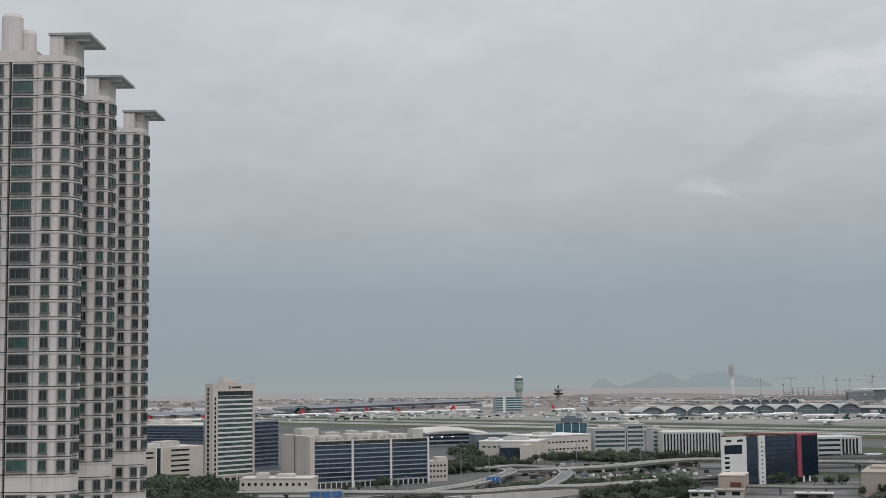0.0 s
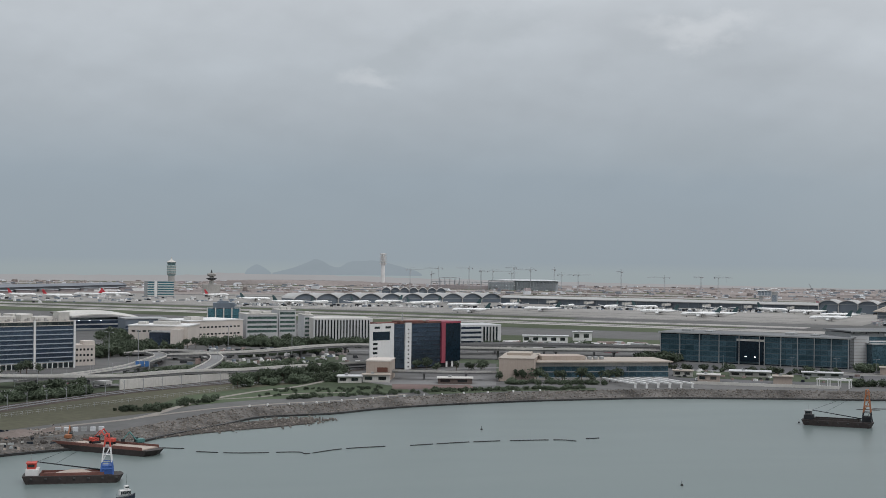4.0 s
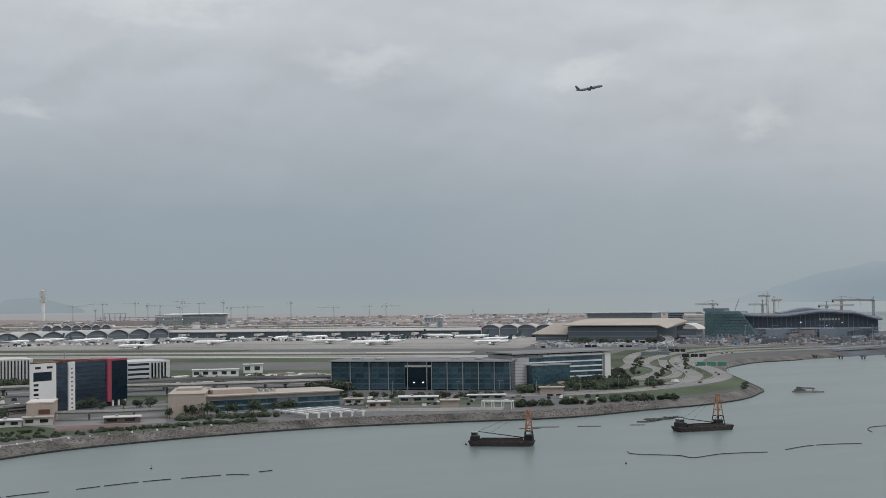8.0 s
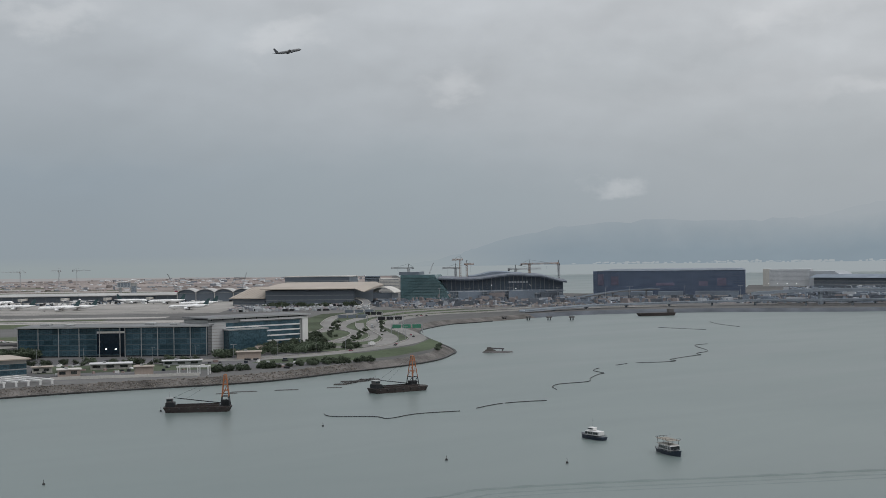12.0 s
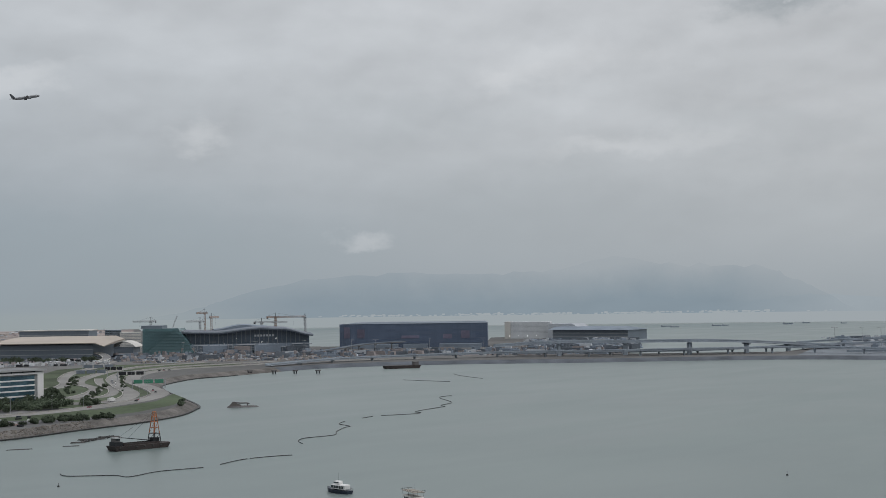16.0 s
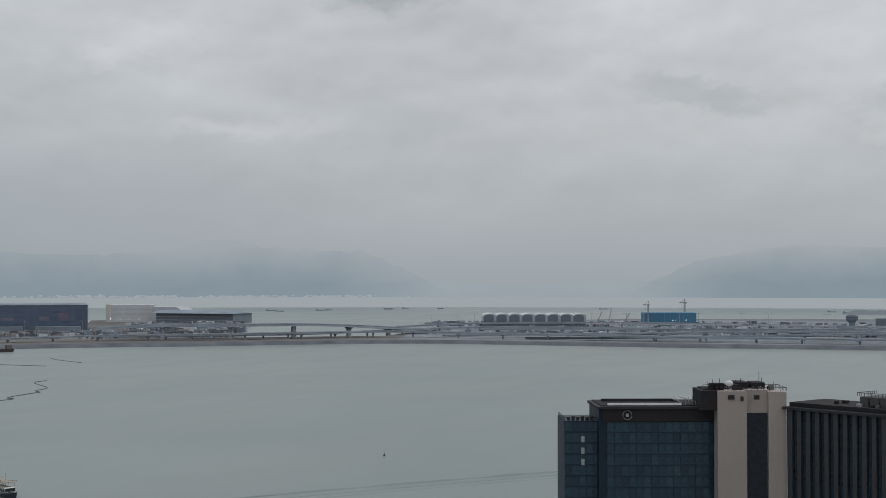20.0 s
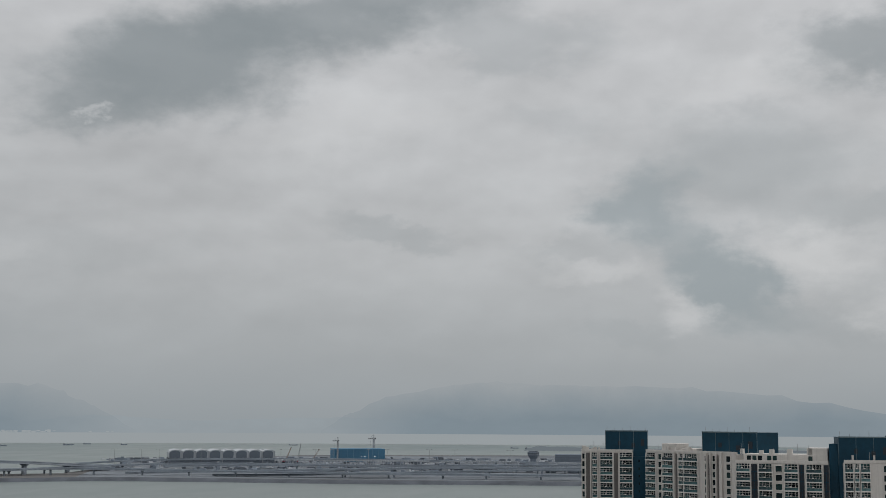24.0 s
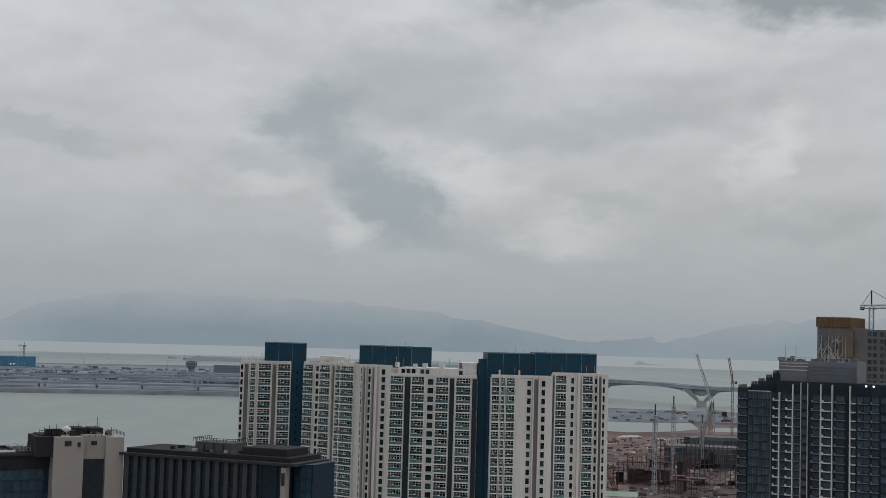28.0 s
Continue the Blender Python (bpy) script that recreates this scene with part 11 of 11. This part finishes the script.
boom_line([(49.22, 1052), (50.5, 1062), (50.9, 1073), (50.67, 1086), (51.67, 1124), (51.92, 1131), (51.75, 1148), (52.2, 1177), (51.7, 1232), (51.8, 1250), (52.19, 1262)], "thin dark winding boom on the bay")
boom_line([(50.18, 1526), (52.15, 1480)], "thin dark boom line far out on the bay")
boom_line([(52.3, 1640), (52.6, 1595), (53.53, 1532)], "thin dark boom line far out on the bay")
for a, d2 in ((16.2, 706), (36.0, 690), (41.2, 570), (29.3, 780), (24.6, 545), (46.3, 560), (66.0, 690)):
    p = at(a, d2)
    bm = bmesh.new()
    strut(bm, (0, 0, -0.3), (0, 0, 0.7), 0.7, 8, 0.45)
    strut(bm, (0, 0, 0.7), (0, 0, 2.0), 0.1, 4)
    ob = tagged(part("buoy", bm, FLOAT, None), "small black mooring buoy on the bay", "buoy", group="buoys")
    ob.location = p
# a low boat wake crossing the near water
for off, hgt in ((0.0, 0.85), (9.0, 0.5), (16.0, 0.3)):
    bm = bmesh.new()
    line = polar_line([(36, 455), (41.2, 487), (42.6, 498), (46.2, 509), (50.9, 522), (55.5, 539), (59.0, 556), (66.5, 592), (73.3, 634), (78, 665)], 0.02, 10)
    nn = sides(line)
    last = None
    for k, (p, s) in enumerate(zip(line, nn)):
        c = p - s * off
        hh = hgt * (0.6 + 0.5 * noise.noise(Vector((k * 0.45, off, 0))))
        row = [bm.verts.new(c - s * 1.4), bm.verts.new(c + Vector((0, 0, max(0.03, hh)))), bm.verts.new(c + s * 1.4)]
        if last:
            bm.faces.new((last[0], row[0], row[1], last[1]))
            bm.faces.new((last[1], row[1], row[2], last[2]))
        last = row
    tagged(part("water", bm, WATER, None, smooth=True), "low ridge of a boat's wake on the bay", "wake", kind="structure")

# ---- the climbing airliner ----
p = at(34.75, 2650, EYE.z + 2650 * math.tan(radians(8.45)))
airliner(pose(p.x, p.y, p.z) @ pose(0, 0, 0, 0, 0, -34.75 + 24) @ pose(0, 0, 0, 0, -13, 0), "dark airliner climbing away under the clouds", AIR_GREY, AIR_DARK, AIR_DARK, False, 58.0)
